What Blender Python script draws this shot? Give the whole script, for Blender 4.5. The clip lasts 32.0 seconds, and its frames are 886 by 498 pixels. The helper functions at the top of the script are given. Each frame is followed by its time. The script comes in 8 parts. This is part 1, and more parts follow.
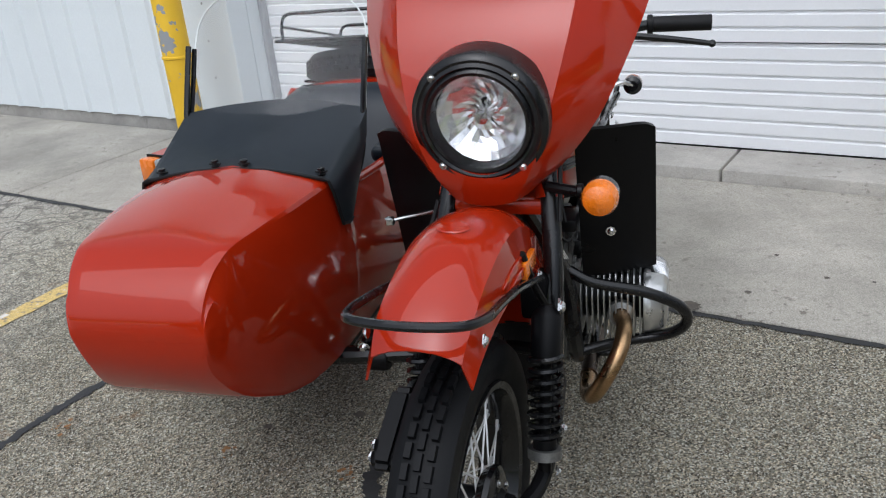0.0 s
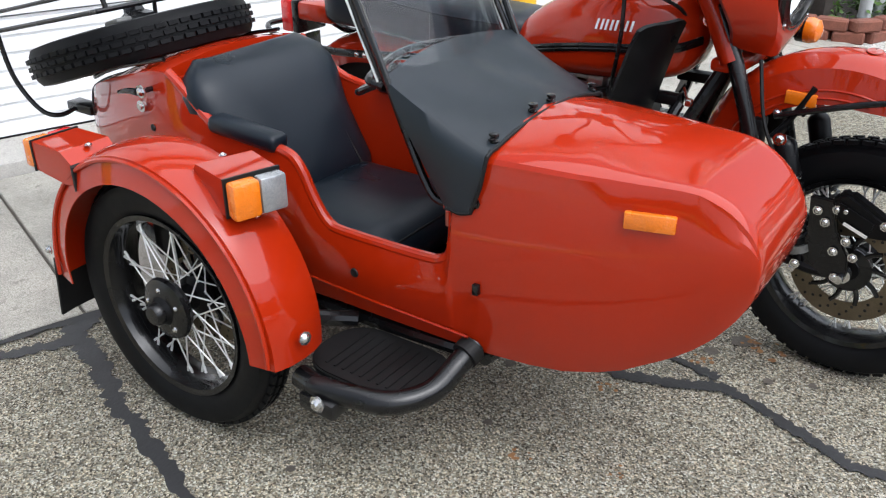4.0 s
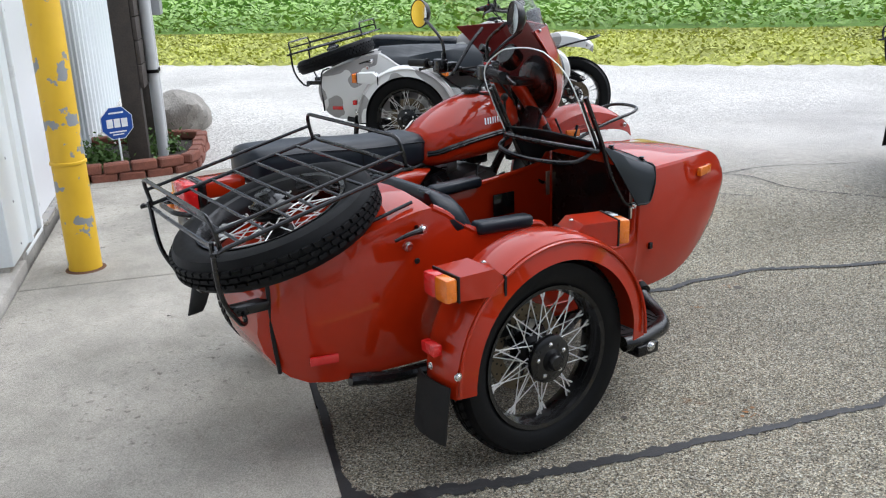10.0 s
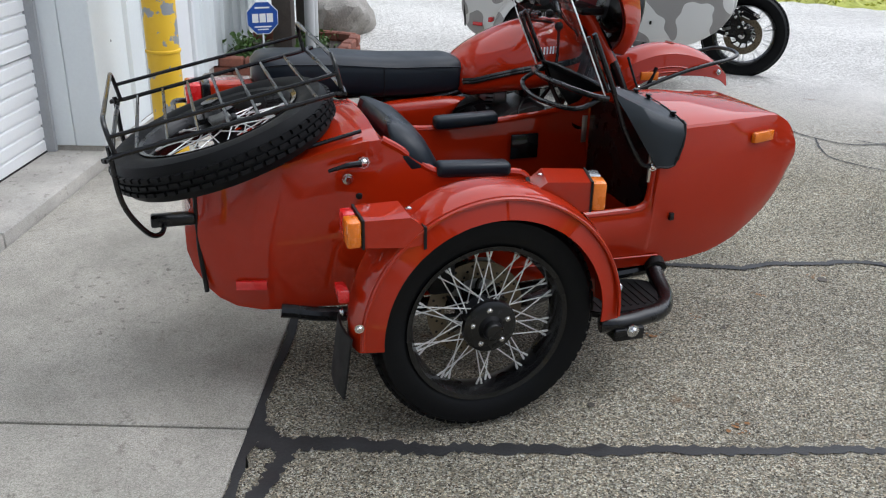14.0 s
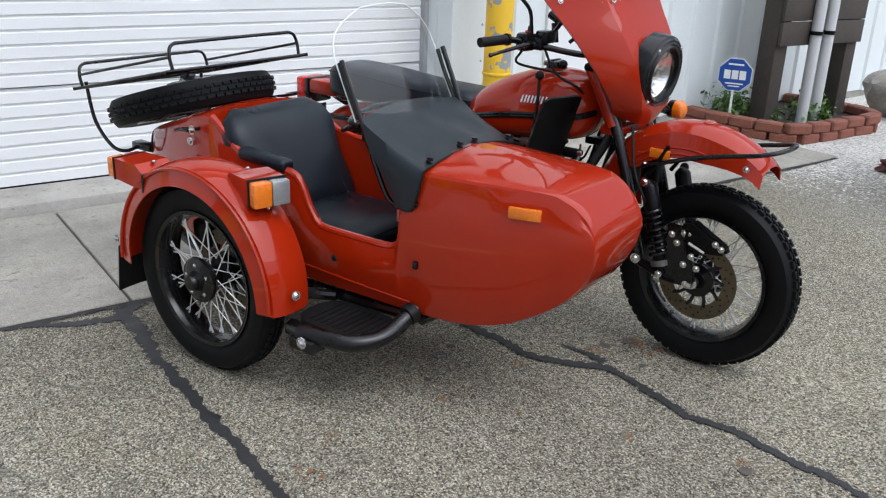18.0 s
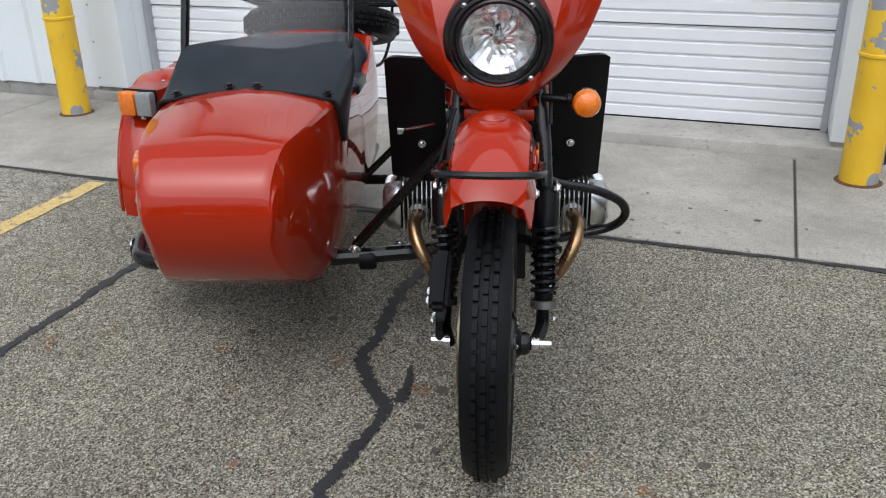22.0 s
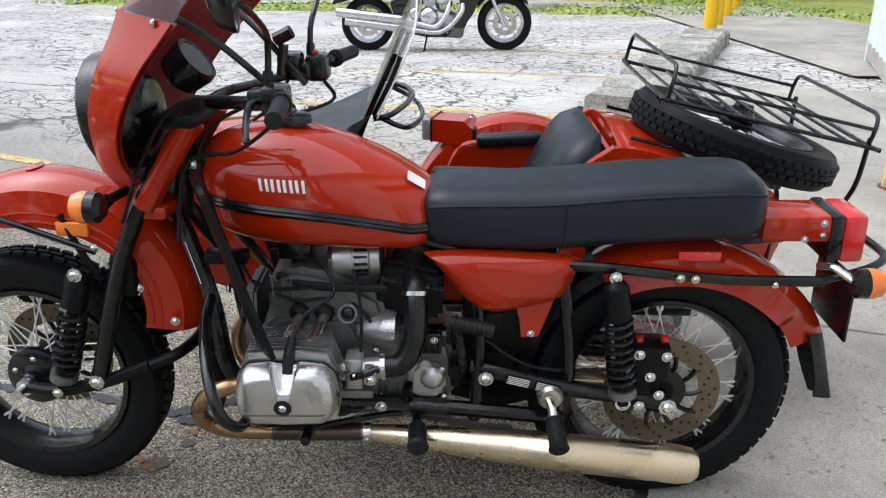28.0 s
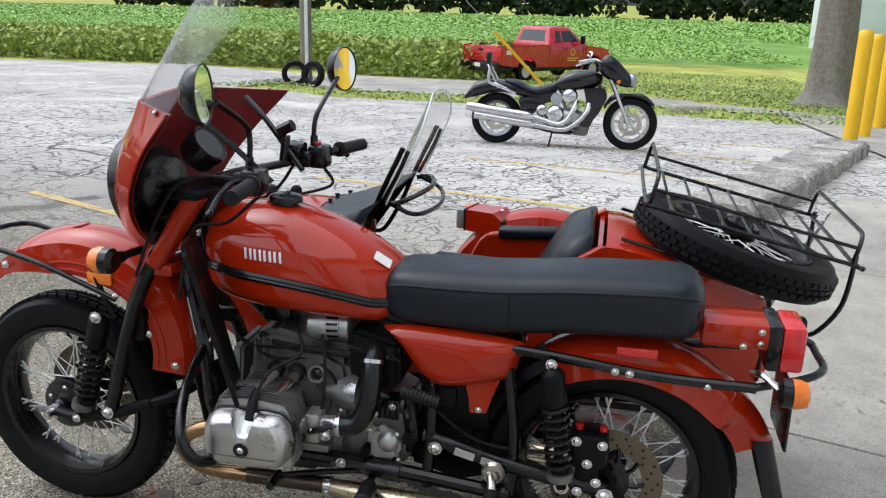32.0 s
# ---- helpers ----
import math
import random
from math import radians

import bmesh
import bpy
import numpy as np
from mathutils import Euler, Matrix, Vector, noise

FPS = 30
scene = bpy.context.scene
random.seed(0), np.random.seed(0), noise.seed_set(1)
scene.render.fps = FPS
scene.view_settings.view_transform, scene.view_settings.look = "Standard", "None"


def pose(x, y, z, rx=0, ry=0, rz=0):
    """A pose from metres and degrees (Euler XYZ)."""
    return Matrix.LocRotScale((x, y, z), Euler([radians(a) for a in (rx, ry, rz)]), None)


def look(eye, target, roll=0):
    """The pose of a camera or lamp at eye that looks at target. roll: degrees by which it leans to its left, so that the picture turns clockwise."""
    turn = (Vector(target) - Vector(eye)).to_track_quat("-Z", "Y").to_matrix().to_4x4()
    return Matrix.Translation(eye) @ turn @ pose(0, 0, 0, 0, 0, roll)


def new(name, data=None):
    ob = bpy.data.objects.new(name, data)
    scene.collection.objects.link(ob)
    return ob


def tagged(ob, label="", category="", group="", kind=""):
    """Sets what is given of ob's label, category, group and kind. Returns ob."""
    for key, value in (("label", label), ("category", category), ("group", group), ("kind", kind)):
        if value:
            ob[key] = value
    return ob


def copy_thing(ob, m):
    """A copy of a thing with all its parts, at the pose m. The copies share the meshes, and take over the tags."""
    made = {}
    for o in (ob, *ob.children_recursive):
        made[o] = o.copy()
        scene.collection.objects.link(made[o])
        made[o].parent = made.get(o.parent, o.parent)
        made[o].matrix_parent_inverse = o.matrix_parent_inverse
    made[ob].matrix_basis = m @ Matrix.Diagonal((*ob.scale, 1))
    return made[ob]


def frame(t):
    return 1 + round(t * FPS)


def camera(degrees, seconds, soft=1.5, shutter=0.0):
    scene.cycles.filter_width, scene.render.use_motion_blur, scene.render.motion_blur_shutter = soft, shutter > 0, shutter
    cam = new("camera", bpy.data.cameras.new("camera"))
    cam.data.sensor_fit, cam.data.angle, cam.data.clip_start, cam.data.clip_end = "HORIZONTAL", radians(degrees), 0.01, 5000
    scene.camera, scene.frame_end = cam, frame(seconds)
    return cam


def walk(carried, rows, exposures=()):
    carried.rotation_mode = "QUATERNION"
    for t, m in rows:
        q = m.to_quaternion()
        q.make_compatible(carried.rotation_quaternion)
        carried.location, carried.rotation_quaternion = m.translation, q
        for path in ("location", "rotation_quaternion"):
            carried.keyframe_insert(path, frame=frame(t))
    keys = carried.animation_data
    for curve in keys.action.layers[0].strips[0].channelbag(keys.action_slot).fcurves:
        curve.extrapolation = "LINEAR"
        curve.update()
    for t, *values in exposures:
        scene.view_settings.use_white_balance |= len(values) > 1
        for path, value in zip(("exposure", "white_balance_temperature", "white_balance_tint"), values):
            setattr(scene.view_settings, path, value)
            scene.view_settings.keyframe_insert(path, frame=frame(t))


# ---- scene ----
cam = camera(54.1, 32.0, 1.15)
EXPOSURES = [(t, s, k, 10) for t, s, k in ((0, 0.47, 5850), (1, 0.72, 5850), (2, 0.84, 5900), (4, 1.21, 5950), (7, 1.03, 5950), (9, 0.92, 5900), (10, 0.83, 5850), (11, 0.68, 5850), (13, 0.66, 5850), (17, 0.70, 5850), (18, 0.69, 5850), (19, 0.50, 5900), (21, 0.47, 5900), (22, 0.54, 5900), (24, 0.84, 5900), (26, 0.93, 5900), (29.5, 1.04, 5900), (31, 0.97, 5900), (32, 0.80, 5900))]
PATH = [
    (0, (0.344, -1.309, 1.446), (-0.158, 0.465, 0.673), -5.7),
    (0.5, (-0.056, -1.370, 1.432), (-0.167, 0.456, 0.624), -4.7),
    (1, (-0.386, -1.354, 1.391), (-0.161, 0.447, 0.551), -5.0),
    (1.5, (-0.751, -1.226, 1.408), (-0.203, 0.503, 0.565), -4.8),
    (2, (-1.175, -1.132, 1.416), (-0.407, 0.509, 0.567), -4.6),
    (2.5, (-1.506, -1.007, 1.418), (-0.537, 0.505, 0.539), -4.2),
    (3, (-1.754, -0.743, 1.383), (-0.610, 0.615, 0.464), -3.1),
    (3.5, (-2.034, -0.519, 1.388), (-0.746, 0.713, 0.478), -1.6),
    (4, (-2.344, -0.270, 1.422), (-0.884, 0.749, 0.511), -0.1),
    (4.5, (-2.532, 0.074, 1.391), (-0.920, 0.860, 0.507), -0.6),
    (6.5, (-2.862, 1.366, 1.396), (-1.024, 1.191, 0.627), -2.9),
    (7, (-2.809, 1.700, 1.382), (-1.001, 1.306, 0.621), -3.1),
    (7.5, (-2.752, 1.971, 1.366), (-1.001, 1.393, 0.592), -2.6),
    (8, (-2.599, 2.229, 1.348), (-0.934, 1.480, 0.532), -3.0),
    (8.5, (-2.631, 2.505, 1.401), (-1.011, 1.652, 0.595), -4.2),
    (9, (-2.770, 2.745, 1.467), (-1.239, 1.718, 0.691), -2.5),
    (9.5, (-2.927, 2.846, 1.492), (-1.390, 1.768, 0.802), -1.6),
    (10, (-3.163, 2.952, 1.507), (-1.568, 1.908, 0.902), -2.1),
    (10.5, (-3.327, 3.081, 1.535), (-1.713, 2.036, 0.983), -2.6),
    (11, (-3.405, 3.267, 1.539), (-1.863, 2.121, 0.982), -2.4),
    (11.5, (-3.457, 3.370, 1.543), (-1.972, 2.173, 0.940), -2.1),
    (12, (-3.432, 3.297, 1.523), (-1.953, 2.119, 0.871), -0.5),
    (12.5, (-3.383, 3.068, 1.494), (-1.784, 2.080, 0.811), 0.6),
    (13, (-3.373, 2.830, 1.489), (-1.679, 2.040, 0.776), 2.1),
    (13.5, (-3.294, 2.469, 1.466), (-1.560, 1.784, 0.741), 2.0),
    (14, (-3.265, 2.116, 1.476), (-1.512, 1.541, 0.704), 1.2),
    (14.5, (-3.326, 1.711, 1.486), (-1.514, 1.325, 0.731), 1.7),
    (16.5, (-3.366, 0.182, 1.508), (-1.584, 0.698, 0.761), 2.2),
    (17, (-3.232, -0.215, 1.521), (-1.500, 0.466, 0.789), 3.2),
    (17.5, (-3.107, -0.601, 1.501), (-1.458, 0.273, 0.783), 1.9),
    (18, (-2.967, -0.931, 1.490), (-1.444, 0.161, 0.792), 2.2),
    (18.5, (-2.668, -1.231, 1.501), (-1.238, 0.020, 0.878), 3.4),
    (19, (-2.370, -1.529, 1.510), (-1.085, -0.125, 0.895), 2.9),
    (19.5, (-2.018, -1.739, 1.488), (-0.963, -0.184, 0.803), 1.4),
    (20, (-1.618, -1.821, 1.445), (-0.747, -0.165, 0.740), 0.7),
    (20.5, (-1.246, -1.941, 1.450), (-0.500, -0.225, 0.742), 0.4),
    (21, (-0.864, -2.014, 1.442), (-0.402, -0.214, 0.702), -0.4),
    (21.5, (-0.467, -1.932, 1.405), (-0.272, -0.097, 0.634), 0.5),
    (22, (-0.078, -1.873, 1.410), (-0.140, -0.041, 0.608), -1.1),
    (22.5, (0.323, -1.813, 1.434), (-0.048, -0.040, 0.587), -1.3),
    (23, (0.615, -1.611, 1.399), (-0.007, 0.070, 0.510), 1.0),
    (23.5, (0.881, -1.386, 1.425), (0.023, 0.182, 0.527), 1.8),
    (24, (1.180, -1.140, 1.410), (0.054, 0.239, 0.498), 1.2),
    (24.5, (1.356, -0.870, 1.400), (0.009, 0.308, 0.507), 1.0),
    (25, (1.482, -0.524, 1.437), (-0.007, 0.500, 0.582), 1.5),
    (25.5, (1.700, -0.243, 1.454), (0.094, 0.643, 0.657), 0.6),
    (26, (1.863, 0.024, 1.452), (0.173, 0.732, 0.651), 0.7),
    (26.5, (1.906, 0.321, 1.452), (0.143, 0.821, 0.650), 0.4),
    (28.5, (2.051, 1.288, 1.496), (0.195, 1.125, 0.767), 0.1),
    (29, (2.118, 1.490, 1.506), (0.281, 1.179, 0.778), 0.0),
    (29.5, (2.131, 1.567, 1.498), (0.319, 1.152, 0.762), -0.2),
    (30, (2.168, 1.540, 1.487), (0.357, 1.105, 0.758), 0.5),
    (30.5, (2.162, 1.532, 1.506), (0.325, 1.122, 0.828), 2.2),
    (31, (2.161, 1.533, 1.511), (0.304, 1.127, 0.891), 2.5),
    (31.5, (2.158, 1.539, 1.521), (0.287, 1.152, 0.928), 2.6),
    (32, (2.155, 1.549, 1.538), (0.268, 1.186, 0.984), 1.5),
]
walk(cam, [(t, look(eye, target, roll)) for t, eye, target, roll in PATH], EXPOSURES)

# overcast bright day: soft high sun and a pale sky
world = bpy.data.worlds.new("sky")
scene.world = world
world.use_nodes = True
wn = world.node_tree
sky = wn.nodes.new("ShaderNodeTexSky")
sky.sky_type, sky.sun_disc = "NISHITA", False
sky.sun_elevation, sky.sun_rotation = radians(58), radians(200)
sky.air_density, sky.dust_density, sky.ozone_density = 1.0, 4.0, 1.0
pale = wn.nodes.new("ShaderNodeHueSaturation")
pale.inputs["Saturation"].default_value = 0.35
wn.links.new(sky.outputs[0], pale.inputs["Color"])
wn.links.new(pale.outputs[0], wn.nodes["Background"].inputs[0])
wn.nodes["Background"].inputs[1].default_value = 0.10
sun = new("sun", bpy.data.lights.new("sun", "SUN"))
sun.data.energy, sun.data.angle, sun.data.color = 1.4, radians(95), (1, 0.975, 0.94)
sun.matrix_world = look((4, -10, 24), (0, 0, 0))


# ---- materials ----
def nodes_of(name):
    m = bpy.data.materials.new(name)
    m.use_nodes = True
    return m, m.node_tree, m.node_tree.nodes["Principled BSDF"]


def link(nt, a, b):
    nt.links.new(a, b)


def noise_of(nt, scale, detail=4.0, rough=0.55, coords="Object"):
    tc = nt.nodes.new("ShaderNodeTexCoord")
    n = nt.nodes.new("ShaderNodeTexNoise")
    n.inputs["Scale"].default_value, n.inputs["Detail"].default_value, n.inputs["Roughness"].default_value = scale, detail, rough
    link(nt, tc.outputs[coords], n.inputs["Vector"])
    return n.outputs["Fac"]


def ramp_of(nt, fac, stops):
    r = nt.nodes.new("ShaderNodeValToRGB")
    while len(r.color_ramp.elements) < len(stops):
        r.color_ramp.elements.new(0.5)
    for e, (p, c) in zip(r.color_ramp.elements, stops):
        e.position, e.color = p, (*c, 1) if len(c) == 3 else c
    link(nt, fac, r.inputs[0])
    return r.outputs[0]


def mix_of(nt, fac, a, b, blend="MIX"):
    m = nt.nodes.new("ShaderNodeMix")
    m.data_type, m.blend_type = "RGBA", blend
    for sock, v in ((m.inputs[0], fac), (m.inputs[6], a), (m.inputs[7], b)):
        if hasattr(v, "is_linked"):
            link(nt, v, sock)
        else:
            sock.default_value = v if isinstance(v, (int, float)) else (*v, 1)
    return m.outputs[2]


def bump_of(nt, bsdf, fac, strength, dist):
    b = nt.nodes.new("ShaderNodeBump")
    b.inputs["Strength"].default_value, b.inputs["Distance"].default_value = strength, dist
    link(nt, fac, b.inputs["Height"])
    link(nt, b.outputs[0], bsdf.inputs["Normal"])


def mat(name, c, rough=0.5, metal=0.0, vary=0.12, scale=8.0, fine=120.0, bump=0.15, dist=0.001, coat=0.0, spec=0.5, rvary=0.12):
    """A surface with stains at one scale and grain at another."""
    m, nt, b = nodes_of(name)
    big, small = noise_of(nt, scale), noise_of(nt, fine, 2.0)
    lo = tuple(max(0, v * (1 - vary)) for v in c)
    hi = tuple(min(1, v * (1 + vary)) for v in c)
    col = mix_of(nt, 0.35, ramp_of(nt, big, [(0.3, lo), (0.7, hi)]), ramp_of(nt, small, [(0.3, lo), (0.7, hi)]))
    link(nt, col, b.inputs["Base Color"])
    b.inputs["Metallic"].default_value, b.inputs["Specular IOR Level"].default_value = metal, spec
    b.inputs["Coat Weight"].default_value, b.inputs["Coat Roughness"].default_value = coat, 0.025
    r0, r1 = max(0.02, rough - rvary), min(1, rough + rvary)
    link(nt, ramp_of(nt, big, [(0.3, (r0,) * 3), (0.7, (r1,) * 3)]), b.inputs["Roughness"])
    if bump:
        bump_of(nt, b, small, bump, dist)
    return m


def see_through(name, tint=(1, 1, 1), rough=0.02, clear=0.9):
    m, nt, b = nodes_of(name)
    b.inputs["Base Color"].default_value = (*tint, 1)
    b.inputs["Roughness"].default_value = rough
    out = nt.nodes["Material Output"]
    t, g, mx = nt.nodes.new("ShaderNodeBsdfTransparent"), nt.nodes.new("ShaderNodeBsdfGlossy"), nt.nodes.new("ShaderNodeMixShader")
    lw = nt.nodes.new("ShaderNodeLayerWeight")
    lw.inputs[0].default_value = 0.5
    pw, sc_ = nt.nodes.new("ShaderNodeMath"), nt.nodes.new("ShaderNodeMath")
    pw.operation, sc_.operation = "POWER", "MULTIPLY_ADD"
    pw.inputs[1].default_value, sc_.inputs[1].default_value, sc_.inputs[2].default_value = 5.0, 0.55, 0.025
    link(nt, lw.outputs["Facing"], pw.inputs[0]), link(nt, pw.outputs[0], sc_.inputs[0])
    t.inputs[0].default_value = (*(v * clear for v in tint), 1)
    g.inputs["Roughness"].default_value = rough
    link(nt, sc_.outputs[0], mx.inputs[0]), link(nt, t.outputs[0], mx.inputs[1]), link(nt, g.outputs[0], mx.inputs[2])
    link(nt, mx.outputs[0], out.inputs[0])
    return m


RED = mat("red_paint", (0.335, 0.0165, 0.0010), 0.45, 0.0, 0.05, 2.0, 900, 0.02, 0.0002, coat=1.0, rvary=0.04, spec=0.05)
RED.node_tree.nodes["Principled BSDF"].inputs["Coat IOR"].default_value = 1.45
RED_IN = mat("dark_red_plastic", (0.16, 0.012, 0.012), 0.4, 0.0, 0.1, 5, 200, 0.05)
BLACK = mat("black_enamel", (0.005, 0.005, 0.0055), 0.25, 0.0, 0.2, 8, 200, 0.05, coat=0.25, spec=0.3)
SATIN = mat("satin_black_metal", (0.004, 0.004, 0.0045), 0.36, 0.0, 0.2, 10, 250, 0.1, spec=0.15)
RUBBER = mat("tyre_rubber", (0.0042, 0.0045, 0.0052), 0.55, 0.0, 0.3, 6, 160, 0.3, 0.0008, spec=0.16)
GRIP = mat("grip_rubber", (0.007, 0.007, 0.0072), 0.55, 0.0, 0.2, 10, 260, 0.3, 0.0006, spec=0.25)
VINYL = mat("black_vinyl", (0.006, 0.010, 0.0155), 0.38, 0.0, 0.2, 4, 480, 0.10, 0.0004, spec=0.30)
CLOTH = mat("black_cover", (0.009, 0.0135, 0.018), 0.42, 0.0, 0.25, 5, 600, 0.15, 0.0005, spec=0.36)
CAST = mat("cast_aluminium", (0.47, 0.47, 0.46), 0.34, 0.9, 0.22, 12, 300, 0.35, 0.0008)
# dull casting, with the shielded engine's shade put into the colour
CAST_D = mat("dull_shaded_cast_aluminium", (0.17, 0.17, 0.162), 0.45, 0.75, 0.4, 14, 260, 0.5, 0.0010)
POLISH = mat("polished_cast_aluminium", (0.56, 0.56, 0.555), 0.31, 0.95, 0.12, 10, 260, 0.15, 0.0004)
CHROME = mat("bright_steel", (0.62, 0.62, 0.62), 0.2, 1.0, 0.1, 20, 300, 0.0, rvary=0.08)
STEEL = mat("brushed_steel", (0.55, 0.52, 0.47), 0.3, 1.0, 0.15, 10, 300, 0.05)
BRONZE = mat("heat_tinted_steel", (0.36, 0.23, 0.12), 0.3, 1.0, 0.45, 5, 200, 0.05)
MUFFLER = mat("straw_tinted_steel", (0.66, 0.56, 0.40), 0.27, 1.0, 0.2, 5, 200, 0.05)
# worn steel, base colour lowered further for the shade on the disc
DISC = mat("worn_shaded_disc_steel", (0.154, 0.126, 0.087), 0.45, 0.9, 0.3, 12, 300, 0.05)
AMBER = mat("amber_plastic", (0.72, 0.17, 0.004), 0.25, 0.0, 0.15, 20, 220, 0.6, 0.002, coat=0.6)
REDLENS = mat("red_lens", (0.55, 0.012, 0.012), 0.2, 0.0, 0.15, 20, 220, 0.4, 0.002, coat=0.6)
CLEARLENS = mat("clear_lens", (0.34, 0.35, 0.36), 0.16, 0.45, 0.25, 20, 220, 0.7, 0.002, coat=0.8)
ZINC = mat("zinc_spoke_wire", (0.78, 0.78, 0.77), 0.42, 0.55, 0.08, 20, 300, 0.0)
SILVER = mat("silver_lettering", (0.75, 0.74, 0.72), 0.35, 0.3, 0.05, 20, 200, 0.0)
PAPER = mat("white_sticker", (0.75, 0.73, 0.68), 0.5, 0.0, 0.15, 90, 200, 0.0)
GLASS = see_through("clear_acrylic", (1, 1, 1), 0.015, 0.965)
# near-white colour stands in for the highlight on the acrylic edge
EDGE_GLINT = mat("acrylic_edge_glint", (0.78, 0.82, 0.80), 0.2, 0.0, 0.05, 10, 90, 0.0, coat=0.5)
MIRROR = mat("mirror_glass", (0.85, 0.87, 0.88), 0.03, 1.0, 0.0, 3, 40, 0.0, rvary=0.0)
REFLECTOR = mat("lamp_reflector", (0.97, 0.97, 0.98), 0.24, 1.0, 0.03, 9, 40, 0.0, rvary=0.03)


def old_lot(name):
    """Asphalt chips, coloured paler outward for the open sky's light, crazed with cracks out on the lot."""
    m, nt, b = nodes_of(name)
    tc = nt.nodes.new("ShaderNodeTexCoord")
    v = nt.nodes.new("ShaderNodeTexVoronoi")
    v.inputs["Scale"].default_value = 215
    link(nt, tc.outputs["Object"], v.inputs["Vector"])
    bw = nt.nodes.new("ShaderNodeRGBToBW")
    link(nt, v.outputs["Color"], bw.inputs[0])
    near_chips = ramp_of(nt, bw.outputs[0], [(0.16, (0.050, 0.044, 0.034)), (0.34, (0.185, 0.172, 0.140)), (0.60, (0.315, 0.296, 0.246)), (0.86, (0.66, 0.63, 0.55))])
    grit = nt.nodes.new("ShaderNodeTexVoronoi")
    grit.inputs["Scale"].default_value = 420
    link(nt, tc.outputs["Object"], grit.inputs["Vector"])
    pits = ramp_of(nt, grit.outputs["Distance"], [(0.25, (1.16, 1.15, 1.12)), (0.75, (0.60, 0.59, 0.56))])
    sepc = nt.nodes.new("ShaderNodeSeparateColor")
    link(nt, v.outputs["Color"], sepc.inputs[0])
    tint = ramp_of(nt, sepc.outputs[2], [(0.2, (1.06, 0.99, 0.88)), (0.5, (1.0, 1.0, 0.96)), (0.8, (0.95, 1.0, 1.03))])
    near_chips = mix_of(nt, 1.0, mix_of(nt, 1.0, near_chips, pits, "MULTIPLY"), tint, "MULTIPLY")
    pale = ramp_of(nt, bw.outputs[0], [(0.15, (0.36, 0.348, 0.32)), (0.45, (0.57, 0.555, 0.52)), (0.85, (0.74, 0.725, 0.69))])
    sep = nt.nodes.new("ShaderNodeSeparateXYZ")
    link(nt, tc.outputs["Object"], sep.inputs[0])
    big = noise_of(nt, 0.9, 8.0, 0.65)
    add = nt.nodes.new("ShaderNodeMath")
    add.operation, add.inputs[1].default_value = "MULTIPLY_ADD", 2.0
    dv = nt.nodes.new("ShaderNodeVectorMath")
    dv.operation, dv.inputs[1].default_value = "DOT_PRODUCT", (-0.62 * 1.6, 0.78 * 1.6, 0)
    link(nt, tc.outputs["Object"], dv.inputs[0])
    low = nt.nodes.new("ShaderNodeMath")
    low.operation = "MINIMUM"
    link(nt, dv.outputs["Value"], low.inputs[0]), link(nt, sep.outputs[0], low.inputs[1])
    link(nt, big, add.inputs[0]), link(nt, low.outputs[0], add.inputs[2])
    far = nt.nodes.new("ShaderNodeMapRange")
    for k, val in enumerate((-0.8, -4.2, 0.0, 1.0)):
        far.inputs[1 + k].default_value = val
    link(nt, add.outputs[0], far.inputs[0])
    # brightness of the open lot is put into the colour, paler outward
    col = mix_of(nt, far.outputs[0], near_chips, pale)
    stain = ramp_of(nt, big, [(0.32, (0.76,) * 3), (0.68, (1.12,) * 3)])
    wide = ramp_of(nt, noise_of(nt, 0.35, 3.0, 0.5), [(0.3, (0.86, 0.86, 0.87)), (0.7, (1.12, 1.10, 1.07))])
    col = mix_of(nt, 1.0, mix_of(nt, 1.0, col, stain, "MULTIPLY"), wide, "MULTIPLY")
    col = mix_of(nt, ramp_of(nt, noise_of(nt, 6.5, 4.0, 0.6), [(0.66, (0, 0, 0)), (0.78, (0.65,) * 3)]), col, (0.20, 0.10, 0.04))
    warp = nt.nodes.new("ShaderNodeTexNoise")
    warp.inputs["Scale"].default_value, warp.inputs["Detail"].default_value = 3.0, 5.0
    link(nt, tc.outputs["Object"], warp.inputs["Vector"])
    wmix = nt.nodes.new("ShaderNodeVectorMath")
    wmix.operation, wmix.inputs[1].default_value = "MULTIPLY_ADD", (0.5, 0.5, 0.0)
    link(nt, warp.outputs["Color"], wmix.inputs[0]), link(nt, tc.outputs["Object"], wmix.inputs[2])
    craze = None
    for sc, wd, lo in ((7.0, 0.060, 0.42), (0.75, 0.008, 0.36)):
        e = nt.nodes.new("ShaderNodeTexVoronoi")
        e.feature, e.inputs["Scale"].default_value = "DISTANCE_TO_EDGE", sc
        link(nt, wmix.outputs[0], e.inputs["Vector"])
        line = ramp_of(nt, e.outputs["Distance"], [(wd * 0.5, (1, 1, 1)), (wd, (0, 0, 0))])
        patch = ramp_of(nt, noise_of(nt, 0.42 if sc > 1 else 0.8, 3.0, 0.6), [(lo, (0, 0, 0)), (lo + 0.05, (0.85,) * 3)])
        w = mix_of(nt, 1.0, line, patch, "MULTIPLY")
        craze = w if craze is None else mix_of(nt, 1.0, craze, w, "LIGHTEN")
    old = nt.nodes.new("ShaderNodeMapRange")
    for k, val in enumerate((-0.8, -4.2, 0.0, 1.0)):
        old.inputs[1 + k].default_value = val
    link(nt, sep.outputs[0], old.inputs[0])
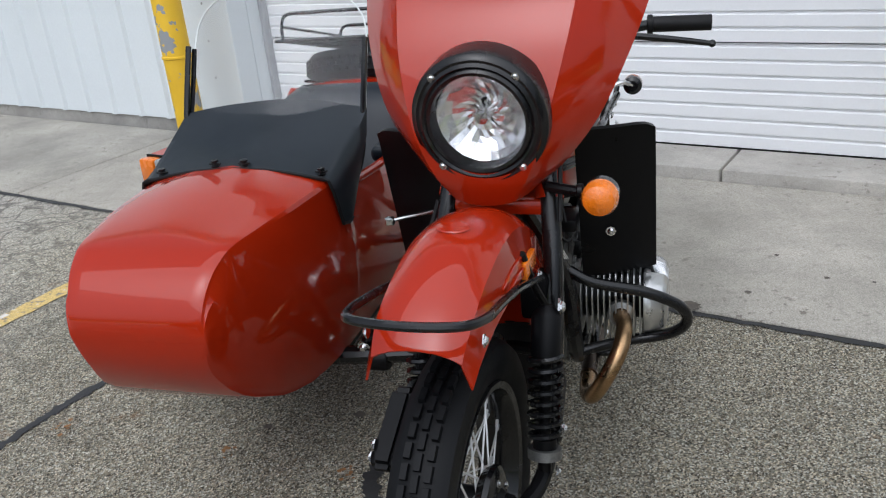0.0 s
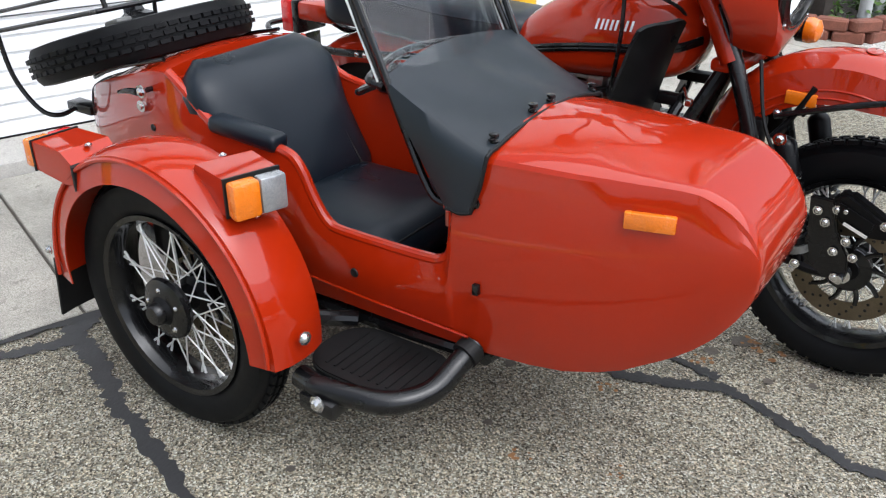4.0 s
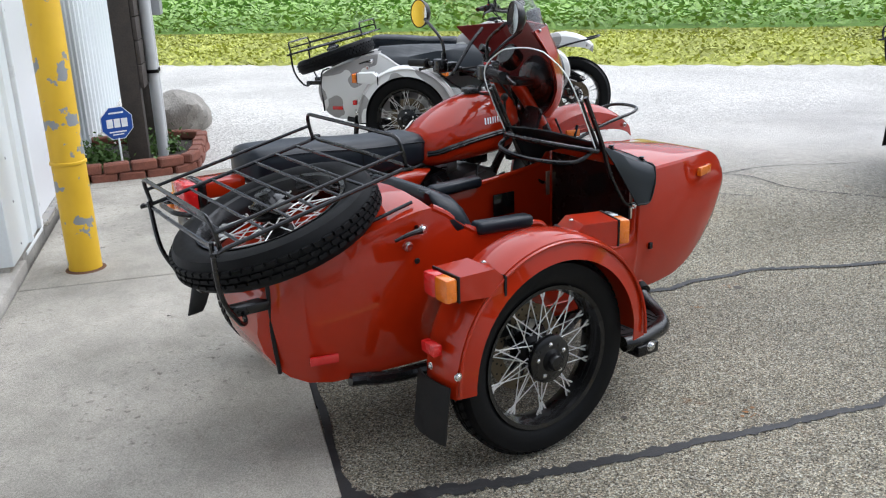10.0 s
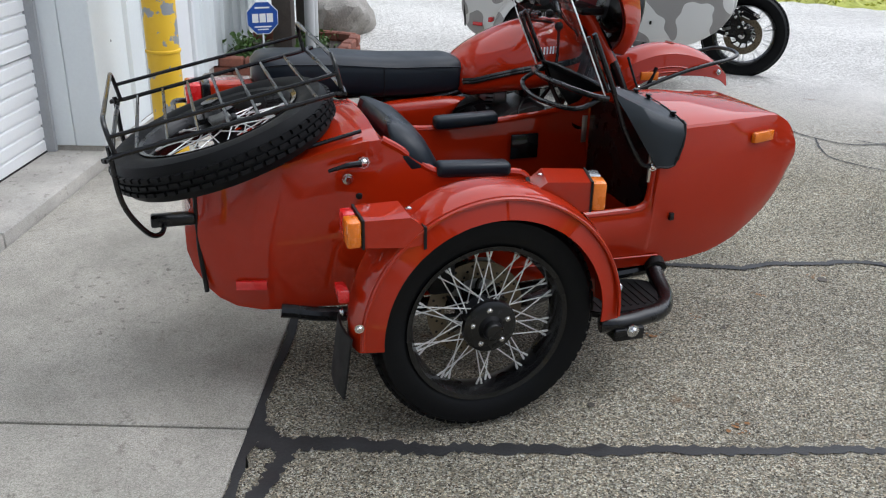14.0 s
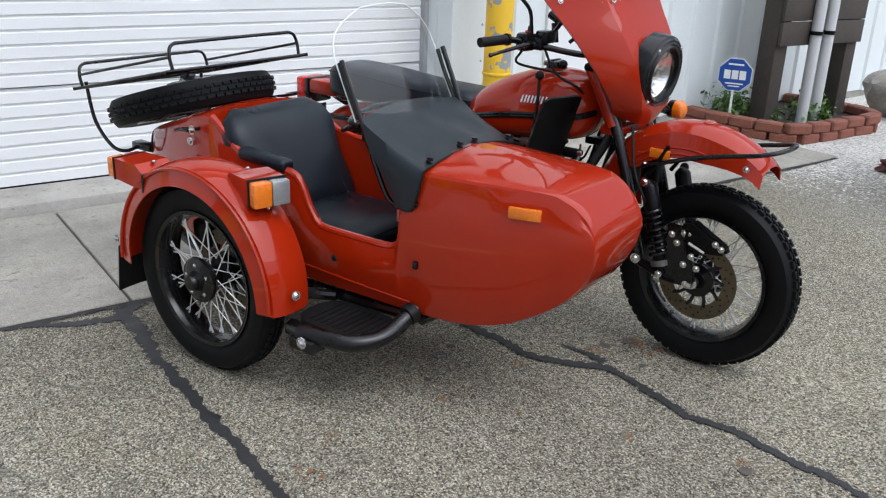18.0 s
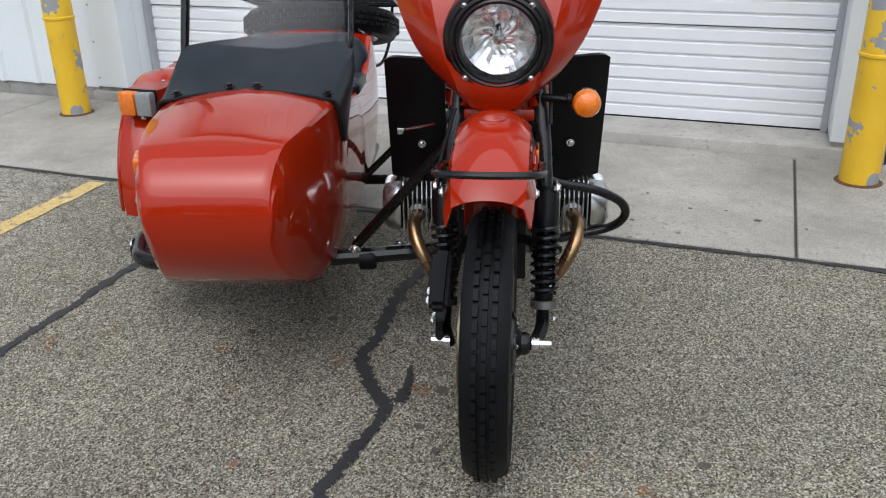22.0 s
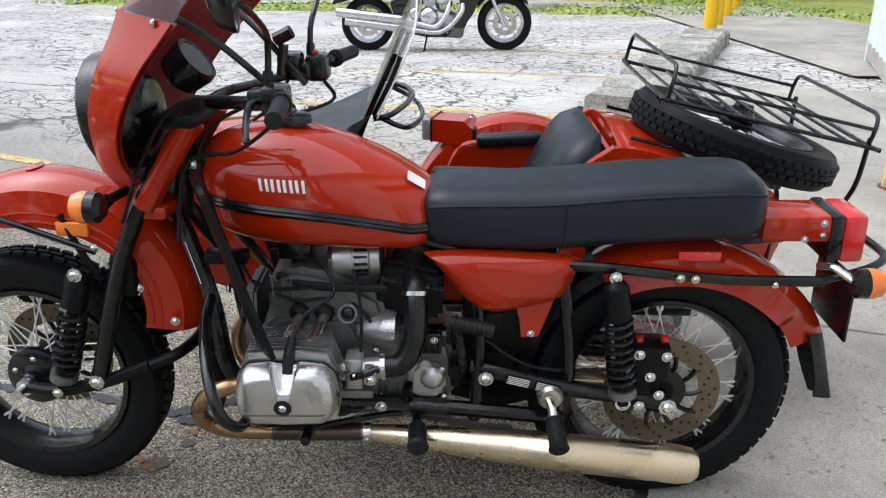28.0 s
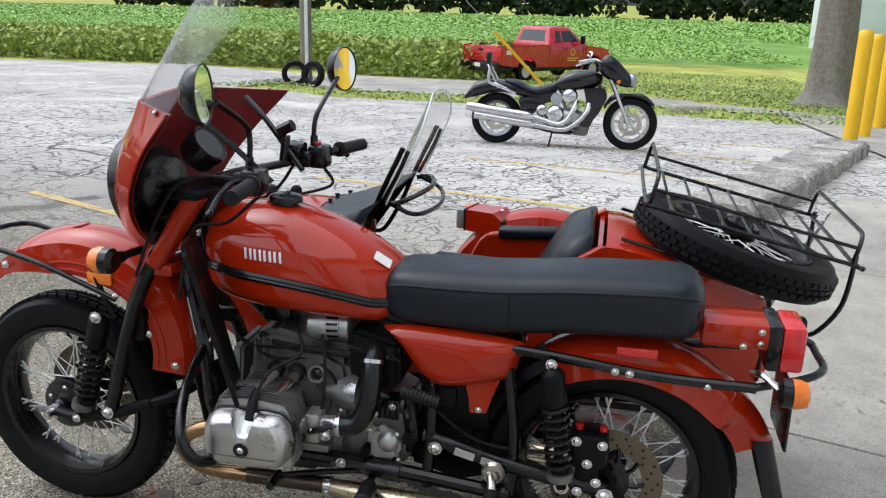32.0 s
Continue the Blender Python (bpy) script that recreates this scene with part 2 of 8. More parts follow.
    craze = mix_of(nt, 1.0, craze, old.outputs[0], "MULTIPLY")
    col = mix_of(nt, craze, col, (0.05, 0.047, 0.042))
    # white crushed stone, thinning out over the asphalt's edge
    stone = nt.nodes.new("ShaderNodeTexVoronoi")
    stone.inputs["Scale"].default_value = 80
    link(nt, tc.outputs["Object"], stone.inputs["Vector"])
    srgb = nt.nodes.new("ShaderNodeSeparateColor")
    link(nt, stone.outputs["Color"], srgb.inputs[0])
    crushed = ramp_of(nt, srgb.outputs[0], [(0.05, (0.36, 0.345, 0.315)), (0.35, (0.58, 0.56, 0.52)), (0.9, (0.80, 0.785, 0.745))])
    reach = None
    for d3, off in (((1.52, -0.28, 0), 0.0), ((0.62, -0.78, 0), -1.5)):
        dot = nt.nodes.new("ShaderNodeVectorMath")
        dot.operation, dot.inputs[1].default_value = "DOT_PRODUCT", d3
        link(nt, tc.outputs["Object"], dot.inputs[0])
        o = nt.nodes.new("ShaderNodeMath")
        o.operation, o.inputs[1].default_value = "ADD", off
        link(nt, dot.outputs["Value"], o.inputs[0])
        if reach is None:
            reach = o
        else:
            top = nt.nodes.new("ShaderNodeMath")
            top.operation = "MAXIMUM"
            link(nt, reach.outputs[0], top.inputs[0]), link(nt, o.outputs[0], top.inputs[1])
            reach = top
    wob = nt.nodes.new("ShaderNodeMath")
    wob.operation, wob.inputs[1].default_value = "MULTIPLY_ADD", 2.2
    link(nt, noise_of(nt, 0.8, 5.0, 0.6), wob.inputs[0]), link(nt, reach.outputs[0], wob.inputs[2])
    thin = nt.nodes.new("ShaderNodeMapRange")
    for k, val in enumerate((4.7, 7.3, 0.0, 1.25)):
        thin.inputs[1 + k].default_value = val
    link(nt, wob.outputs[0], thin.inputs[0])
    less = nt.nodes.new("ShaderNodeMath")
    less.operation = "SUBTRACT"
    link(nt, thin.outputs[0], less.inputs[0]), link(nt, srgb.outputs[1], less.inputs[1])
    laid = ramp_of(nt, less.outputs[0], [(0.0, (0, 0, 0)), (0.10, (1, 1, 1))])
    track = ramp_of(nt, noise_of(nt, 0.5, 6.0, 0.6), [(0.32, (0.82,) * 3), (0.66, (1.08,) * 3)])
    link(nt, mix_of(nt, laid, col, mix_of(nt, 1.0, crushed, track, "MULTIPLY")), b.inputs["Base Color"])
    b.inputs["Roughness"].default_value, b.inputs["Specular IOR Level"].default_value = 0.9, 0.3
    bump_of(nt, b, v.outputs["Distance"], 0.9, 0.005)
    return m


def ground_mat(name, stops, scale, big_lo, big_hi, bump, rough=0.9, big=0.6, fleck=None):
    """Stone chips bound in one sheet, stained at large scale."""
    m, nt, b = nodes_of(name)
    tc = nt.nodes.new("ShaderNodeTexCoord")
    v = nt.nodes.new("ShaderNodeTexVoronoi")
    v.inputs["Scale"].default_value = scale
    link(nt, tc.outputs["Object"], v.inputs["Vector"])
    bw = nt.nodes.new("ShaderNodeRGBToBW")
    link(nt, v.outputs["Color"], bw.inputs[0])
    chips = ramp_of(nt, bw.outputs[0], stops)
    n = noise_of(nt, big, 8.0, 0.65)
    stain = ramp_of(nt, n, [(0.32, (big_lo,) * 3), (0.68, (big_hi,) * 3)])
    n3 = noise_of(nt, 0.35, 3.0, 0.5)
    wide = ramp_of(nt, n3, [(0.3, (0.84, 0.84, 0.85)), (0.7, (1.12, 1.10, 1.07))])
    col = mix_of(nt, 1.0, mix_of(nt, 1.0, chips, stain, "MULTIPLY"), wide, "MULTIPLY")
    if fleck:
        specks = ramp_of(nt, noise_of(nt, 26.0, 3.0, 0.6), [(0.61, (0, 0, 0)), (0.68, (0.75,) * 3)])
        where = ramp_of(nt, noise_of(nt, 0.8, 3.0, 0.6), [(0.42, (0.15,) * 3), (0.58, (1, 1, 1))])
        col = mix_of(nt, mix_of(nt, 1.0, specks, where, "MULTIPLY"), col, tuple(v * 0.6 for v in fleck))
        n2 = noise_of(nt, 5.5, 3.0, 0.6)
        col = mix_of(nt, ramp_of(nt, n2, [(0.72, (0, 0, 0)), (0.80, (0.65,) * 3)]), col, fleck)
    link(nt, col, b.inputs["Base Color"])
    b.inputs["Roughness"].default_value = rough
    b.inputs["Specular IOR Level"].default_value = 0.3
    bump_of(nt, b, v.outputs["Distance"], bump, 0.004)
    return m


ASPHALT = old_lot("worn_asphalt")
CONCRETE = ground_mat("stained_concrete", [(0.1, (0.275, 0.262, 0.225)), (0.9, (0.525, 0.50, 0.445))], 330, 0.64, 1.12, 0.4, 0.85, 1.6, (0.17, 0.15, 0.12))
SILLCON = ground_mat("pale_concrete", [(0.1, (0.36, 0.35, 0.32)), (0.9, (0.5, 0.48, 0.44))], 300, 0.7, 1.1, 0.3, 0.88, 3.0, (0.2, 0.18, 0.15))
TAR = mat("crack_sealant", (0.022, 0.022, 0.023), 0.6, 0.0, 0.35, 9, 120, 0.5, 0.002)
LINE, nt_, b_ = nodes_of("yellow_line_paint")
worn_ = ramp_of(nt_, noise_of(nt_, 26.0, 6.0, 0.7), [(0.40, (0.22, 0.205, 0.175)), (0.46, (0.60, 0.43, 0.15)), (0.60, (0.62, 0.46, 0.18)), (0.66, (0.66, 0.62, 0.54))])
link(nt_, mix_of(nt_, 1.0, worn_, ramp_of(nt_, noise_of(nt_, 190.0, 2.0), [(0.3, (0.6, 0.6, 0.58)), (0.7, (1.2, 1.2, 1.18))]), "MULTIPLY"), b_.inputs["Base Color"])
b_.inputs["Roughness"].default_value = 0.85
bump_of(nt_, b_, noise_of(nt_, 190.0, 2.0), 0.6, 0.002)
OIL = mat("oil_stain", (0.085, 0.074, 0.060), 0.8, 0.0, 0.5, 30, 170, 0.5, 0.002)
GRASS = ground_mat("mown_grass", [(0.1, (0.20, 0.23, 0.04)), (0.5, (0.33, 0.36, 0.07)), (0.9, (0.46, 0.46, 0.13))], 30, 0.7, 1.2, 1.0, 0.95, 0.35)
SOIL = ground_mat("field_soil", [(0.1, (0.13, 0.25, 0.045)), (0.9, (0.22, 0.37, 0.075))], 9, 0.7, 1.2, 1.0, 0.95, 0.3)
METALWALL = mat("white_ribbed_metal", (0.70, 0.74, 0.75), 0.42, 0.0, 0.05, 1.2, 60, 0.03, coat=0.1)
DOORPANEL = mat("white_door_paint", (0.77, 0.78, 0.79), 0.4, 0.0, 0.04, 1.5, 90, 0.04, coat=0.1)
TRIMGREY = mat("grey_trim", (0.34, 0.35, 0.36), 0.5, 0.0, 0.12, 4, 90, 0.05)
WHITE = mat("white_enamel", (0.74, 0.76, 0.77), 0.35, 0.0, 0.06, 3, 100, 0.03)
WOOD = mat("weathered_post_wood", (0.055, 0.045, 0.038), 0.85, 0.0, 0.4, 12, 90, 0.5, 0.003)
BRICK = mat("red_paver", (0.20, 0.075, 0.05), 0.9, 0.0, 0.35, 9, 80, 0.7, 0.003)
ROCK = mat("grey_boulder", (0.30, 0.28, 0.25), 0.9, 0.0, 0.35, 5, 50, 0.8, 0.01)
LEAF = mat("green_leaf", (0.065, 0.13, 0.02), 0.6, 0.0, 0.45, 5, 40, 0.1)
LEAF_FAR = mat("far_tree_leaf", (0.035, 0.065, 0.02), 0.7, 0.0, 0.5, 0.4, 5, 0.0)
CROP = mat("soybean_leaf", (0.26, 0.42, 0.09), 0.6, 0.0, 0.4, 1.2, 20, 0.0)
WEED = mat("yellow_green_weed", (0.31, 0.39, 0.085), 0.65, 0.0, 0.45, 3, 20, 0.0)
BARK = mat("grey_bark", (0.27, 0.24, 0.205), 0.95, 0.0, 0.4, 10, 40, 1.0, 0.02)
BLUE = mat("blue_sign", (0.008, 0.06, 0.30), 0.4, 0.0, 0.1, 20, 90, 0.0)
TRUCKRED = mat("red_truck_paint", (0.52, 0.012, 0.02), 0.25, 0.0, 0.05, 3, 90, 0.0, coat=0.8)
DARKGLASS = mat("dark_window", (0.03, 0.035, 0.04), 0.08, 0.0, 0.1, 5, 50, 0.0)
STONE = ground_mat("weathered_stone", [(0.1, (0.26, 0.255, 0.23)), (0.9, (0.52, 0.50, 0.45))], 90, 0.42, 1.2, 0.8, 0.95, 3.0, (0.09, 0.09, 0.075))


def chipped_yellow(name):
    m, nt, b = nodes_of(name)
    n = noise_of(nt, 7.0, 5.0, 0.55)
    chip = ramp_of(nt, n, [(0.575, (0, 0, 0)), (0.585, (1, 1, 1))])
    tone = ramp_of(nt, noise_of(nt, 3.0), [(0.3, (0.66, 0.40, 0.012)), (0.7, (0.78, 0.49, 0.02))])
    link(nt, mix_of(nt, chip, tone, (0.27, 0.28, 0.29)), b.inputs["Base Color"])
    b.inputs["Roughness"].default_value = 0.5
    bump_of(nt, b, chip, -0.4, 0.002)
    return m


YELLOW = chipped_yellow("chipped_yellow_paint")
YELLOW_CLEAN = mat("yellow_sleeve", (0.80, 0.47, 0.004), 0.45, 0.0, 0.06, 3, 80, 0.05)


def camo(name, a, b_, c):
    m, nt, b = nodes_of(name)
    n = noise_of(nt, 5.0, 1.0, 0.4)
    r = ramp_of(nt, n, [(0.0, a), (0.42, b_), (0.53, c)])
    for nd in nt.nodes:
        if nd.type == "VALTORGB":
            nd.color_ramp.interpolation = "CONSTANT"
    link(nt, r, b.inputs["Base Color"])
    b.inputs["Roughness"].default_value = 0.4
    return m


CAMO_W = camo("white_grey_camouflage", (0.70, 0.70, 0.68), (0.70, 0.70, 0.68), (0.30, 0.29, 0.28))
CAMO_O = camo("olive_camouflage", (0.20, 0.19, 0.12), (0.09, 0.10, 0.055), (0.24, 0.15, 0.09))

# ---- mesh helpers ----
def mesh_of(name, bm, material, smooth=35):
    me = bpy.data.meshes.new(name)
    bmesh.ops.recalc_face_normals(bm, faces=bm.faces)
    bm.to_mesh(me)
    bm.free()
    me.materials.append(material)
    if smooth:
        me.shade_smooth()
        me.set_sharp_from_angle(angle=radians(smooth))
    return me


def part(name, bm, material, parent, label="", smooth=35, m=None):
    if m is not None:
        bm.transform(m)
    ob = new(name, mesh_of(name, bm, material, smooth))
    if parent is not None:
        ob.parent = parent
    return tagged(ob, label)


def thing(name, label, category, group="", at=None, kind=""):
    ob = new(name)
    if at is not None:
        ob.matrix_world = at
    return tagged(ob, label, category, group, kind)


def single(name, bm, material, label, category, group="", kind="", smooth=35, m=None):
    ob = part(name, bm, material, None, "", smooth, m)
    return tagged(ob, label, category, group, kind)


def box(x0, x1, y0, y1, z0, z1, bevel=0.0, seg=2):
    bm = bmesh.new()
    bmesh.ops.create_cube(bm, size=1, matrix=Matrix.LocRotScale(((x0 + x1) / 2, (y0 + y1) / 2, (z0 + z1) / 2), None, (x1 - x0, y1 - y0, z1 - z0)))
    if bevel:
        bmesh.ops.bevel(bm, geom=bm.edges[:], offset=bevel, segments=seg, profile=0.5, affect="EDGES")
    return bm


def join(*bms):
    out = bms[0]
    for b in bms[1:]:
        me = bpy.data.meshes.new("tmp")
        b.to_mesh(me)
        b.free()
        out.from_mesh(me)
        bpy.data.meshes.remove(me)
    return out


def loft(rings, closed=True, caps=True):
    """Skin over rings of equal point counts."""
    bm = bmesh.new()
    vs = [[bm.verts.new(p) for p in r] for r in rings]
    n = len(rings[0])
    for a, b in zip(vs, vs[1:]):
        for i in range(n if closed else n - 1):
            j = (i + 1) % n
            bm.faces.new((a[i], a[j], b[j], b[i]))
    if caps and closed:
        bm.faces.new(vs[0][::-1]), bm.faces.new(vs[-1])
    bmesh.ops.remove_doubles(bm, verts=bm.verts, dist=1e-5)
    return bm


def smooth_line(pts, per=6):
    """A curve through all points."""
    p = [Vector(q) for q in pts]
    p = [2 * p[0] - p[1]] + p + [2 * p[-1] - p[-2]]
    out = []
    for a, b, c, d in zip(p, p[1:], p[2:], p[3:]):
        for k in range(per):
            t = k / per
            out.append(0.5 * (2 * b + (c - a) * t + (2 * a - 5 * b + 4 * c - d) * t * t + (3 * b - a - 3 * c + d) * t**3))
    return out + [p[-2]]


def tube(pts, r, seg=10, per=6, straight=False, ends=True):
    """A round bar along a curve; r a radius or one for each end."""
    line = [Vector(q) for q in pts] if straight else smooth_line(pts, per)
    up = Vector((0.13, 0.21, 1)).normalized()
    rings = []
    for i, p in enumerate(line):
        d = (line[min(i + 1, len(line) - 1)] - line[max(i - 1, 0)]).normalized()
        side = d.cross(up)
        if side.length < 1e-3:
            side = d.orthogonal()
        side.normalize()
        up = side.cross(d).normalized()
        k = i / (len(line) - 1)
        rr = r if isinstance(r, (int, float)) else r[0] + (r[1] - r[0]) * k
        rings.append([p + rr * (math.cos(a) * side + math.sin(a) * up) for a in (2 * math.pi * q / seg for q in range(seg))])
    return loft(rings, True, ends)


def lathe(profile, seg=32, m=None, close=False):
    """Turn (radius, height) points round z."""
    rings = [[(max(r, 1e-4) * math.cos(a), max(r, 1e-4) * math.sin(a), h) for a in (2 * math.pi * k / seg for k in range(seg))] for r, h in profile]
    if close:
        rings.append(rings[0])
    bm = loft(rings, True, not close)
    if m is not None:
        bm.transform(m)
    return bm


def rod(a, b, r, seg=10):
    return tube([a, b], r, seg, straight=True)


def plate(outline, depth, m=None, bevel=0.0):
    """A flat outline in xy with a thickness along z."""
    bm = bmesh.new()
    f = bm.faces.new([bm.verts.new((x, y, 0)) for x, y in outline])
    ext = bmesh.ops.extrude_face_region(bm, geom=[f])
    bmesh.ops.translate(bm, verts=[v for v in ext["geom"] if isinstance(v, bmesh.types.BMVert)], vec=(0, 0, depth))
    if bevel:
        bmesh.ops.bevel(bm, geom=[e for e in bm.edges if len(e.link_faces) == 2 and e.calc_face_angle(0) > 0.5], offset=bevel, segments=2, affect="EDGES")
    if m is not None:
        bm.transform(m)
    return bm


def shell(bm, thick):
    bmesh.ops.recalc_face_normals(bm, faces=bm.faces)
    bmesh.ops.solidify(bm, geom=bm.faces[:], thickness=thick)
    return bm


def axis(p, d):
    """The pose that carries z onto direction d at p."""
    return Matrix.Translation(p) @ Vector(d).to_track_quat("Z", "Y").to_matrix().to_4x4()


def bolt(name, p, d, parent, r=0.007, material=None):
    """A dome-headed bolt."""
    bm = lathe([(0, 0.8 * r), (0.6 * r, 0.75 * r), (r, 0.35 * r), (r, 0), (1.5 * r, 0), (1.5 * r, -0.3 * r)], 8, axis(p, d))
    return part(name, bm, material or CHROME, parent)


def rr(cx, cy, w, h, r, n=5):
    """A rounded rectangle's outline."""
    pts = []
    for sx, sy, a0 in ((1, 1, 0), (-1, 1, 90), (-1, -1, 180), (1, -1, 270)):
        for k in range(n + 1):
            a = radians(a0 + 90 * k / n)
            pts.append((cx + sx * (w / 2 - r) + r * math.cos(a), cy + sy * (h / 2 - r) + r * math.sin(a)))
    return pts


def lerp_table(table, y):
    """Rows (y, a, b, ...) read at y along a smooth curve."""
    ys = [r[0] for r in table]
    k = max(0, min(len(ys) - 2, sum(v <= y for v in ys) - 1))
    t = (y - ys[k]) / (ys[k + 1] - ys[k])
    out = []
    for c in range(1, len(table[0])):
        p1, p2 = table[k][c], table[k + 1][c]
        h = ys[k + 1] - ys[k]
        d1 = (p2 - table[k - 1][c]) / (ys[k + 1] - ys[k - 1]) if k > 0 else (p2 - p1) / h
        d2 = (table[k + 2][c] - p1) / (ys[k + 2] - ys[k]) if k + 2 < len(ys) else (p2 - p1) / h
        out.append((2 * t**3 - 3 * t * t + 1) * p1 + (t**3 - 2 * t * t + t) * h * d1 + (3 * t * t - 2 * t**3) * p2 + (t**3 - t * t) * h * d2)
    return out


# ---- ground and building ----
def step(a, b, v):
    t = max(0.0, min(1.0, (v - a) / (b - a)))
    return t * t * (3 - 2 * t)


def gz(x, y):
    """The lot's height: level by the building, rising to the drive, falling to the road."""
    s, d = -y + 0.25 * x, max(0, -x - 4)
    return 0.12 * step(0.3, 2.2, s) - 0.006 * max(0, s - 5) - 0.05 * min(d, 28) - 0.018 * min(max(0, d - 28), 20)


def sheet(name, material, inside, step_, x0, x1, y0, y1, lift, label, cat="ground", kind="structure"):
    """Part of the ground where inside(x, y) holds, draped over the lot's height."""
    bm = bmesh.new()
    nx, ny = int((x1 - x0) / step_), int((y1 - y0) / step_)
    vs = {}
    for i in range(nx):
        for j in range(ny):
            cx, cy = x0 + (i + 0.5) * step_, y0 + (j + 0.5) * step_
            if inside(cx, cy):
                q = []
                for a, b in ((i, j), (i + 1, j), (i + 1, j + 1), (i, j + 1)):
                    if (a, b) not in vs:
                        x, y = x0 + a * step_, y0 + b * step_
                        vs[a, b] = bm.verts.new((x, y, gz(x, y) + lift))
                    q.append(vs[a, b])
                bm.faces.new(q)
    return single(name, bm, material, label, cat, kind=kind, smooth=60)


ang = radians(-18.5)
BLD = pose(0, 0, 0, 0, 0, -18.5)          # u along the wall, v into the building


def bp(u, v, z=0.0):
    return BLD @ Vector((u, v, z))


def uv_of(x, y):
    return x * math.cos(ang) + y * math.sin(ang), -x * math.sin(ang) + y * math.cos(ang)


SLAB_V, SILL_V, WALL_V, DOOR_V = 1.53, 2.87, 2.90, 3.21
DOOR_L, DOOR_R = -3.44, 0.87

# asphalt near, coarse sheets far
rings = []
for r in (9, 11, 14, 18, 24, 32, 45, 65, 100, 160, 260, 500, 1500):
    rings.append([(r * math.cos(a), r * math.sin(a), gz(r * math.cos(a), r * math.sin(a)) - 0.03) for a in (2 * math.pi * k / 96 for k in range(96))])
single("ground", loft(rings, True, False), GRASS, "green grass and farm land running to the horizon", "ground", kind="structure", smooth=60)


def out_of_house(x, y):
    u, v = uv_of(x, y)
    return v < SLAB_V + 0.1 or ((u > 3.3 or u < -6.2) and v < WALL_V + 0.3) or u > 9.8


def drive(x, y):
    return 0.62 * x - 0.78 * y


def lot_here(x, y):
    if not out_of_house(x, y) or drive(x, y) > 9.1:
        return False
    return x > (-16.6 + 0.3 * max(0, y) if y > -7 else -27.2 + 0.72 * (y + 10.6))


asphalt = sheet("road", ASPHALT, lambda x, y: lot_here(x, y) and x > -12 and y > -9, 0.25, -12, 19, -9, 8, 0.0, "worn grey asphalt lot with exposed stone chips, white crushed stone at its far edge", "ground")
sheet("road_far", ASPHALT, lambda x, y: lot_here(x, y) and (x < -12 or y < -9), 0.5, -46, 14, -40, 8, 0.0, "worn asphalt of the far lot, open-sky brightness put into its colour", "ground")
sheet("road_lane", CONCRETE, lambda x, y: -8 < y < 6 and -29 - 0.9 * y * (y > 0) < x + (0.9 * max(0, y + 4)) * 0 and x < -19.3 + 0.25 * max(0, y) and x > -30.5 + 1.2 * max(0, y + 4), 0.5, -34, -14, -10, 8, 0.0, "pale concrete lane beyond the lot", "ground")


def poly(pts, lift=0.004, close_h=None, bevel=0.0):
    """A flat patch on the lot."""
    bm = bmesh.new()
    bm.faces.new([bm.verts.new((x, y, gz(x, y) + lift)) for x, y in pts])
    return bm


def strip(pts, widths, lift=0.003, wob=0.0, seed=1, rag=0.0):
    """A ribbon on the ground, with uneven edges."""
    rnd = random.Random(seed)
    line = smooth_line([(x, y, 0) for x, y in pts], 14)
    if rag:
        line = [p + Vector((noise.noise((p.x * 9, p.y * 9, seed)) + 0.5 * noise.noise((p.x * 31, p.y * 31, seed)), noise.noise((p.x * 9, p.y * 9, seed + 40)) + 0.5 * noise.noise((p.x * 31, p.y * 31, seed + 40)), 0)) * rag for p in line]
    bm = bmesh.new()
    a = b = None
    for i, p in enumerate(line):
        d = (line[min(i + 1, len(line) - 1)] - line[max(i - 1, 0)]).normalized()
        n = Vector((-d.y, d.x, 0))
        w = widths[0] + (widths[1] - widths[0]) * i / (len(line) - 1)
        q0 = p + n * (w / 2 * (1 + rnd.uniform(-wob, wob)))
        q1 = p - n * (w / 2 * (1 + rnd.uniform(-wob, wob)))
        c, e = bm.verts.new((q0.x, q0.y, gz(q0.x, q0.y) + lift)), bm.verts.new((q1.x, q1.y, gz(q1.x, q1.y) + lift))
        if a:
            bm.faces.new((a, b, e, c))
        a, b = c, e
    return bm


# concrete apron: slabs with joints between
apron = thing("apron", "stained pale concrete apron in front of the garage", "pavement", kind="structure")
JU = [-13.6, -11.21, -8.82, -6.43, -4.04, -1.65, 0.735, 3.12]
for k, (u0, u1) in enumerate(zip(JU, JU[1:])):
    if k < 3:
        continue
    part("slab", box(u0 + 0.006, u1 - 0.006, SLAB_V + 0.01, SILL_V - 0.008, -0.15, 0.012, 0.004, 1), CONCRETE, apron, m=BLD)
part("slab", box(3.126, 3.45, SLAB_V + 0.01, SILL_V - 0.008, -0.15, 0.012, 0.004, 1), CONCRETE, apron, m=BLD)
part("joint_bed", box(-6.4, 3.44, SLAB_V + 0.03, SILL_V, -0.2, -0.004), OIL, apron, m=BLD)
sill = thing("sill", "pale concrete sill along the garage door", "sill", kind="structure")
for u0, u1 in ((-3.75, -2.0), (-1.99, -0.35), (-0.34, 1.12)):
    part("sill_block", box(u0, u1, SILL_V, 3.5, -0.2, 0.07, 0.012, 2), SILLCON, sill, m=BLD)

# building
H = 4.2


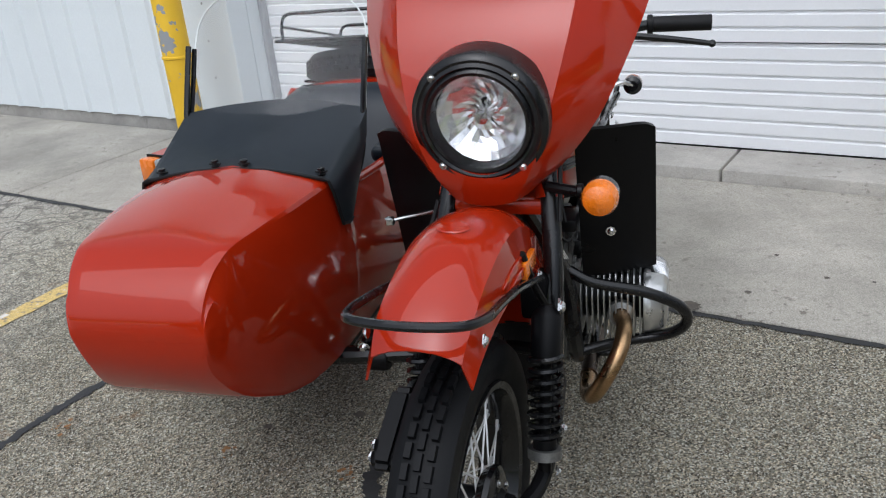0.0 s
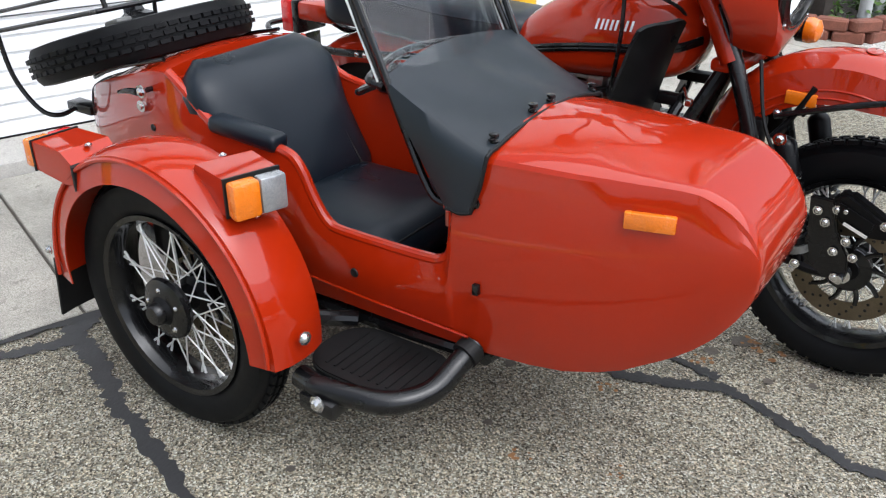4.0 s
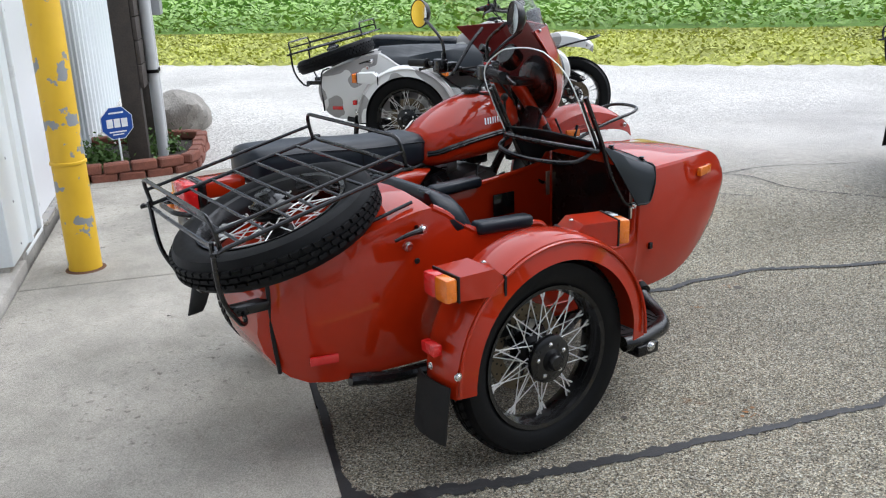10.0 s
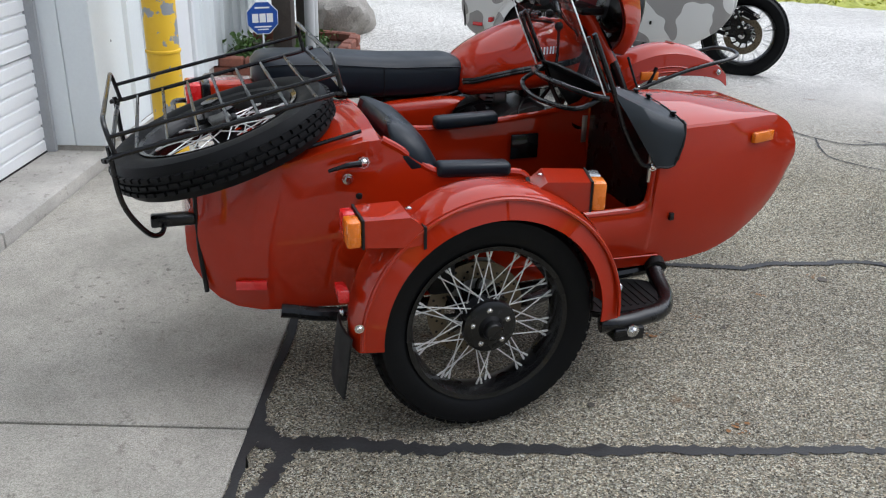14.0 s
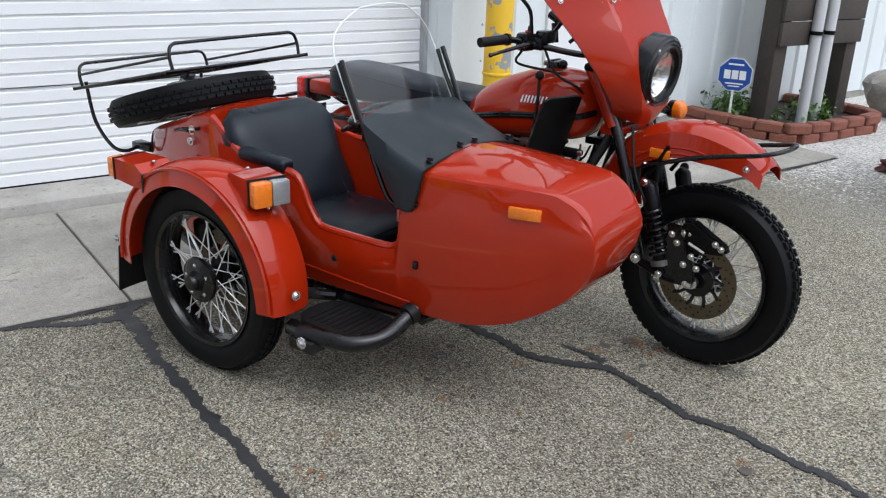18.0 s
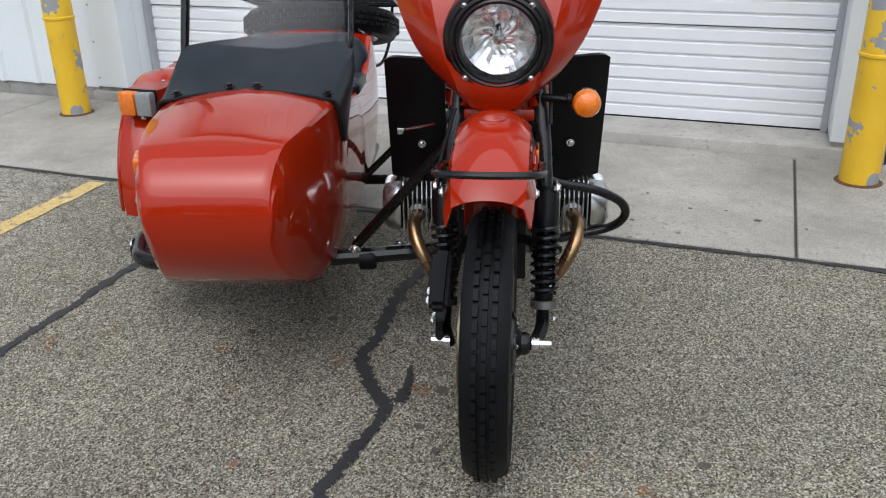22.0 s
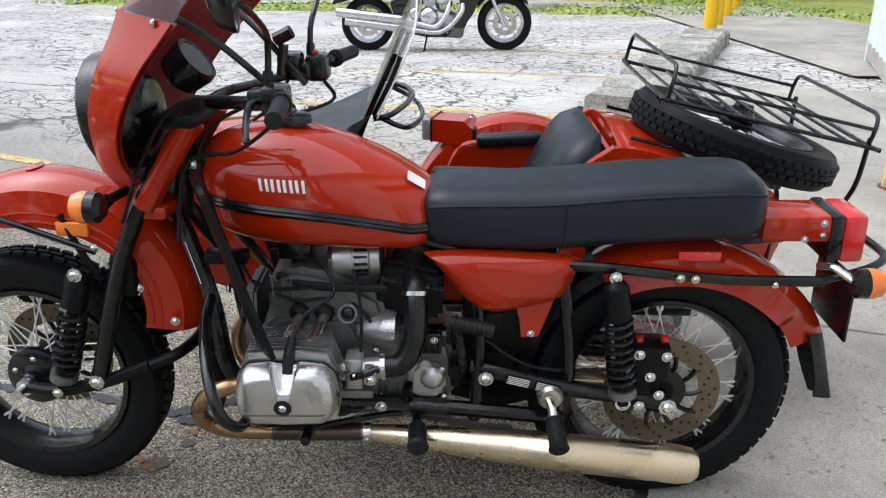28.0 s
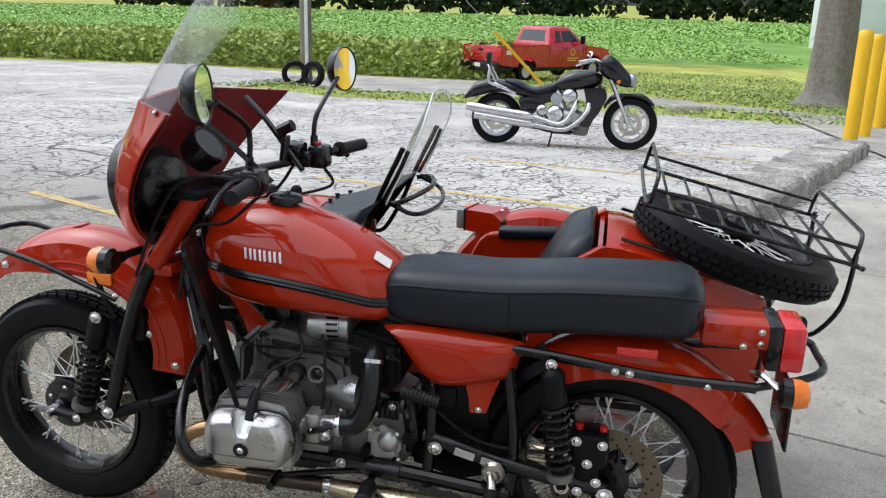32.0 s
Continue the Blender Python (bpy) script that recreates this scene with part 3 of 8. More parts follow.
def ribbed(u0, u1, z0, z1, pitch=0.30, depth=0.022):
    """Metal sheet with shallow trapezoid ribs."""
    prof, u = [], u0
    while u < u1:
        for du, dv in ((0, 0), (pitch - 0.07, 0), (pitch - 0.05, -depth), (pitch - 0.02, -depth)):
            if u + du <= u1:
                prof.append((u + du, dv))
        u += pitch
    prof.append((u1, 0))
    return loft([[(a, b, z0) for a, b in prof] + [(u1, 0.08, z0), (u0, 0.08, z0)], [(a, b, z1) for a, b in prof] + [(u1, 0.08, z1), (u0, 0.08, z1)]])


MD_L, MD_R, MD_T = 1.77, 2.70, 2.08
wall = thing("wall_front", "white ribbed metal front wall of the workshop", "wall", kind="structure")
for nm, u0, u1, z0, z1 in (("wall_sheet", DOOR_R + 0.30, MD_L - 0.06, 0.09, H), ("wall_sheet", MD_R + 0.06, 9.6, 0.09, H), ("wall_sheet", MD_L - 0.06, MD_R + 0.06, MD_T + 0.06, H), ("wall_sheet", -9.0, DOOR_L - 0.27, 0.09, H)):
    part(nm, ribbed(u0, u1, z0, z1), METALWALL, wall, smooth=0, m=BLD @ Matrix.Translation((0, WALL_V, 0)))
part("wall_sheet", box(DOOR_L - 0.27, DOOR_R + 0.30, WALL_V - 0.012, WALL_V + 0.08, 3.3, H), METALWALL, wall, m=BLD)
part("plinth", box(DOOR_R + 0.30, 9.6, WALL_V + 0.015, WALL_V + 0.1, -0.1, 0.088), SILLCON, wall, m=BLD)
part("plinth", box(-9, DOOR_L - 0.27, WALL_V + 0.015, WALL_V + 0.1, -0.1, 0.088), SILLCON, wall, m=BLD)
part("base_trim", box(DOOR_R + 0.30, MD_L - 0.06, WALL_V - 0.03, WALL_V - 0.024, 0.08, 0.1), WHITE, wall, m=BLD)
# jambs beside the garage door
for u0, u1 in ((DOOR_R + 0.02, DOOR_R + 0.30), (DOOR_L - 0.27, DOOR_L - 0.02)):
    part("jamb", box(u0, u1, WALL_V - 0.014, 3.055, 0.10, 3.3, 0.004, 1), METALWALL, wall, m=BLD)
    part("jamb", box(u0, u1, 3.058, 3.46, 0.10, 3.3, 0.004, 1), METALWALL, wall, m=BLD)
    part("jamb_foot", box(u0 + 0.01, u1 - 0.01, WALL_V + 0.01, 3.46, 0.0, 0.098), SILLCON, wall, m=BLD)
for u0, u1 in ((DOOR_R - 0.012, DOOR_R + 0.019), (DOOR_L - 0.019, DOOR_L + 0.012)):
    part("edge_trim", box(u0, u1, DOOR_V - 0.05, DOOR_V + 0.02, 0.072, 3.3), TRIMGREY, wall, m=BLD)
for k in range(14):
    for u in (DOOR_R + 0.27, DOOR_L - 0.24):
        bolt("screw", bp(u, WALL_V - 0.015, 0.16 + 0.24 * k), BLD.to_3x3() @ Vector((0, -1, 0)), wall, 0.006, TRIMGREY)
single("wall_side", box(9.6, 9.68, WALL_V, 12, -0.3, H), METALWALL, "white metal side wall of the workshop", "wall", kind="structure", m=BLD)
part("corner_trim", box(9.5, 9.61, WALL_V - 0.04, WALL_V - 0.023, -0.1, H), WHITE, wall, m=BLD)
single("roof", box(-9.2, 9.9, WALL_V - 0.35, 12.2, H, H + 0.15, 0.02), WHITE, "white metal roof edge of the workshop", "roof", kind="structure", m=BLD)
single("wall_back", box(-9, 9.6, 11.9, 12, -0.3, H), METALWALL, "white metal back wall of the workshop", "wall", kind="structure", m=BLD)
single("wall_left", box(-9.08, -9, WALL_V, 12, -0.3, H), METALWALL, "white metal end wall of the workshop", "wall", kind="structure", m=BLD)

# garage door: ribbed panels
gdoor = thing("door_1", "closed white sectional garage door with horizontal ribs", "garage door", kind="structure")
z = 0.075
for k in range(6):
    hgt = 0.53
    prof = []
    for j in range(7):
        zz = z + 0.004 + j * (hgt - 0.008) / 7
        dz = (hgt - 0.008) / 7
        prof += [(0.0, zz), (0.0, zz + dz * 0.72), (0.011, zz + dz * 0.80), (0.011, zz + dz * 0.94)]
    prof.append((0.0, z + hgt - 0.004))
    ring = lambda u: [(u, DOOR_V + a, zz) for a, zz in prof] + [(u, DOOR_V + 0.05, z + hgt - 0.004), (u, DOOR_V + 0.05, z + 0.004)]
    part("panel", loft([ring(DOOR_L), ring(DOOR_R)]), DOORPANEL, gdoor, smooth=0, m=BLD)
    z += hgt
part("bottom_seal", box(DOOR_L, DOOR_R, DOOR_V - 0.004, DOOR_V + 0.05, 0.0705, 0.0785), GRIP, gdoor, m=BLD)

# side door
mdoor = thing("door_2", "closed flat white steel door with a lever handle", "door", kind="structure")
part("door_leaf", box(MD_L, MD_R, WALL_V - 0.002, WALL_V + 0.05, 0.12, MD_T, 0.003, 1), DOORPANEL, mdoor, m=BLD)
for u0, u1, z0, z1 in ((MD_L - 0.058, MD_L - 0.004, 0.09, MD_T + 0.055), (MD_R + 0.004, MD_R + 0.058, 0.09, MD_T + 0.055), (MD_L - 0.004, MD_R + 0.004, MD_T + 0.004, MD_T + 0.055)):
    part("door_frame", box(u0, u1, WALL_V - 0.028, WALL_V + 0.06, z0, z1, 0.004, 1), WHITE, mdoor, m=BLD)
part("threshold", box(MD_L, MD_R, WALL_V - 0.05, WALL_V + 0.05, 0.085, 0.118, 0.004, 1), STEEL, mdoor, m=BLD)
pl = part("handle_plate", box(MD_R - 0.115, MD_R - 0.06, WALL_V - 0.008, WALL_V - 0.002, 1.0, 1.16, 0.003, 1), STEEL, mdoor, m=BLD)
part("lever", tube([(MD_R - 0.088, WALL_V - 0.01, 1.08), (MD_R - 0.088, WALL_V - 0.055, 1.08), (MD_R - 0.12, WALL_V - 0.06, 1.08), (MD_R - 0.20, WALL_V - 0.06, 1.075)], 0.009), CHROME, pl, m=BLD)
part("deadbolt", lathe([(0, 0.02), (0.022, 0.018), (0.026, 0), (0.026, -0.004)], 20, axis((MD_R - 0.088, WALL_V - 0.003, 1.28), (0, -1, 0))), BLACK, mdoor, m=BLD)
part("hinge", box(MD_L - 0.008, MD_L + 0.006, WALL_V - 0.012, WALL_V - 0.003, 0.42, 0.53), STEEL, mdoor, m=BLD)
part("hinge", box(MD_L - 0.008, MD_L + 0.006, WALL_V - 0.012, WALL_V - 0.003, 1.72, 1.83), STEEL, mdoor, m=BLD)


def bollard(name, x, y, h, r, material, label, ring=True, dome=0.03):
    b = thing(name, label, "bollard", "bollards by the building", Matrix.Translation((x, y, gz(x, y))))
    part("pipe", lathe([(r, -0.1), (r, h - dome), (r * 0.93, h - dome * 0.4), (r * 0.7, h - 0.004), (0, h)], 28), material, b)
    if ring:
        part("weld_ring", lathe([(r - 0.002, -0.012), (r + 0.007, -0.006), (r + 0.007, 0.006), (r - 0.002, 0.012)], 28, Matrix.Translation((0, 0, 0.615)), close=True), material, b)
        part("rust_foot", lathe([(r + 0.02, 0.004), (r + 0.02, 0.013), (r + 0.002, 0.02), (r, 0.0145)], 28, close=True), mat("rust", (0.10, 0.045, 0.02), 0.9), b)
    return b


bollard("bollard", 1.775, 2.10, 1.75, 0.088, YELLOW, "yellow steel bollard with grey chipped patches beside the garage door")
bollard("bollard", -2.61, 3.55, 1.75, 0.088, YELLOW, "yellow steel bollard with worn paint at the garage door")

# crack sealant, yellow lines, stains
CRACKS = [
    ("road_crack", [(-1.10, 1.99), (-1.17, 1.88), (-1.21, 1.75), (-1.27, 1.60), (-1.33, 1.42), (-1.40, 1.20), (-1.48, 0.93), (-1.55, 0.70), (-1.60, 0.52), (-1.65, 0.34), (-1.70, 0.17), (-1.69, -0.05)], (0.062, 0.024)),
    ("road_crack", [(-1.05, 1.95), (-1.14, 1.93), (-1.21, 1.86)], (0.05, 0.07)),
    ("road_crack", [(-1.20, 1.88), (-1.34, 1.97), (-1.44, 2.06), (-1.54, 2.17)], (0.05, 0.03)),
    ("road_crack", [(-0.23, 1.25), (-0.30, 1.05), (-0.338, 0.92), (-0.365, 0.70), (-0.412, 0.49), (-0.385, 0.36), (-0.335, 0.262), (-0.325, 0.175), (-0.365, 0.06), (-0.415, -0.06), (-0.455, -0.16), (-0.445, -0.30), (-0.50, -0.49), (-0.545, -0.68), (-0.68, -0.86), (-0.79, -0.99), (-1.05, -1.38), (-1.30, -1.65)], (0.045, 0.028)),
    ("road_crack", [(-0.262, 0.43), (-0.266, 0.32), (-0.29, 0.24)], (0.010, 0.045)),
    ("road_crack", [(-1.05, -1.38), (-1.22, -1.41), (-1.40, -1.46)], (0.025, 0.015)),
]
for n, (nm, pts, w) in enumerate(CRACKS):
    single(nm, strip(pts, w, 0.0035 + 0.0006 * n, 0.5, n + 2, 0.010), TAR, "black tar sealing a crack in the asphalt", "crack seal", kind="structure")
rnd = random.Random(5)
single("slab_edge_gap", strip([tuple(bp(u, SLAB_V - 0.005))[:2] for u in (-6, -4, -2.5, -1.65, -0.6, 0.3, 1.2, 2.2, 3.4)], (0.035, 0.03), 0.005, 0.6, 9), TAR, "dark gap between asphalt and concrete", "joint", kind="structure")
LINES = [
    ([(-1.94, 2.2), (-2.155, 1.50), (-2.386, 0.72), (-2.6, 0.0), (-2.79, -0.55)], 0.10),
    ([(-4.15, 2.55), (-4.72, 1.1), (-5.05, -0.1), (-5.3, -1.1)], 0.10),
    ([(-3.05, -1.35), (-3.17, -1.78), (-3.36, -2.6)], 0.09),
    ([(-6.4, 3.3), (-6.9, 1.6), (-7.3, 0.0)], 0.09), ([(-8.4, 3.9), (-8.9, 2.2), (-9.3, 0.6)], 0.09), ([(-10.2, 4.6), (-10.5, 3.0)], 0.09),
]
single("parking_line", strip([(-2.25, 1.30), (-2.34, 1.0), (-2.43, 0.71), (-2.46, 0.60)], (0.03, 0.04), 0.0055, 0.35, 29, 0.012), mat("worn_white_line", (0.62, 0.60, 0.55), 0.85, 0, 0.3, 30, 190, 0.6, 0.002), "worn white paint beside the yellow parking line", "road marking", kind="structure")
for n, (pts, w) in enumerate(LINES):
    single("parking_line", strip(pts, (w, w), 0.004, 0.12, 30 + n), LINE, "worn yellow parking line on asphalt", "road marking", "parking lines", kind="structure")
for n, (x, y, r) in enumerate((a, b, c * 0.62) for a, b, c in [(-0.172, 0.012, 0.022), (-0.81, 0.66, 0.022), (-0.06, 0.243, 0.05), (-0.16, 0.30, 0.035), (-1.23, 0.955, 0.02), (-0.64, -0.40, 0.035), (-2.14, 0.79, 0.10), (0.42, 1.50, 0.06), (-0.55, 0.75, 0.03), (0.52, -0.05, 0.03), (-0.9, 0.25, 0.02), (-0.22, 0.12, 0.025), (0.9, 1.75, 0.018), (1.15, 1.6, 0.025), (0.75, 1.95, 0.016), (1.05, 1.72, 0.012), (0.62, 1.62, 0.02), (1.32, 1.5, 0.014)]):
    o = [(x + r * (0.7 + 0.5 * rnd.random()) * math.cos(a), y + r * (0.7 + 0.5 * rnd.random()) * math.sin(a)) for a in (2 * math.pi * k / 26 for k in range(26))]
    single("stain", poly(o, 0.0045 if uv_of(x, y)[1] < SLAB_V else 0.0145), OIL, "dark oil stain on the ground", "stain", kind="structure")

RUST = mat("rust_stain", (0.23, 0.115, 0.045), 0.9, 0.0, 0.5, 40, 170, 0.3, 0.002)
for n, (x, y, r) in enumerate([(-0.08, 0.17, 0.045), (-0.22, 0.30, 0.03), (-0.88, 0.53, 0.028), (-0.50, 0.48, 0.03), (-0.05, 0.23, 0.03), (-0.61, -0.39, 0.022), (-1.48, 0.59, 0.03), (-0.80, 0.30, 0.018), (0.34, -0.15, 0.025), (-0.70, -0.05, 0.02)]):
    for k in range(9):
        q = random.Random(90 * n + k)
        cx, cy, c = x + q.gauss(0, r * 0.6), y + q.gauss(0, r * 0.6), r * q.uniform(0.12, 0.3)
        o = [(cx + c * (0.7 + 0.5 * q.random()) * math.cos(a), cy + c * (0.7 + 0.5 * q.random()) * math.sin(a)) for a in (2 * math.pi * i / 9 for i in range(9))]
        spots = poly(o, 0.0040 + 0.0002 * k) if k == 0 else join(spots, poly(o, 0.0040 + 0.0002 * k))
    single("rust_stain", spots, RUST, "orange-brown rust stain on the asphalt", "stain", kind="structure")
# hairline cracks towards the drive
for n, pts in enumerate([[(1.1, -1.57), (0.91, -1.61), (0.70, -1.75), (0.61, -2.26), (0.40, -2.6), (0.25, -2.84)], [(0.91, -1.61), (0.72, -1.50), (0.54, -1.46), (0.2, -1.6)], [(0.77, -1.8), (0.5, -1.95), (0.1, -1.9), (-0.4, -2.1)]]):
    single("road_crack", strip(pts, (0.012, 0.008), 0.004 + 0.0004 * n, 0.5, 60 + n), TAR, "thin open crack in the asphalt", "crack", kind="structure")

# ---- the red motorcycle: y runs back from the front axle, +x is its left side ----
bike = thing("sidecar_motorcycle", "glossy orange-red motorcycle with black seat and attached sidecar", "motorcycle")
STEER = Matrix.Translation((0.008, 0.45, 0)) @ pose(0, 0, 0, 0, 0, -4.5) @ Matrix.Translation((0, -0.45, 0))
TR = 0.337


def tyre_mesh():
    """Carcass with two rows of square tread blocks."""
    prof = [(0.236, -0.038), (0.252, -0.050), (0.285, -0.056), (0.312, -0.052), (0.3225, -0.036), (0.3275, -0.012), (0.3275, 0.012), (0.3225, 0.036), (0.312, 0.052), (0.285, 0.056), (0.252, 0.050), (0.236, 0.038)]
    carcass = lathe(prof, 72, close=True)
    bm = bmesh.new()
    n = 60
    for k in range(n):
        for row, (h, w, off) in enumerate(((-0.0, 0.013, 0), (-0.021, 0.013, 0.5), (0.021, 0.013, 0.5), (-0.042, 0.016, 0.1), (0.042, 0.016, 0.1))):
            a0 = 2 * math.pi * (k + off) / n
            da = 2 * math.pi / n * (0.40 if row else 0.44)
            r0 = 0.331 if abs(h) < 0.03 else 0.317
            tilt = 0 if abs(h) < 0.03 else 0.010
            vs = []
            for rr_, aa, hh in ((r0 - 0.006, -da, -w / 2), (r0 - 0.006, da, -w / 2), (r0 - 0.006, da, w / 2), (r0 - 0.006, -da, w / 2), (r0 + 0.0045, -da * 0.92, -w * 0.44), (r0 + 0.0045, da * 0.92, -w * 0.44), (r0 + 0.0045, da * 0.92, w * 0.44), (r0 + 0.0045, -da * 0.92, w * 0.44)):
                rad = rr_ - tilt * ((hh + h) * (1 if h > 0 else -1) - 0.034) / 0.008 if tilt else rr_
                vs.append(bm.verts.new((rad * math.cos(a0 + aa), rad * math.sin(a0 + aa), h + hh)))
            for f in ((0, 1, 5, 4), (1, 2, 6, 5), (2, 3, 7, 6), (3, 0, 4, 7), (4, 5, 6, 7)):
                bm.faces.new([vs[i] for i in f])
    return carcass, bm


WHEEL_MESH = {}


def wheel(name, m, parent, disc=0, cap=0, label=""):
    """A spoked wheel about its own z axis, set down at the pose m. disc, cap: the side (+1 or -1) of brake disc and hub cover."""
    w = part(name, lathe([(0.222, -0.036), (0.226, -0.046), (0.240, -0.050), (0.241, -0.044), (0.232, -0.038), (0.226, -0.026), (0.222, -0.012), (0.220, 0), (0.222, 0.012), (0.226, 0.026), (0.232, 0.038), (0.241, 0.044), (0.240, 0.050), (0.226, 0.046), (0.222, 0.036), (0.214, 0.020), (0.211, 0), (0.214, -0.020)], 64, close=True), BLACK, parent, label or "black rim")
    w.matrix_local = m
    if not WHEEL_MESH:
        carcass, blocks = tyre_mesh()
        WHEEL_MESH["tyre"] = mesh_of("tyre", carcass, RUBBER, 30)
        WHEEL_MESH["tread"] = mesh_of("tread", blocks, RUBBER, 0)
        WHEEL_MESH["spoke"] = mesh_of("spoke", rod((0.052, -0.012, 0.03), (0.187, 0.104, 0.008), 0.0021, 6), ZINC, 0)
        WHEEL_MESH["nipple"] = mesh_of("nipple", rod((0.173, 0.092, 0.0105), (0.188, 0.105, 0.0078), 0.0036, 6), ZINC, 0)
    t = new("tyre", WHEEL_MESH["tyre"])
    t.parent = w
    tr = tagged(new("tread", WHEEL_MESH["tread"]), "small square tread blocks", kind="stuff")
    tr.parent = w
    part("hub", lathe([(0.012, -0.075), (0.03, -0.075), (0.05, -0.05), (0.055, -0.045), (0.055, -0.035), (0.036, -0.02), (0.036, 0.02), (0.055, 0.035), (0.055, 0.045), (0.05, 0.05), (0.03, 0.075), (0.012, 0.075)], 32, close=True), SATIN, w)
    for k in range(40):
        up, lean = k % 2, (k // 2) % 2
        a = 360 * k / 40
        mm = pose(0, 0, 0, 0, 0, a) @ Matrix.Diagonal((1, -1 if lean else 1, -1 if up else 1, 1))
        for nm in ("spoke", "nipple"):
            s = new(nm, WHEEL_MESH[nm])
            s.parent, s.matrix_local = w, mm
    if disc:
        d = lathe([(0.095, -0.0025), (0.147, -0.0025), (0.147, 0.0025), (0.095, 0.0025)], 60, Matrix.Translation((0, 0, disc * 0.070)), close=True)
        part("brake_disc", d, DISC, w, "perforated worn steel brake disc", 30)
        holes = bmesh.new()
        for k in range(48):
            a = 2 * math.pi * k / 48
            r = (0.108, 0.121, 0.134)[k % 3]
            for sd in (-1, 1):
                bmesh.ops.create_circle(holes, cap_ends=True, radius=0.0042, segments=8, matrix=Matrix.Translation((r * math.cos(a), r * math.sin(a), disc * 0.070 + sd * 0.0029)))
        tagged(part("disc_drilling", holes, BLACK, w, smooth=0), kind="stuff")
        arms = lathe([(0.03, -0.004), (0.062, -0.004), (0.062, 0.004), (0.03, 0.004)], 40, Matrix.Translation((0, 0, disc * 0.068)), close=True)
        part("disc_carrier", arms, BLACK, w, "black disc carrier")
        for k in range(10):
            part("carrier_arm", tube([(0.06 * math.cos(a0), 0.06 * math.sin(a0), disc * 0.070), (0.08 * math.cos(a0 + 0.05), 0.08 * math.sin(a0 + 0.05), disc * 0.072), (0.102 * math.cos(a0 + 0.16), 0.102 * math.sin(a0 + 0.16), disc * 0.072)], 0.0065, 6, 2), BLACK, w) if (a0 := 2 * math.pi * k / 10) >= 0 else None
    if cap:
        c = part("hub_cover", lathe([(0, 0.098), (0.022, 0.096), (0.028, 0.088), (0.03, 0.066), (0.066, 0.062), (0.078, 0.056), (0.081, 0.046), (0.07, 0.03)], 36, Matrix.Diagonal((1, 1, cap, 1))), BLACK, w, "round black hub cover with screws")
        for k in range(5):
            a = 2 * math.pi * k / 5 + 0.5
            bolt("cover_screw", (0.054 * math.cos(a), 0.054 * math.sin(a), cap * 0.064), (0, 0, cap), w, 0.0055)
    return w


SIDEWAYS = pose(0, 0, 0, 0, 90, 0)      # wheel axis onto +x
wheel("front_wheel", STEER @ Matrix.Translation((0, 0, TR)) @ SIDEWAYS @ pose(0, 0, 0, 0, 0, 4), bike, disc=-1, cap=1)
wheel("rear_wheel", Matrix.Translation((0.02, 1.60, TR)) @ SIDEWAYS @ pose(0, 0, 0, 0, 0, 11), bike, disc=1)


def shock(name, top, bottom, parent, m=None):
    """A coil-over damper: shaft, upper can, spring, end eyes."""
    a, b = Vector(top), Vector(bottom)
    if m is not None:
        a, b = m @ a, m @ b
    d = (b - a)
    ln = d.length
    fr = axis(a, d)
    s = part(name, join(lathe([(0.008, 0), (0.024, 0.012), (0.030, 0.022), (0.030, ln * 0.30), (0.026, ln * 0.31), (0.012, ln * 0.32)], 20), lathe([(0.012, ln * 0.3), (0.012, ln * 0.8), (0.024, ln * 0.80), (0.024, ln * 0.88), (0.014, ln * 0.93), (0.014, ln)], 20)), SATIN, parent, m=fr)
    turns = 8
    pts = [(0.031 * math.cos(k * 0.6), 0.031 * math.sin(k * 0.6), ln * 0.30 + ln * 0.52 * k * 0.6 / (2 * math.pi * turns)) for k in range(int(2 * math.pi * turns / 0.6) + 1)]
    part("spring", tube(pts, 0.0062, 6, 1, straight=True), BLACK, s, m=fr)
    part("collar", lathe([(0.02, 0), (0.034, 0), (0.034, 0.02), (0.02, 0.02)], 20, Matrix.Translation((0, 0, ln * 0.86)), close=True), CAST_D, s, m=fr)
    return s


for sx in (1, -1):
    fork = part("fork_leg", tube([(0.085 * sx, 0.47, 1.0), (0.10 * sx, 0.40, 0.90), (0.123 * sx, 0.30, 0.68), (0.126 * sx, 0.211, 0.385)], 0.021, 12), BLACK, bike, m=STEER)
    shock("front_shock", (0.128 * sx, 0.205, 0.675), (0.128 * sx, 0.11, 0.352), bike, STEER)
    lk = part("swing_link", tube([(0.105 * sx, -0.005, TR), (0.125 * sx, 0.09, 0.34), (0.126 * sx, 0.211, 0.37), (0.115 * sx, 0.34, 0.42)], 0.017, 10), SATIN, bike, m=STEER)
    bolt("link_bolt", STEER @ Vector((0.147 * sx, 0.211, 0.382)), (sx, 0, 0), lk, 0.013)
    bolt("link_bolt", STEER @ Vector((0.155 * sx, 0.11, 0.352)), (sx, 0, 0), lk, 0.009)
    bolt("shock_bolt", STEER @ Vector((0.155 * sx, 0.205, 0.672)), (sx, 0, 0), fork, 0.012)
    part("axle_nut", lathe([(0, 0.05), (0.012, 0.048), (0.013, 0.02), (0.022, 0.018), (0.022, 0)], 12, axis((0.10 * sx, 0, TR), (sx, 0, 0))), CHROME, lk, m=STEER)
    part("fork_clamp", box(0.085 * sx - 0.03, 0.085 * sx + 0.03, 0.27, 0.33, 0.60, 0.70, 0.012), SATIN, fork, m=STEER)
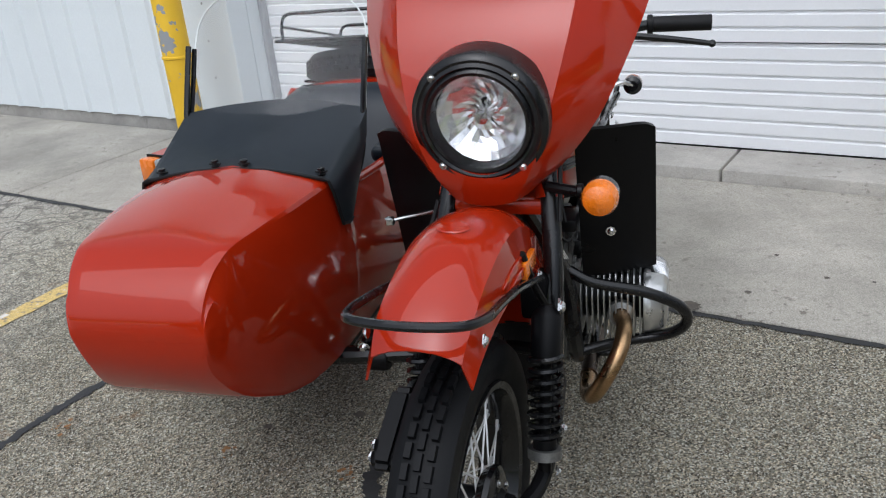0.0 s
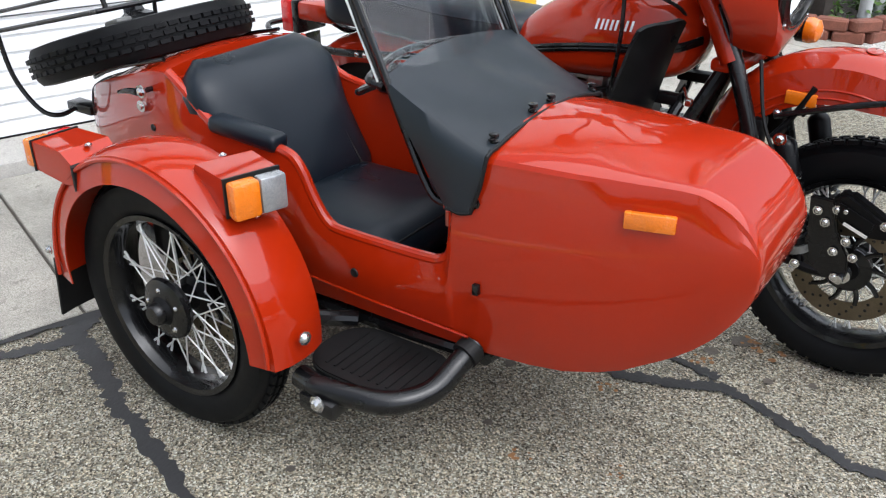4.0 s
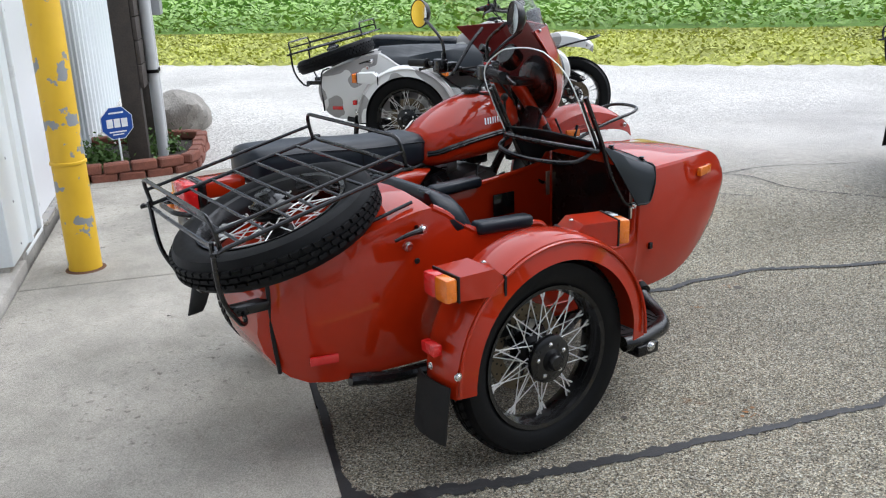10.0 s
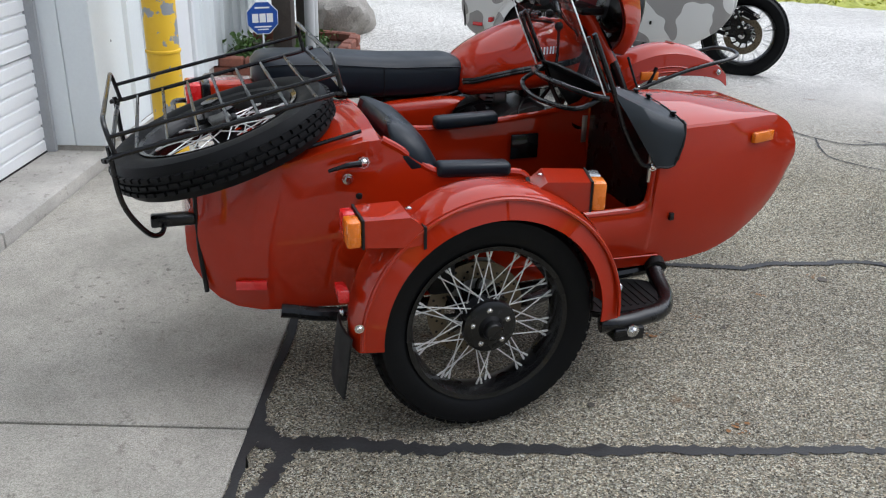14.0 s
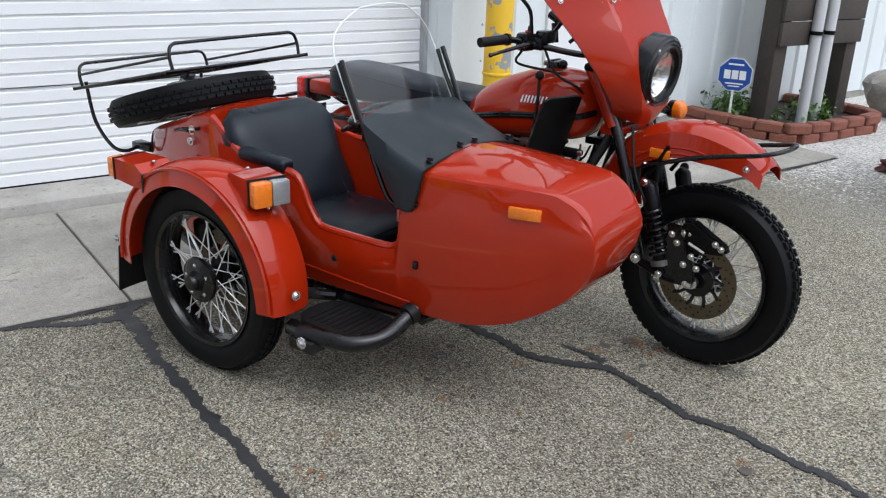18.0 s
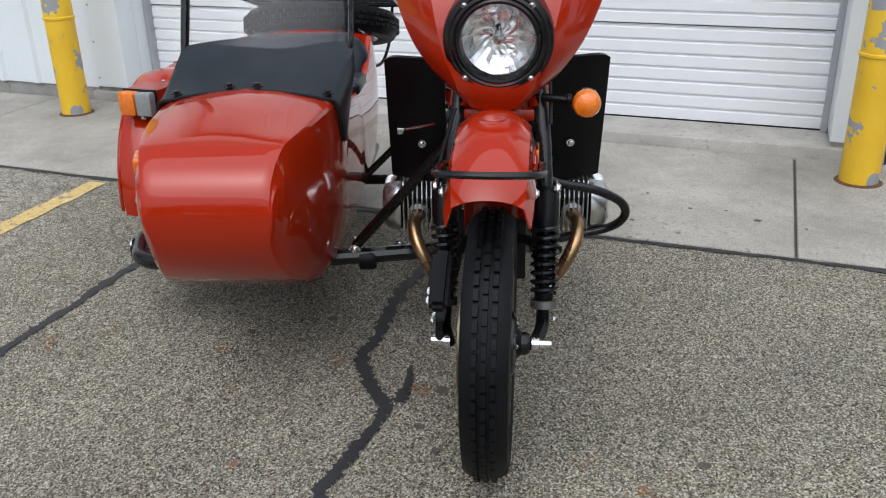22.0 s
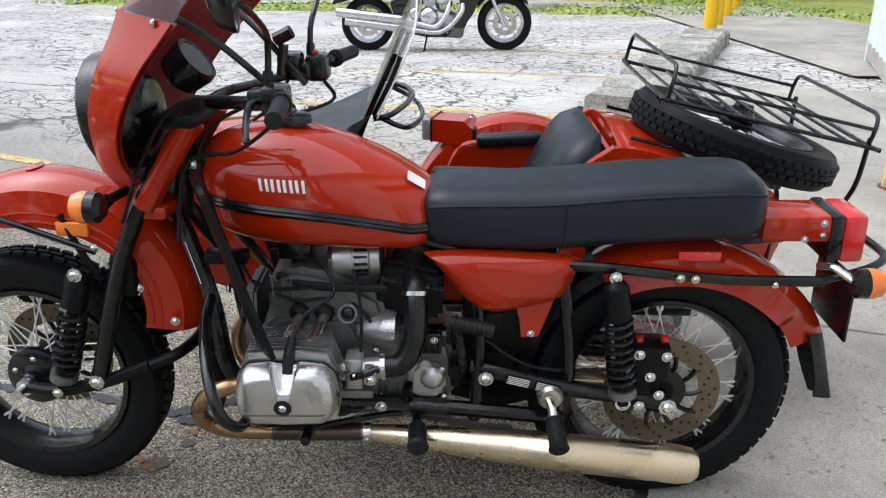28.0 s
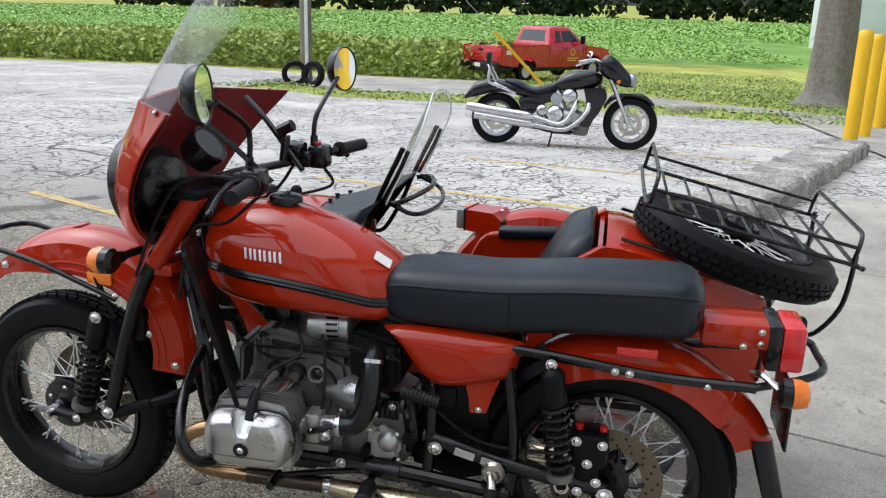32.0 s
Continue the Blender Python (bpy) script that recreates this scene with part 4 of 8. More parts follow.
part("fork_brace", tube([(0.115, 0.34, 0.42), (0.09, 0.40, 0.44), (0, 0.425, 0.445), (-0.09, 0.40, 0.44), (-0.115, 0.34, 0.42)], 0.015, 10), SATIN, bike, m=STEER)
# caliper on the right of the front disc
CAL_BOLTS = ((0.084, 0.507), (0.061, 0.48), (0.003, 0.443), (0.028, 0.408), (-0.021, 0.405), (0.011, 0.338), (0.122, 0.33), (0.038, 0.521), (0.017, 0.523), (-0.077, 0.509), (-0.099, 0.497))
cal = part("front_caliper", join(plate([(0.05, 0.56), (0.02, 0.572), (-0.07, 0.525), (-0.12, 0.498), (-0.112, 0.472), (-0.03, 0.462), (0.03, 0.487), (0.06, 0.52)], 0.045, Matrix(((0, 0, -1, -0.095), (1, 0, 0, 0), (0, 1, 0, 0), (0, 0, 0, 1))), 0.01), plate([(0.04, 0.552), (-0.06, 0.512), (-0.05, 0.478), (0.04, 0.505)], 0.052, Matrix(((0, 0, -1, -0.095), (1, 0, 0, 0), (0, 1, 0, 0), (0, 0, 0, 1))), 0.006)), SATIN, bike, "black four-piston brake caliper", m=STEER)
for yy, zz in CAL_BOLTS:
    bolt("caliper_bolt", STEER @ Vector((-0.142, yy, zz)), (-1, 0, 0), cal, 0.0085)
part("caliper_mark", plate([(0.015, 0.497), (-0.045, 0.475), (-0.042, 0.467), (0.018, 0.489)], 0.0012, Matrix(((0, 0, -1, -0.1468), (1, 0, 0, 0), (0, 1, 0, 0), (0, 0, 0, 1)))), PAPER, cal, "small white bar", m=STEER)
part("caliper_bracket", plate([(0.11, 0.54), (0.05, 0.54), (0.03, 0.46), (-0.01, 0.40), (-0.015, 0.345), (0.03, 0.325), (0.12, 0.345), (0.10, 0.43)], 0.018, Matrix(((0, 0, -1, -0.118), (1, 0, 0, 0), (0, 1, 0, 0), (0, 0, 0, 1))), 0.004), BLACK, cal, m=STEER)
part("brake_hose", tube([(-0.12, 0.14, 0.47), (-0.15, 0.18, 0.58), (-0.15, 0.25, 0.70), (-0.11, 0.30, 0.85)], 0.005, 6), GRIP, cal, m=STEER)

# front fender
def fender_skin(cy, cz, rows, half, crown, skirt, thick=0.004, seg=30, nx=12, nose=None):
    """A mudguard swept about an axis along x; rows (angle, radius, width factor)."""
    rings = []
    for k in range(seg + 1):
        a = rows[0][0] + (rows[-1][0] - rows[0][0]) * k / seg
        r, wf = lerp_table(rows, a) if rows[0][0] < rows[-1][0] else lerp_table([(-q[0], *q[1:]) for q in rows], -a)
        ring = []
        for j in range(nx + 1):
            s = -1 + 2 * j / nx
            drop = crown * abs(s) ** 2.5 + (skirt if abs(s) > 0.99 else 0)
            if nose:        # the lip in front hangs straight down and is shallower
                k_ = step(nose[0], nose[1], a)
                drop *= 0.5 + 0.5 * k_
                ring.append((half * wf * s, cy - (r - drop * k_) * math.cos(radians(a)), cz + (r - drop * k_) * math.sin(radians(a)) - drop * (1 - k_)))
                continue
            ring.append((half * wf * s, cy - (r - drop) * math.cos(radians(a)), cz + (r - drop) * math.sin(radians(a))))
        rings.append(ring)
    return shell(loft(rings, False, False), thick)


FROWS = [(36, 0.408, 0.92), (44, 0.402, 0.98), (54, 0.390, 1.0), (75, 0.364, 1.02), (95, 0.343, 1.0), (112, 0.333, 0.98), (150, 0.318, 0.95), (188, 0.300, 0.92)]
ff = part("front_fender", fender_skin(0.155, 0.535, FROWS, 0.100, 0.055, 0.068, nose=(36, 66)), RED, bike, m=STEER)
for off in (0.088, 0.108):
    for sx in (1, -1):
        pts = []
        for k in range(20):
            a = 62 + (184 - 62) * k / 19
            r, wf = lerp_table(FROWS, a)
            side = 0.833 + 0.167 * (off - 0.055) / 0.068
            pts.append((sx * 0.102 * wf * side, 0.155 - (r - off) * math.cos(radians(a)), 0.535 + (r - off) * math.sin(radians(a))))
        part("fender_bead", tube(pts, 0.0038, 6, 2), RED, ff, m=STEER)
part("fender_flap", shell(loft([[(s * 0.075, 0.445 + 0.01 * k + 0.012 * abs(s), 0.50 - 0.055 * k) for s in (-1, -0.5, 0, 0.5, 1)] for k in range(5)], False, False), 0.005), GRIP, ff, "black rubber mud flap", m=STEER)
part("fender_guard", tube([(0.110, 0.242, 0.714), (0.114, 0.145, 0.750), (0.115, 0.037, 0.786), (0.115, -0.066, 0.811), (0.114, -0.15, 0.828), (0.088, -0.208, 0.843), (0, -0.228, 0.848), (-0.088, -0.208, 0.843), (-0.114, -0.15, 0.828), (-0.115, -0.066, 0.811), (-0.115, 0.037, 0.786), (-0.114, 0.145, 0.750), (-0.110, 0.242, 0.714)], 0.008, 10), BLACK, ff, "bent black tube guard", m=STEER)
for sx in (1, -1):
    for p in ((0.108, 0.238, 0.723), (0.102, -0.125, 0.775), (0.10, 0.41, 0.535), (0.10, 0.33, 0.62)):
        bolt("fender_bolt", STEER @ Vector((p[0] * sx, p[1], p[2])), (sx, 0, 0), ff, 0.008)
    part("fender_reflector", box(0.098 * sx - 0.005, 0.098 * sx + 0.008, 0.15, 0.228, 0.750, 0.784, 0.003), AMBER, ff, "amber side reflector", m=STEER)
em = part("fender_emblem", lathe([(0, 0.004), (0.9, 0.004), (1, 0)], 24, Matrix.Translation((0, 0.065, 0.8875)) @ pose(0, 0, 0, 6, 0, 0) @ Matrix.Diagonal((0.03, 0.02, 0.5, 1))), RED, ff, m=STEER)
for sx in (1, -1):
    part("fender_stay", tube([(0.095 * sx, 0.16, 0.80), (0.105 * sx, 0.2, 0.72), (0.115 * sx, 0.24, 0.66)], 0.008, 8), SATIN, ff, m=STEER)

# fairing with headlight
FAIR_W = [(0.0, 0.108), (0.12, 0.155), (0.35, 0.222), (0.7, 0.283), (1.0, 0.318)]
FAIR_Y = [(0.0, 0.296), (0.15, 0.270), (0.40, 0.274), (0.7, 0.322), (1.0, 0.402)]
rings = []
for k in range(25):
    h = k / 24
    w, = lerp_table(FAIR_W, h)
    yc, = lerp_table(FAIR_Y, h)
    ring = []
    for j in range(25):
        s = -1 + j / 12
        back = 0.012 * s * s + 0.26 * max(0, abs(s) - 0.58) ** 1.15 * (0.7 + 0.9 * h)
        ring.append((w * s - 0.008, yc + back, 0.872 + 0.395 * h + 0.028 * (1 - abs(s)) * (1 if h > 0.9 else 0) * (h - 0.9) * 10 - 0.03 * (1 - h) * (1 - s * s)))
    rings.append(ring)


def holed(bm, r):
    """Leaves room for the lamp."""
    bmesh.ops.delete(bm, geom=[f for f in bm.faces if (f.calc_center_median() - Vector((0, f.calc_center_median().y, 1.026))).length < r], context="FACES")
    return bm


fairing = part("fairing", shell(holed(loft(rings, False, False), 0.104), 0.005), RED, bike, "orange-red handlebar fairing with a dark red inside", m=STEER)
lin = [[Vector((p[0] * 0.975, p[1] + 0.010, p[2])) for p in r] for r in rings]
part("fairing_lining", shell(holed(loft(lin, False, False), 0.104), 0.002), RED_IN, fairing, "dark red inner face", m=STEER)
HL = STEER @ Matrix.Translation((0, 0.277, 1.026)) @ pose(0, 0, 0, 97, 0, 0) @ Matrix.Scale(1.07, 4)     # z out of the lamp, forward
bez = part("headlight_bezel", lathe([(0.085, 0.012), (0.088, 0.022), (0.094, 0.024), (0.099, 0.019), (0.104, 0.022), (0.110, 0.018), (0.115, 0.019), (0.121, 0.012), (0.126, 0.010), (0.1285, -0.004), (0.1285, -0.045), (0.085, -0.045)], 56, close=True), BLACK, fairing, "ribbed black round headlight surround", m=HL)
for a in (48, 132, 228, 312):
    bolt("bezel_screw", HL @ Vector((0.113 * math.cos(radians(a)), 0.113 * math.sin(radians(a)), 0.019)), HL.to_3x3() @ Vector((0, 0, 1)), bez, 0.0055)
part("lamp_bowl", lathe([(0.10, -0.04), (0.09, -0.075), (0.06, -0.10), (0, -0.105)], 28), BLACK, bez, m=HL)
refl = bmesh.new()
vs = []
rg = random.Random(3)
for i in range(7):
    r = 0.012 + 0.072 * i / 6
    vs.append([refl.verts.new((r * math.cos(2 * math.pi * k / 30), r * math.sin(2 * math.pi * k / 30), -0.040 + 0.035 * (i / 6) ** 2 + rg.uniform(-0.0022, 0.0022))) for k in range(30)])
for a, b in zip(vs, vs[1:]):
    for k in range(30):
        refl.faces.new((a[k], a[(k + 1) % 30], b[(k + 1) % 30], b[k]))
part("headlight_reflector", refl, REFLECTOR, bez, "faceted bright reflector", smooth=0, m=HL)
part("headlight_bulb", lathe([(0, 0.0), (0.012, -0.004), (0.016, -0.015), (0.016, -0.05)], 16), CHROME, bez, m=HL)
part("headlight_lens", lathe([(0, 0.026), (0.03, 0.025), (0.06, 0.020), (0.085, 0.010)], 40), see_through("lamp_glass", (1, 1, 1), 0.02, 0.95), bez, "clear glass lens", m=HL)
# windscreen over the fairing
sc = []
for k in range(13):
    h = k / 12
    ring = []
    for j in range(17):
        s = -1 + j / 8
        top = 0.36 * (1 - 0.35 * abs(s) ** 3)
        back = 0.012 * s * s + 0.26 * max(0, abs(s) - 0.58) ** 1.15 * 1.6
        ring.append((0.316 * s * (1 - 0.28 * h * h) - 0.008, 0.395 + back * (1 - 0.25 * h) + 0.20 * h, 1.252 + 0.028 * (1 - abs(s)) + top * h))
    sc.append(ring)
ws = part("windscreen", shell(loft(sc, False, False), 0.003), GLASS, fairing, "tall clear acrylic windscreen", m=STEER)
ws.visible_shadow = False
for s in (-0.92, -0.5, -0.16, 0.16, 0.5, 0.92):
    back = 0.012 * s * s + 0.26 * max(0, abs(s) - 0.58) ** 1.15 * 1.6
    bolt("screen_screw", STEER @ Vector((0.316 * s - 0.008, 0.390 + back, 1.264 + 0.022 * (1 - abs(s)))), STEER.to_3x3() @ Vector((s * 0.8, -1, 0.3)), fairing, 0.006)
for sx in (1, -1):
    part("fairing_stay", tube([(0.16 * sx, 0.52, 1.26), (0.13 * sx, 0.60, 1.20), (0.09 * sx, 0.72, 1.08)], 0.008, 8), BLACK, fairing, m=STEER)
    part("fork_cover", tube([(0.085 * sx, 0.50, 1.03), (0.092 * sx, 0.44, 0.94), (0.105 * sx, 0.375, 0.83)], 0.030, 14), RED, bike, m=STEER)
    if sx < 0:
        continue
    st = part("front_turn_signal", lathe([(0, -0.03), (0.022, -0.03), (0.034, -0.018), (0.035, 0.004)], 24, axis((0.222 * sx, 0.307, 0.866), (0, -1, 0))), BLACK, bike, m=STEER)
    part("signal_lens", lathe([(0.035, 0.004), (0.036, 0.02), (0.03, 0.036), (0.015, 0.045), (0, 0.047)], 24, axis((0.222 * sx, 0.307, 0.866), (0, -1, 0))), AMBER, st, "round amber lens", m=STEER)
    part("signal_stalk", join(rod((0.11 * sx, 0.34, 0.87), (0.175 * sx, 0.322, 0.867), 0.011), lathe([(0.012, 0), (0.016, 0.003), (0.016, 0.012), (0.010, 0.014)], 12, axis((0.172 * sx, 0.322, 0.867), (sx, 0, 0)))), SATIN, st, m=STEER)
part("triple_clamp", box(-0.12, 0.12, 0.42, 0.52, 1.015, 1.045, 0.012), SATIN, bike, m=STEER)
part("lower_clamp", box(-0.12, 0.12, 0.35, 0.43, 0.80, 0.835, 0.012), RED, bike, m=STEER)
part("steering_head", rod((0, 0.455, 1.03), (0, 0.41, 0.78), 0.032, 14), BLACK, bike)
g = part("speedometer", lathe([(0, 0.03), (0.048, 0.03), (0.055, 0.034), (0.058, 0.02), (0.05, -0.03), (0.03, -0.045)], 28, Matrix.Translation((0.0, 0.47, 1.13)) @ pose(0, 0, 0, -50, 0, 0)), BLACK, bike, "black round speedometer", m=STEER)
part("dial", lathe([(0, 0.0315), (0.046, 0.0313), (0.046, 0.0303)], 28, Matrix.Translation((0.0, 0.47, 1.13)) @ pose(0, 0, 0, -50, 0, 0)), mat("dial_face", (0.06, 0.06, 0.06), 0.4), g, m=STEER)

# handlebar
HBP = [(0.395, 0.775, 1.108), (0.27, 0.755, 1.112), (0.20, 0.715, 1.10), (0.12, 0.60, 1.075), (0.06, 0.535, 1.065), (-0.06, 0.535, 1.065), (-0.12, 0.60, 1.075), (-0.20, 0.715, 1.10), (-0.27, 0.755, 1.112), (-0.395, 0.775, 1.108)]
hb = part("handlebar", tube(HBP, 0.0115, 12, 8), BLACK, bike, m=STEER)
for sx in (1, -1):
    part("grip", join(tube([(0.27 * sx, 0.757, 1.112), (0.40 * sx, 0.777, 1.108)], 0.0175, 16, straight=True), lathe([(0.0175, 0), (0.022, 0.002), (0.022, 0.012), (0.015, 0.014)], 16, axis((0.262 * sx, 0.756, 1.112), (sx, 0.15, 0)))), GRIP, hb, m=STEER)
    part("lever", tube([(0.20 * sx, 0.695, 1.10), (0.24 * sx, 0.685, 1.10), (0.32 * sx, 0.70, 1.088), (0.40 * sx, 0.722, 1.072)], (0.009, 0.006), 8), BLACK, hb, m=STEER)
    part("lever_ball", lathe([(0, 0.009), (0.006, 0.006), (0.009, 0), (0.006, -0.006), (0, -0.009)], 10, Matrix.Translation((0.405 * sx, 0.724, 1.071))), BLACK, hb, m=STEER)
    part("switch_pod", box(0.195 * sx - 0.03, 0.195 * sx + 0.035, 0.70, 0.755, 1.07, 1.135, 0.012), BLACK, hb, m=STEER)
    part("lever_bracket", box(0.165 * sx - 0.025, 0.165 * sx + 0.025, 0.66, 0.72, 1.075, 1.12, 0.01), BLACK, hb, m=STEER)
    mi = part("mirror_stalk", tube([(0.19 * sx, 0.71, 1.13), (0.19 * sx, 0.715, 1.20), (0.225 * sx, 0.722, 1.245), (0.345 * sx, 0.72, 1.308)], 0.007, 10), BLACK, hb, m=STEER)
    mm = Matrix.Translation((0.40 * sx, 0.716, 1.330)) @ pose(0, 0, 0, -88, 0, 12 * sx) @ Matrix.Diagonal((1.25, 1.32, 1.3, 1))
    part("mirror_shell", lathe([(0, -0.034), (0.024, -0.03), (0.042, -0.018), (0.050, 0.0), (0.0495, 0.006), (0.0468, 0.006), (0.0465, 0.001)], 30, mm), BLACK, mi, m=STEER)
    part("mirror_glass", lathe([(0.046, 0.003), (0.046, 0.0045), (0, 0.0047)], 30, mm), MIRROR, mi, m=STEER)
    part("stalk_nut", rod((0.19 * sx, 0.71, 1.115), (0.19 * sx, 0.712, 1.16), 0.011, 8), BLACK, mi, m=STEER)
part("kill_switch", box(-0.20, -0.182, 0.705, 0.73, 1.134, 1.144, 0.003), REDLENS, hb, m=STEER)
part("master_cylinder", box(-0.18, -0.11, 0.645, 0.70, 1.10, 1.145, 0.01), BLACK, hb, m=STEER)
part("phone_mount", join(rod((-0.10, 0.66, 1.10), (-0.10, 0.67, 1.17), 0.012), rod((-0.10, 0.65, 1.18), (-0.10, 0.69, 1.20), 0.016)), BLACK, hb, m=STEER)
for n, pts in enumerate(([(0.16, 0.67, 1.09), (0.10, 0.55, 1.02), (0.07, 0.50, 0.92), (0.06, 0.52, 0.80)], [(-0.16, 0.67, 1.09), (-0.17, 0.60, 1.0), (-0.10, 0.52, 0.93), (-0.05, 0.55, 0.8)], [(-0.195, 0.74, 1.07), (-0.19, 0.76, 1.02), (-0.10, 0.64, 0.99), (-0.05, 0.52, 0.95)], [(0.195, 0.74, 1.07), (0.15, 0.62, 0.98), (0.09, 0.48, 0.93), (0.12, 0.45, 0.75)], [(0.12, 0.66, 1.09), (0.14, 0.50, 1.08), (0.13, 0.40, 0.96), (0.135, 0.33, 0.80)])):
    part("cable", tube(pts, 0.0048, 6), GRIP, hb, m=STEER)

# fuel tank
TANK = [  # y, half width, z bottom, z top
    (0.475, 0.030, 0.84, 0.92), (0.495, 0.075, 0.79, 0.955), (0.54, 0.118, 0.755, 0.985), (0.62, 0.150, 0.735, 1.000), (0.72, 0.165, 0.725, 0.998), (0.82, 0.162, 0.720, 0.972), (0.92, 0.150, 0.716, 0.930), (0.99, 0.128, 0.716, 0.888), (1.035, 0.085, 0.738, 0.850), (1.045, 0.03, 0.765, 0.82)]
rings = []
for k in range(33):
    y = 0.475 + 0.57 * k / 32
    w, z0, z1 = lerp_table(TANK, y)
    ring = []
    for j in range(36):
        a = 2 * math.pi * j / 36
        cx, cz = math.cos(a), math.sin(a)
        zm = z0 + (z1 - z0) * 0.40
        ring.append((w * math.copysign(abs(cx) ** 0.8, cx), y, zm + ((z1 - zm) * math.copysign(abs(cz) ** 0.92, cz) if cz > 0 else (zm - z0) * math.copysign(abs(cz) ** 0.55, cz))))
    rings.append(ring)
tank = part("fuel_tank", loft(rings), RED, bike, "glossy orange-red teardrop fuel tank", 60)
for sx in (1, -1):
    pts = []
    for k in range(15):
        y = 0.485 + 0.53 * k / 14
        w, z0, z1 = lerp_table(TANK, y)
        pts.append((sx * w * 1.0, y, z0 + (z1 - z0) * 0.40))
    bars = [tube([(p[0], p[1], p[2] + dz) for p in pts], 0.0085, 6, 3) for dz in (-0.0045, 0.0045)]
    part("tank_stripe", join(*bars), BLACK, tank, "black rubber strip round the tank")
    def on_tank(y, z):
        w, z0, z1 = lerp_table(TANK, y)
        zm = z0 + (z1 - z0) * 0.40
        cz = max(0, (z - zm) / (z1 - zm)) ** (1 / 0.92)
        return Vector((sx * (w * max(0.05, 1 - cz * cz) ** 0.4 + 0.0025), y, z))
    for k in range(8):
        y0 = 0.645 + 0.0275 * (k // 2) + 0.0145 * (k % 2)
        lean = 0.004
        rows = [[on_tank(y0 + 0.0065 * i / 2 - lean * j / 3, 0.8835 - 0.03 * (y0 - 0.645) + 0.027 * j / 3) for i in range(3)] for j in range(4)]
        part("badge_bar", shell(loft(rows, False, False), 0.0015), SILVER, tank, "silver badge mark")
cap = part("filler_cap", lathe([(0, 0.028), (0.03, 0.028), (0.043, 0.024), (0.046, 0.016), (0.046, 0.010), (0.035, 0.008), (0.035, -0.01)], 28, Matrix.Translation((0.0, 0.70, 0.997)) @ pose(0, 0, 0, -3, 0, 0)), BLACK, tank, "black screw filler cap")
part("cap_bar", box(-0.03, 0.03, 0.694, 0.706, 1.022, 1.03, 0.003), BLACK, cap)
part("warning_sticker", plate(rr(0, 0, 0.032, 0.050, 0.003), 0.0012, Matrix.Translation((0.068, 0.990, 0.8835)) @ pose(0, 0, 0, -38, 24, 0)), PAPER, tank, "small white paper sticker")
part("choke_knob", lathe([(0, 0.018), (0.013, 0.012), (0.018, 0), (0.013, -0.012), (0, -0.018)], 14, Matrix.Translation((-0.05, 0.64, 1.02))), GRIP, tank)

rl = part("reverse_lever", tube([(-0.150, 0.70, 0.70), (-0.185, 0.672, 0.78), (-0.188, 0.660, 0.88), (-0.186, 0.660, 0.985)], 0.006, 8), BLACK, bike, "tall black hand lever with a ball knob")
part("lever_knob", lathe([(0, 0.017), (0.009, 0.0145), (0.0155, 0.007), (0.017, 0), (0.0155, -0.007), (0.008, -0.016)], 18, Matrix.Translation((-0.186, 0.660, 0.992))), GRIP, rl)

# bench seat
SEAT = [(0.995, 0.085, 0.745, 0.845), (1.03, 0.115, 0.735, 0.868), (1.10, 0.128, 0.728, 0.872), (1.3, 0.135, 0.726, 0.878), (1.5, 0.137, 0.742, 0.895), (1.68, 0.137, 0.750, 0.903), (1.755, 0.130, 0.752, 0.902), (1.79, 0.110, 0.765, 0.890), (1.80, 0.08, 0.78, 0.875)]
rings = []
for k in range(35):
    y = 0.995 + 0.805 * k / 34
    w, z0, z1 = lerp_table(SEAT, y)
    ring = []
    for j in range(28):
        a = 2 * math.pi * (j + 0.5) / 28
        cx, cz = math.cos(a), math.sin(a)
        ring.append((0.01 + w * math.copysign(abs(cx) ** (0.55 if cz > 0 else 0.4), cx), y, (z0 + z1) / 2 + (z1 - z0) / 2 * math.copysign(abs(cz) ** (0.62 if cz > 0 else 0.5), cz)))
    rings.append(ring)
seat = part("seat", loft(rings), VINYL, bike, "long black vinyl bench seat with piped seams", 60)
for sx in (1, -1):
    part("piping", tube([(0.01 + sx * (lerp_table(SEAT, y)[0] * 0.995 + 0.0005), y, lerp_table(SEAT, y)[2] - 0.030) for y in [1.02 + 0.76 * k / 12 for k in range(13)]], 0.0035, 6, 3), VINYL, seat)
    part("seam", tube([(0.01 + sx * (lerp_table(SEAT, 1.33)[0] + 0.0005), 1.33, z) for z in (0.745, 0.79, 0.845)], 0.0018, 5, 2), GRIP, seat)

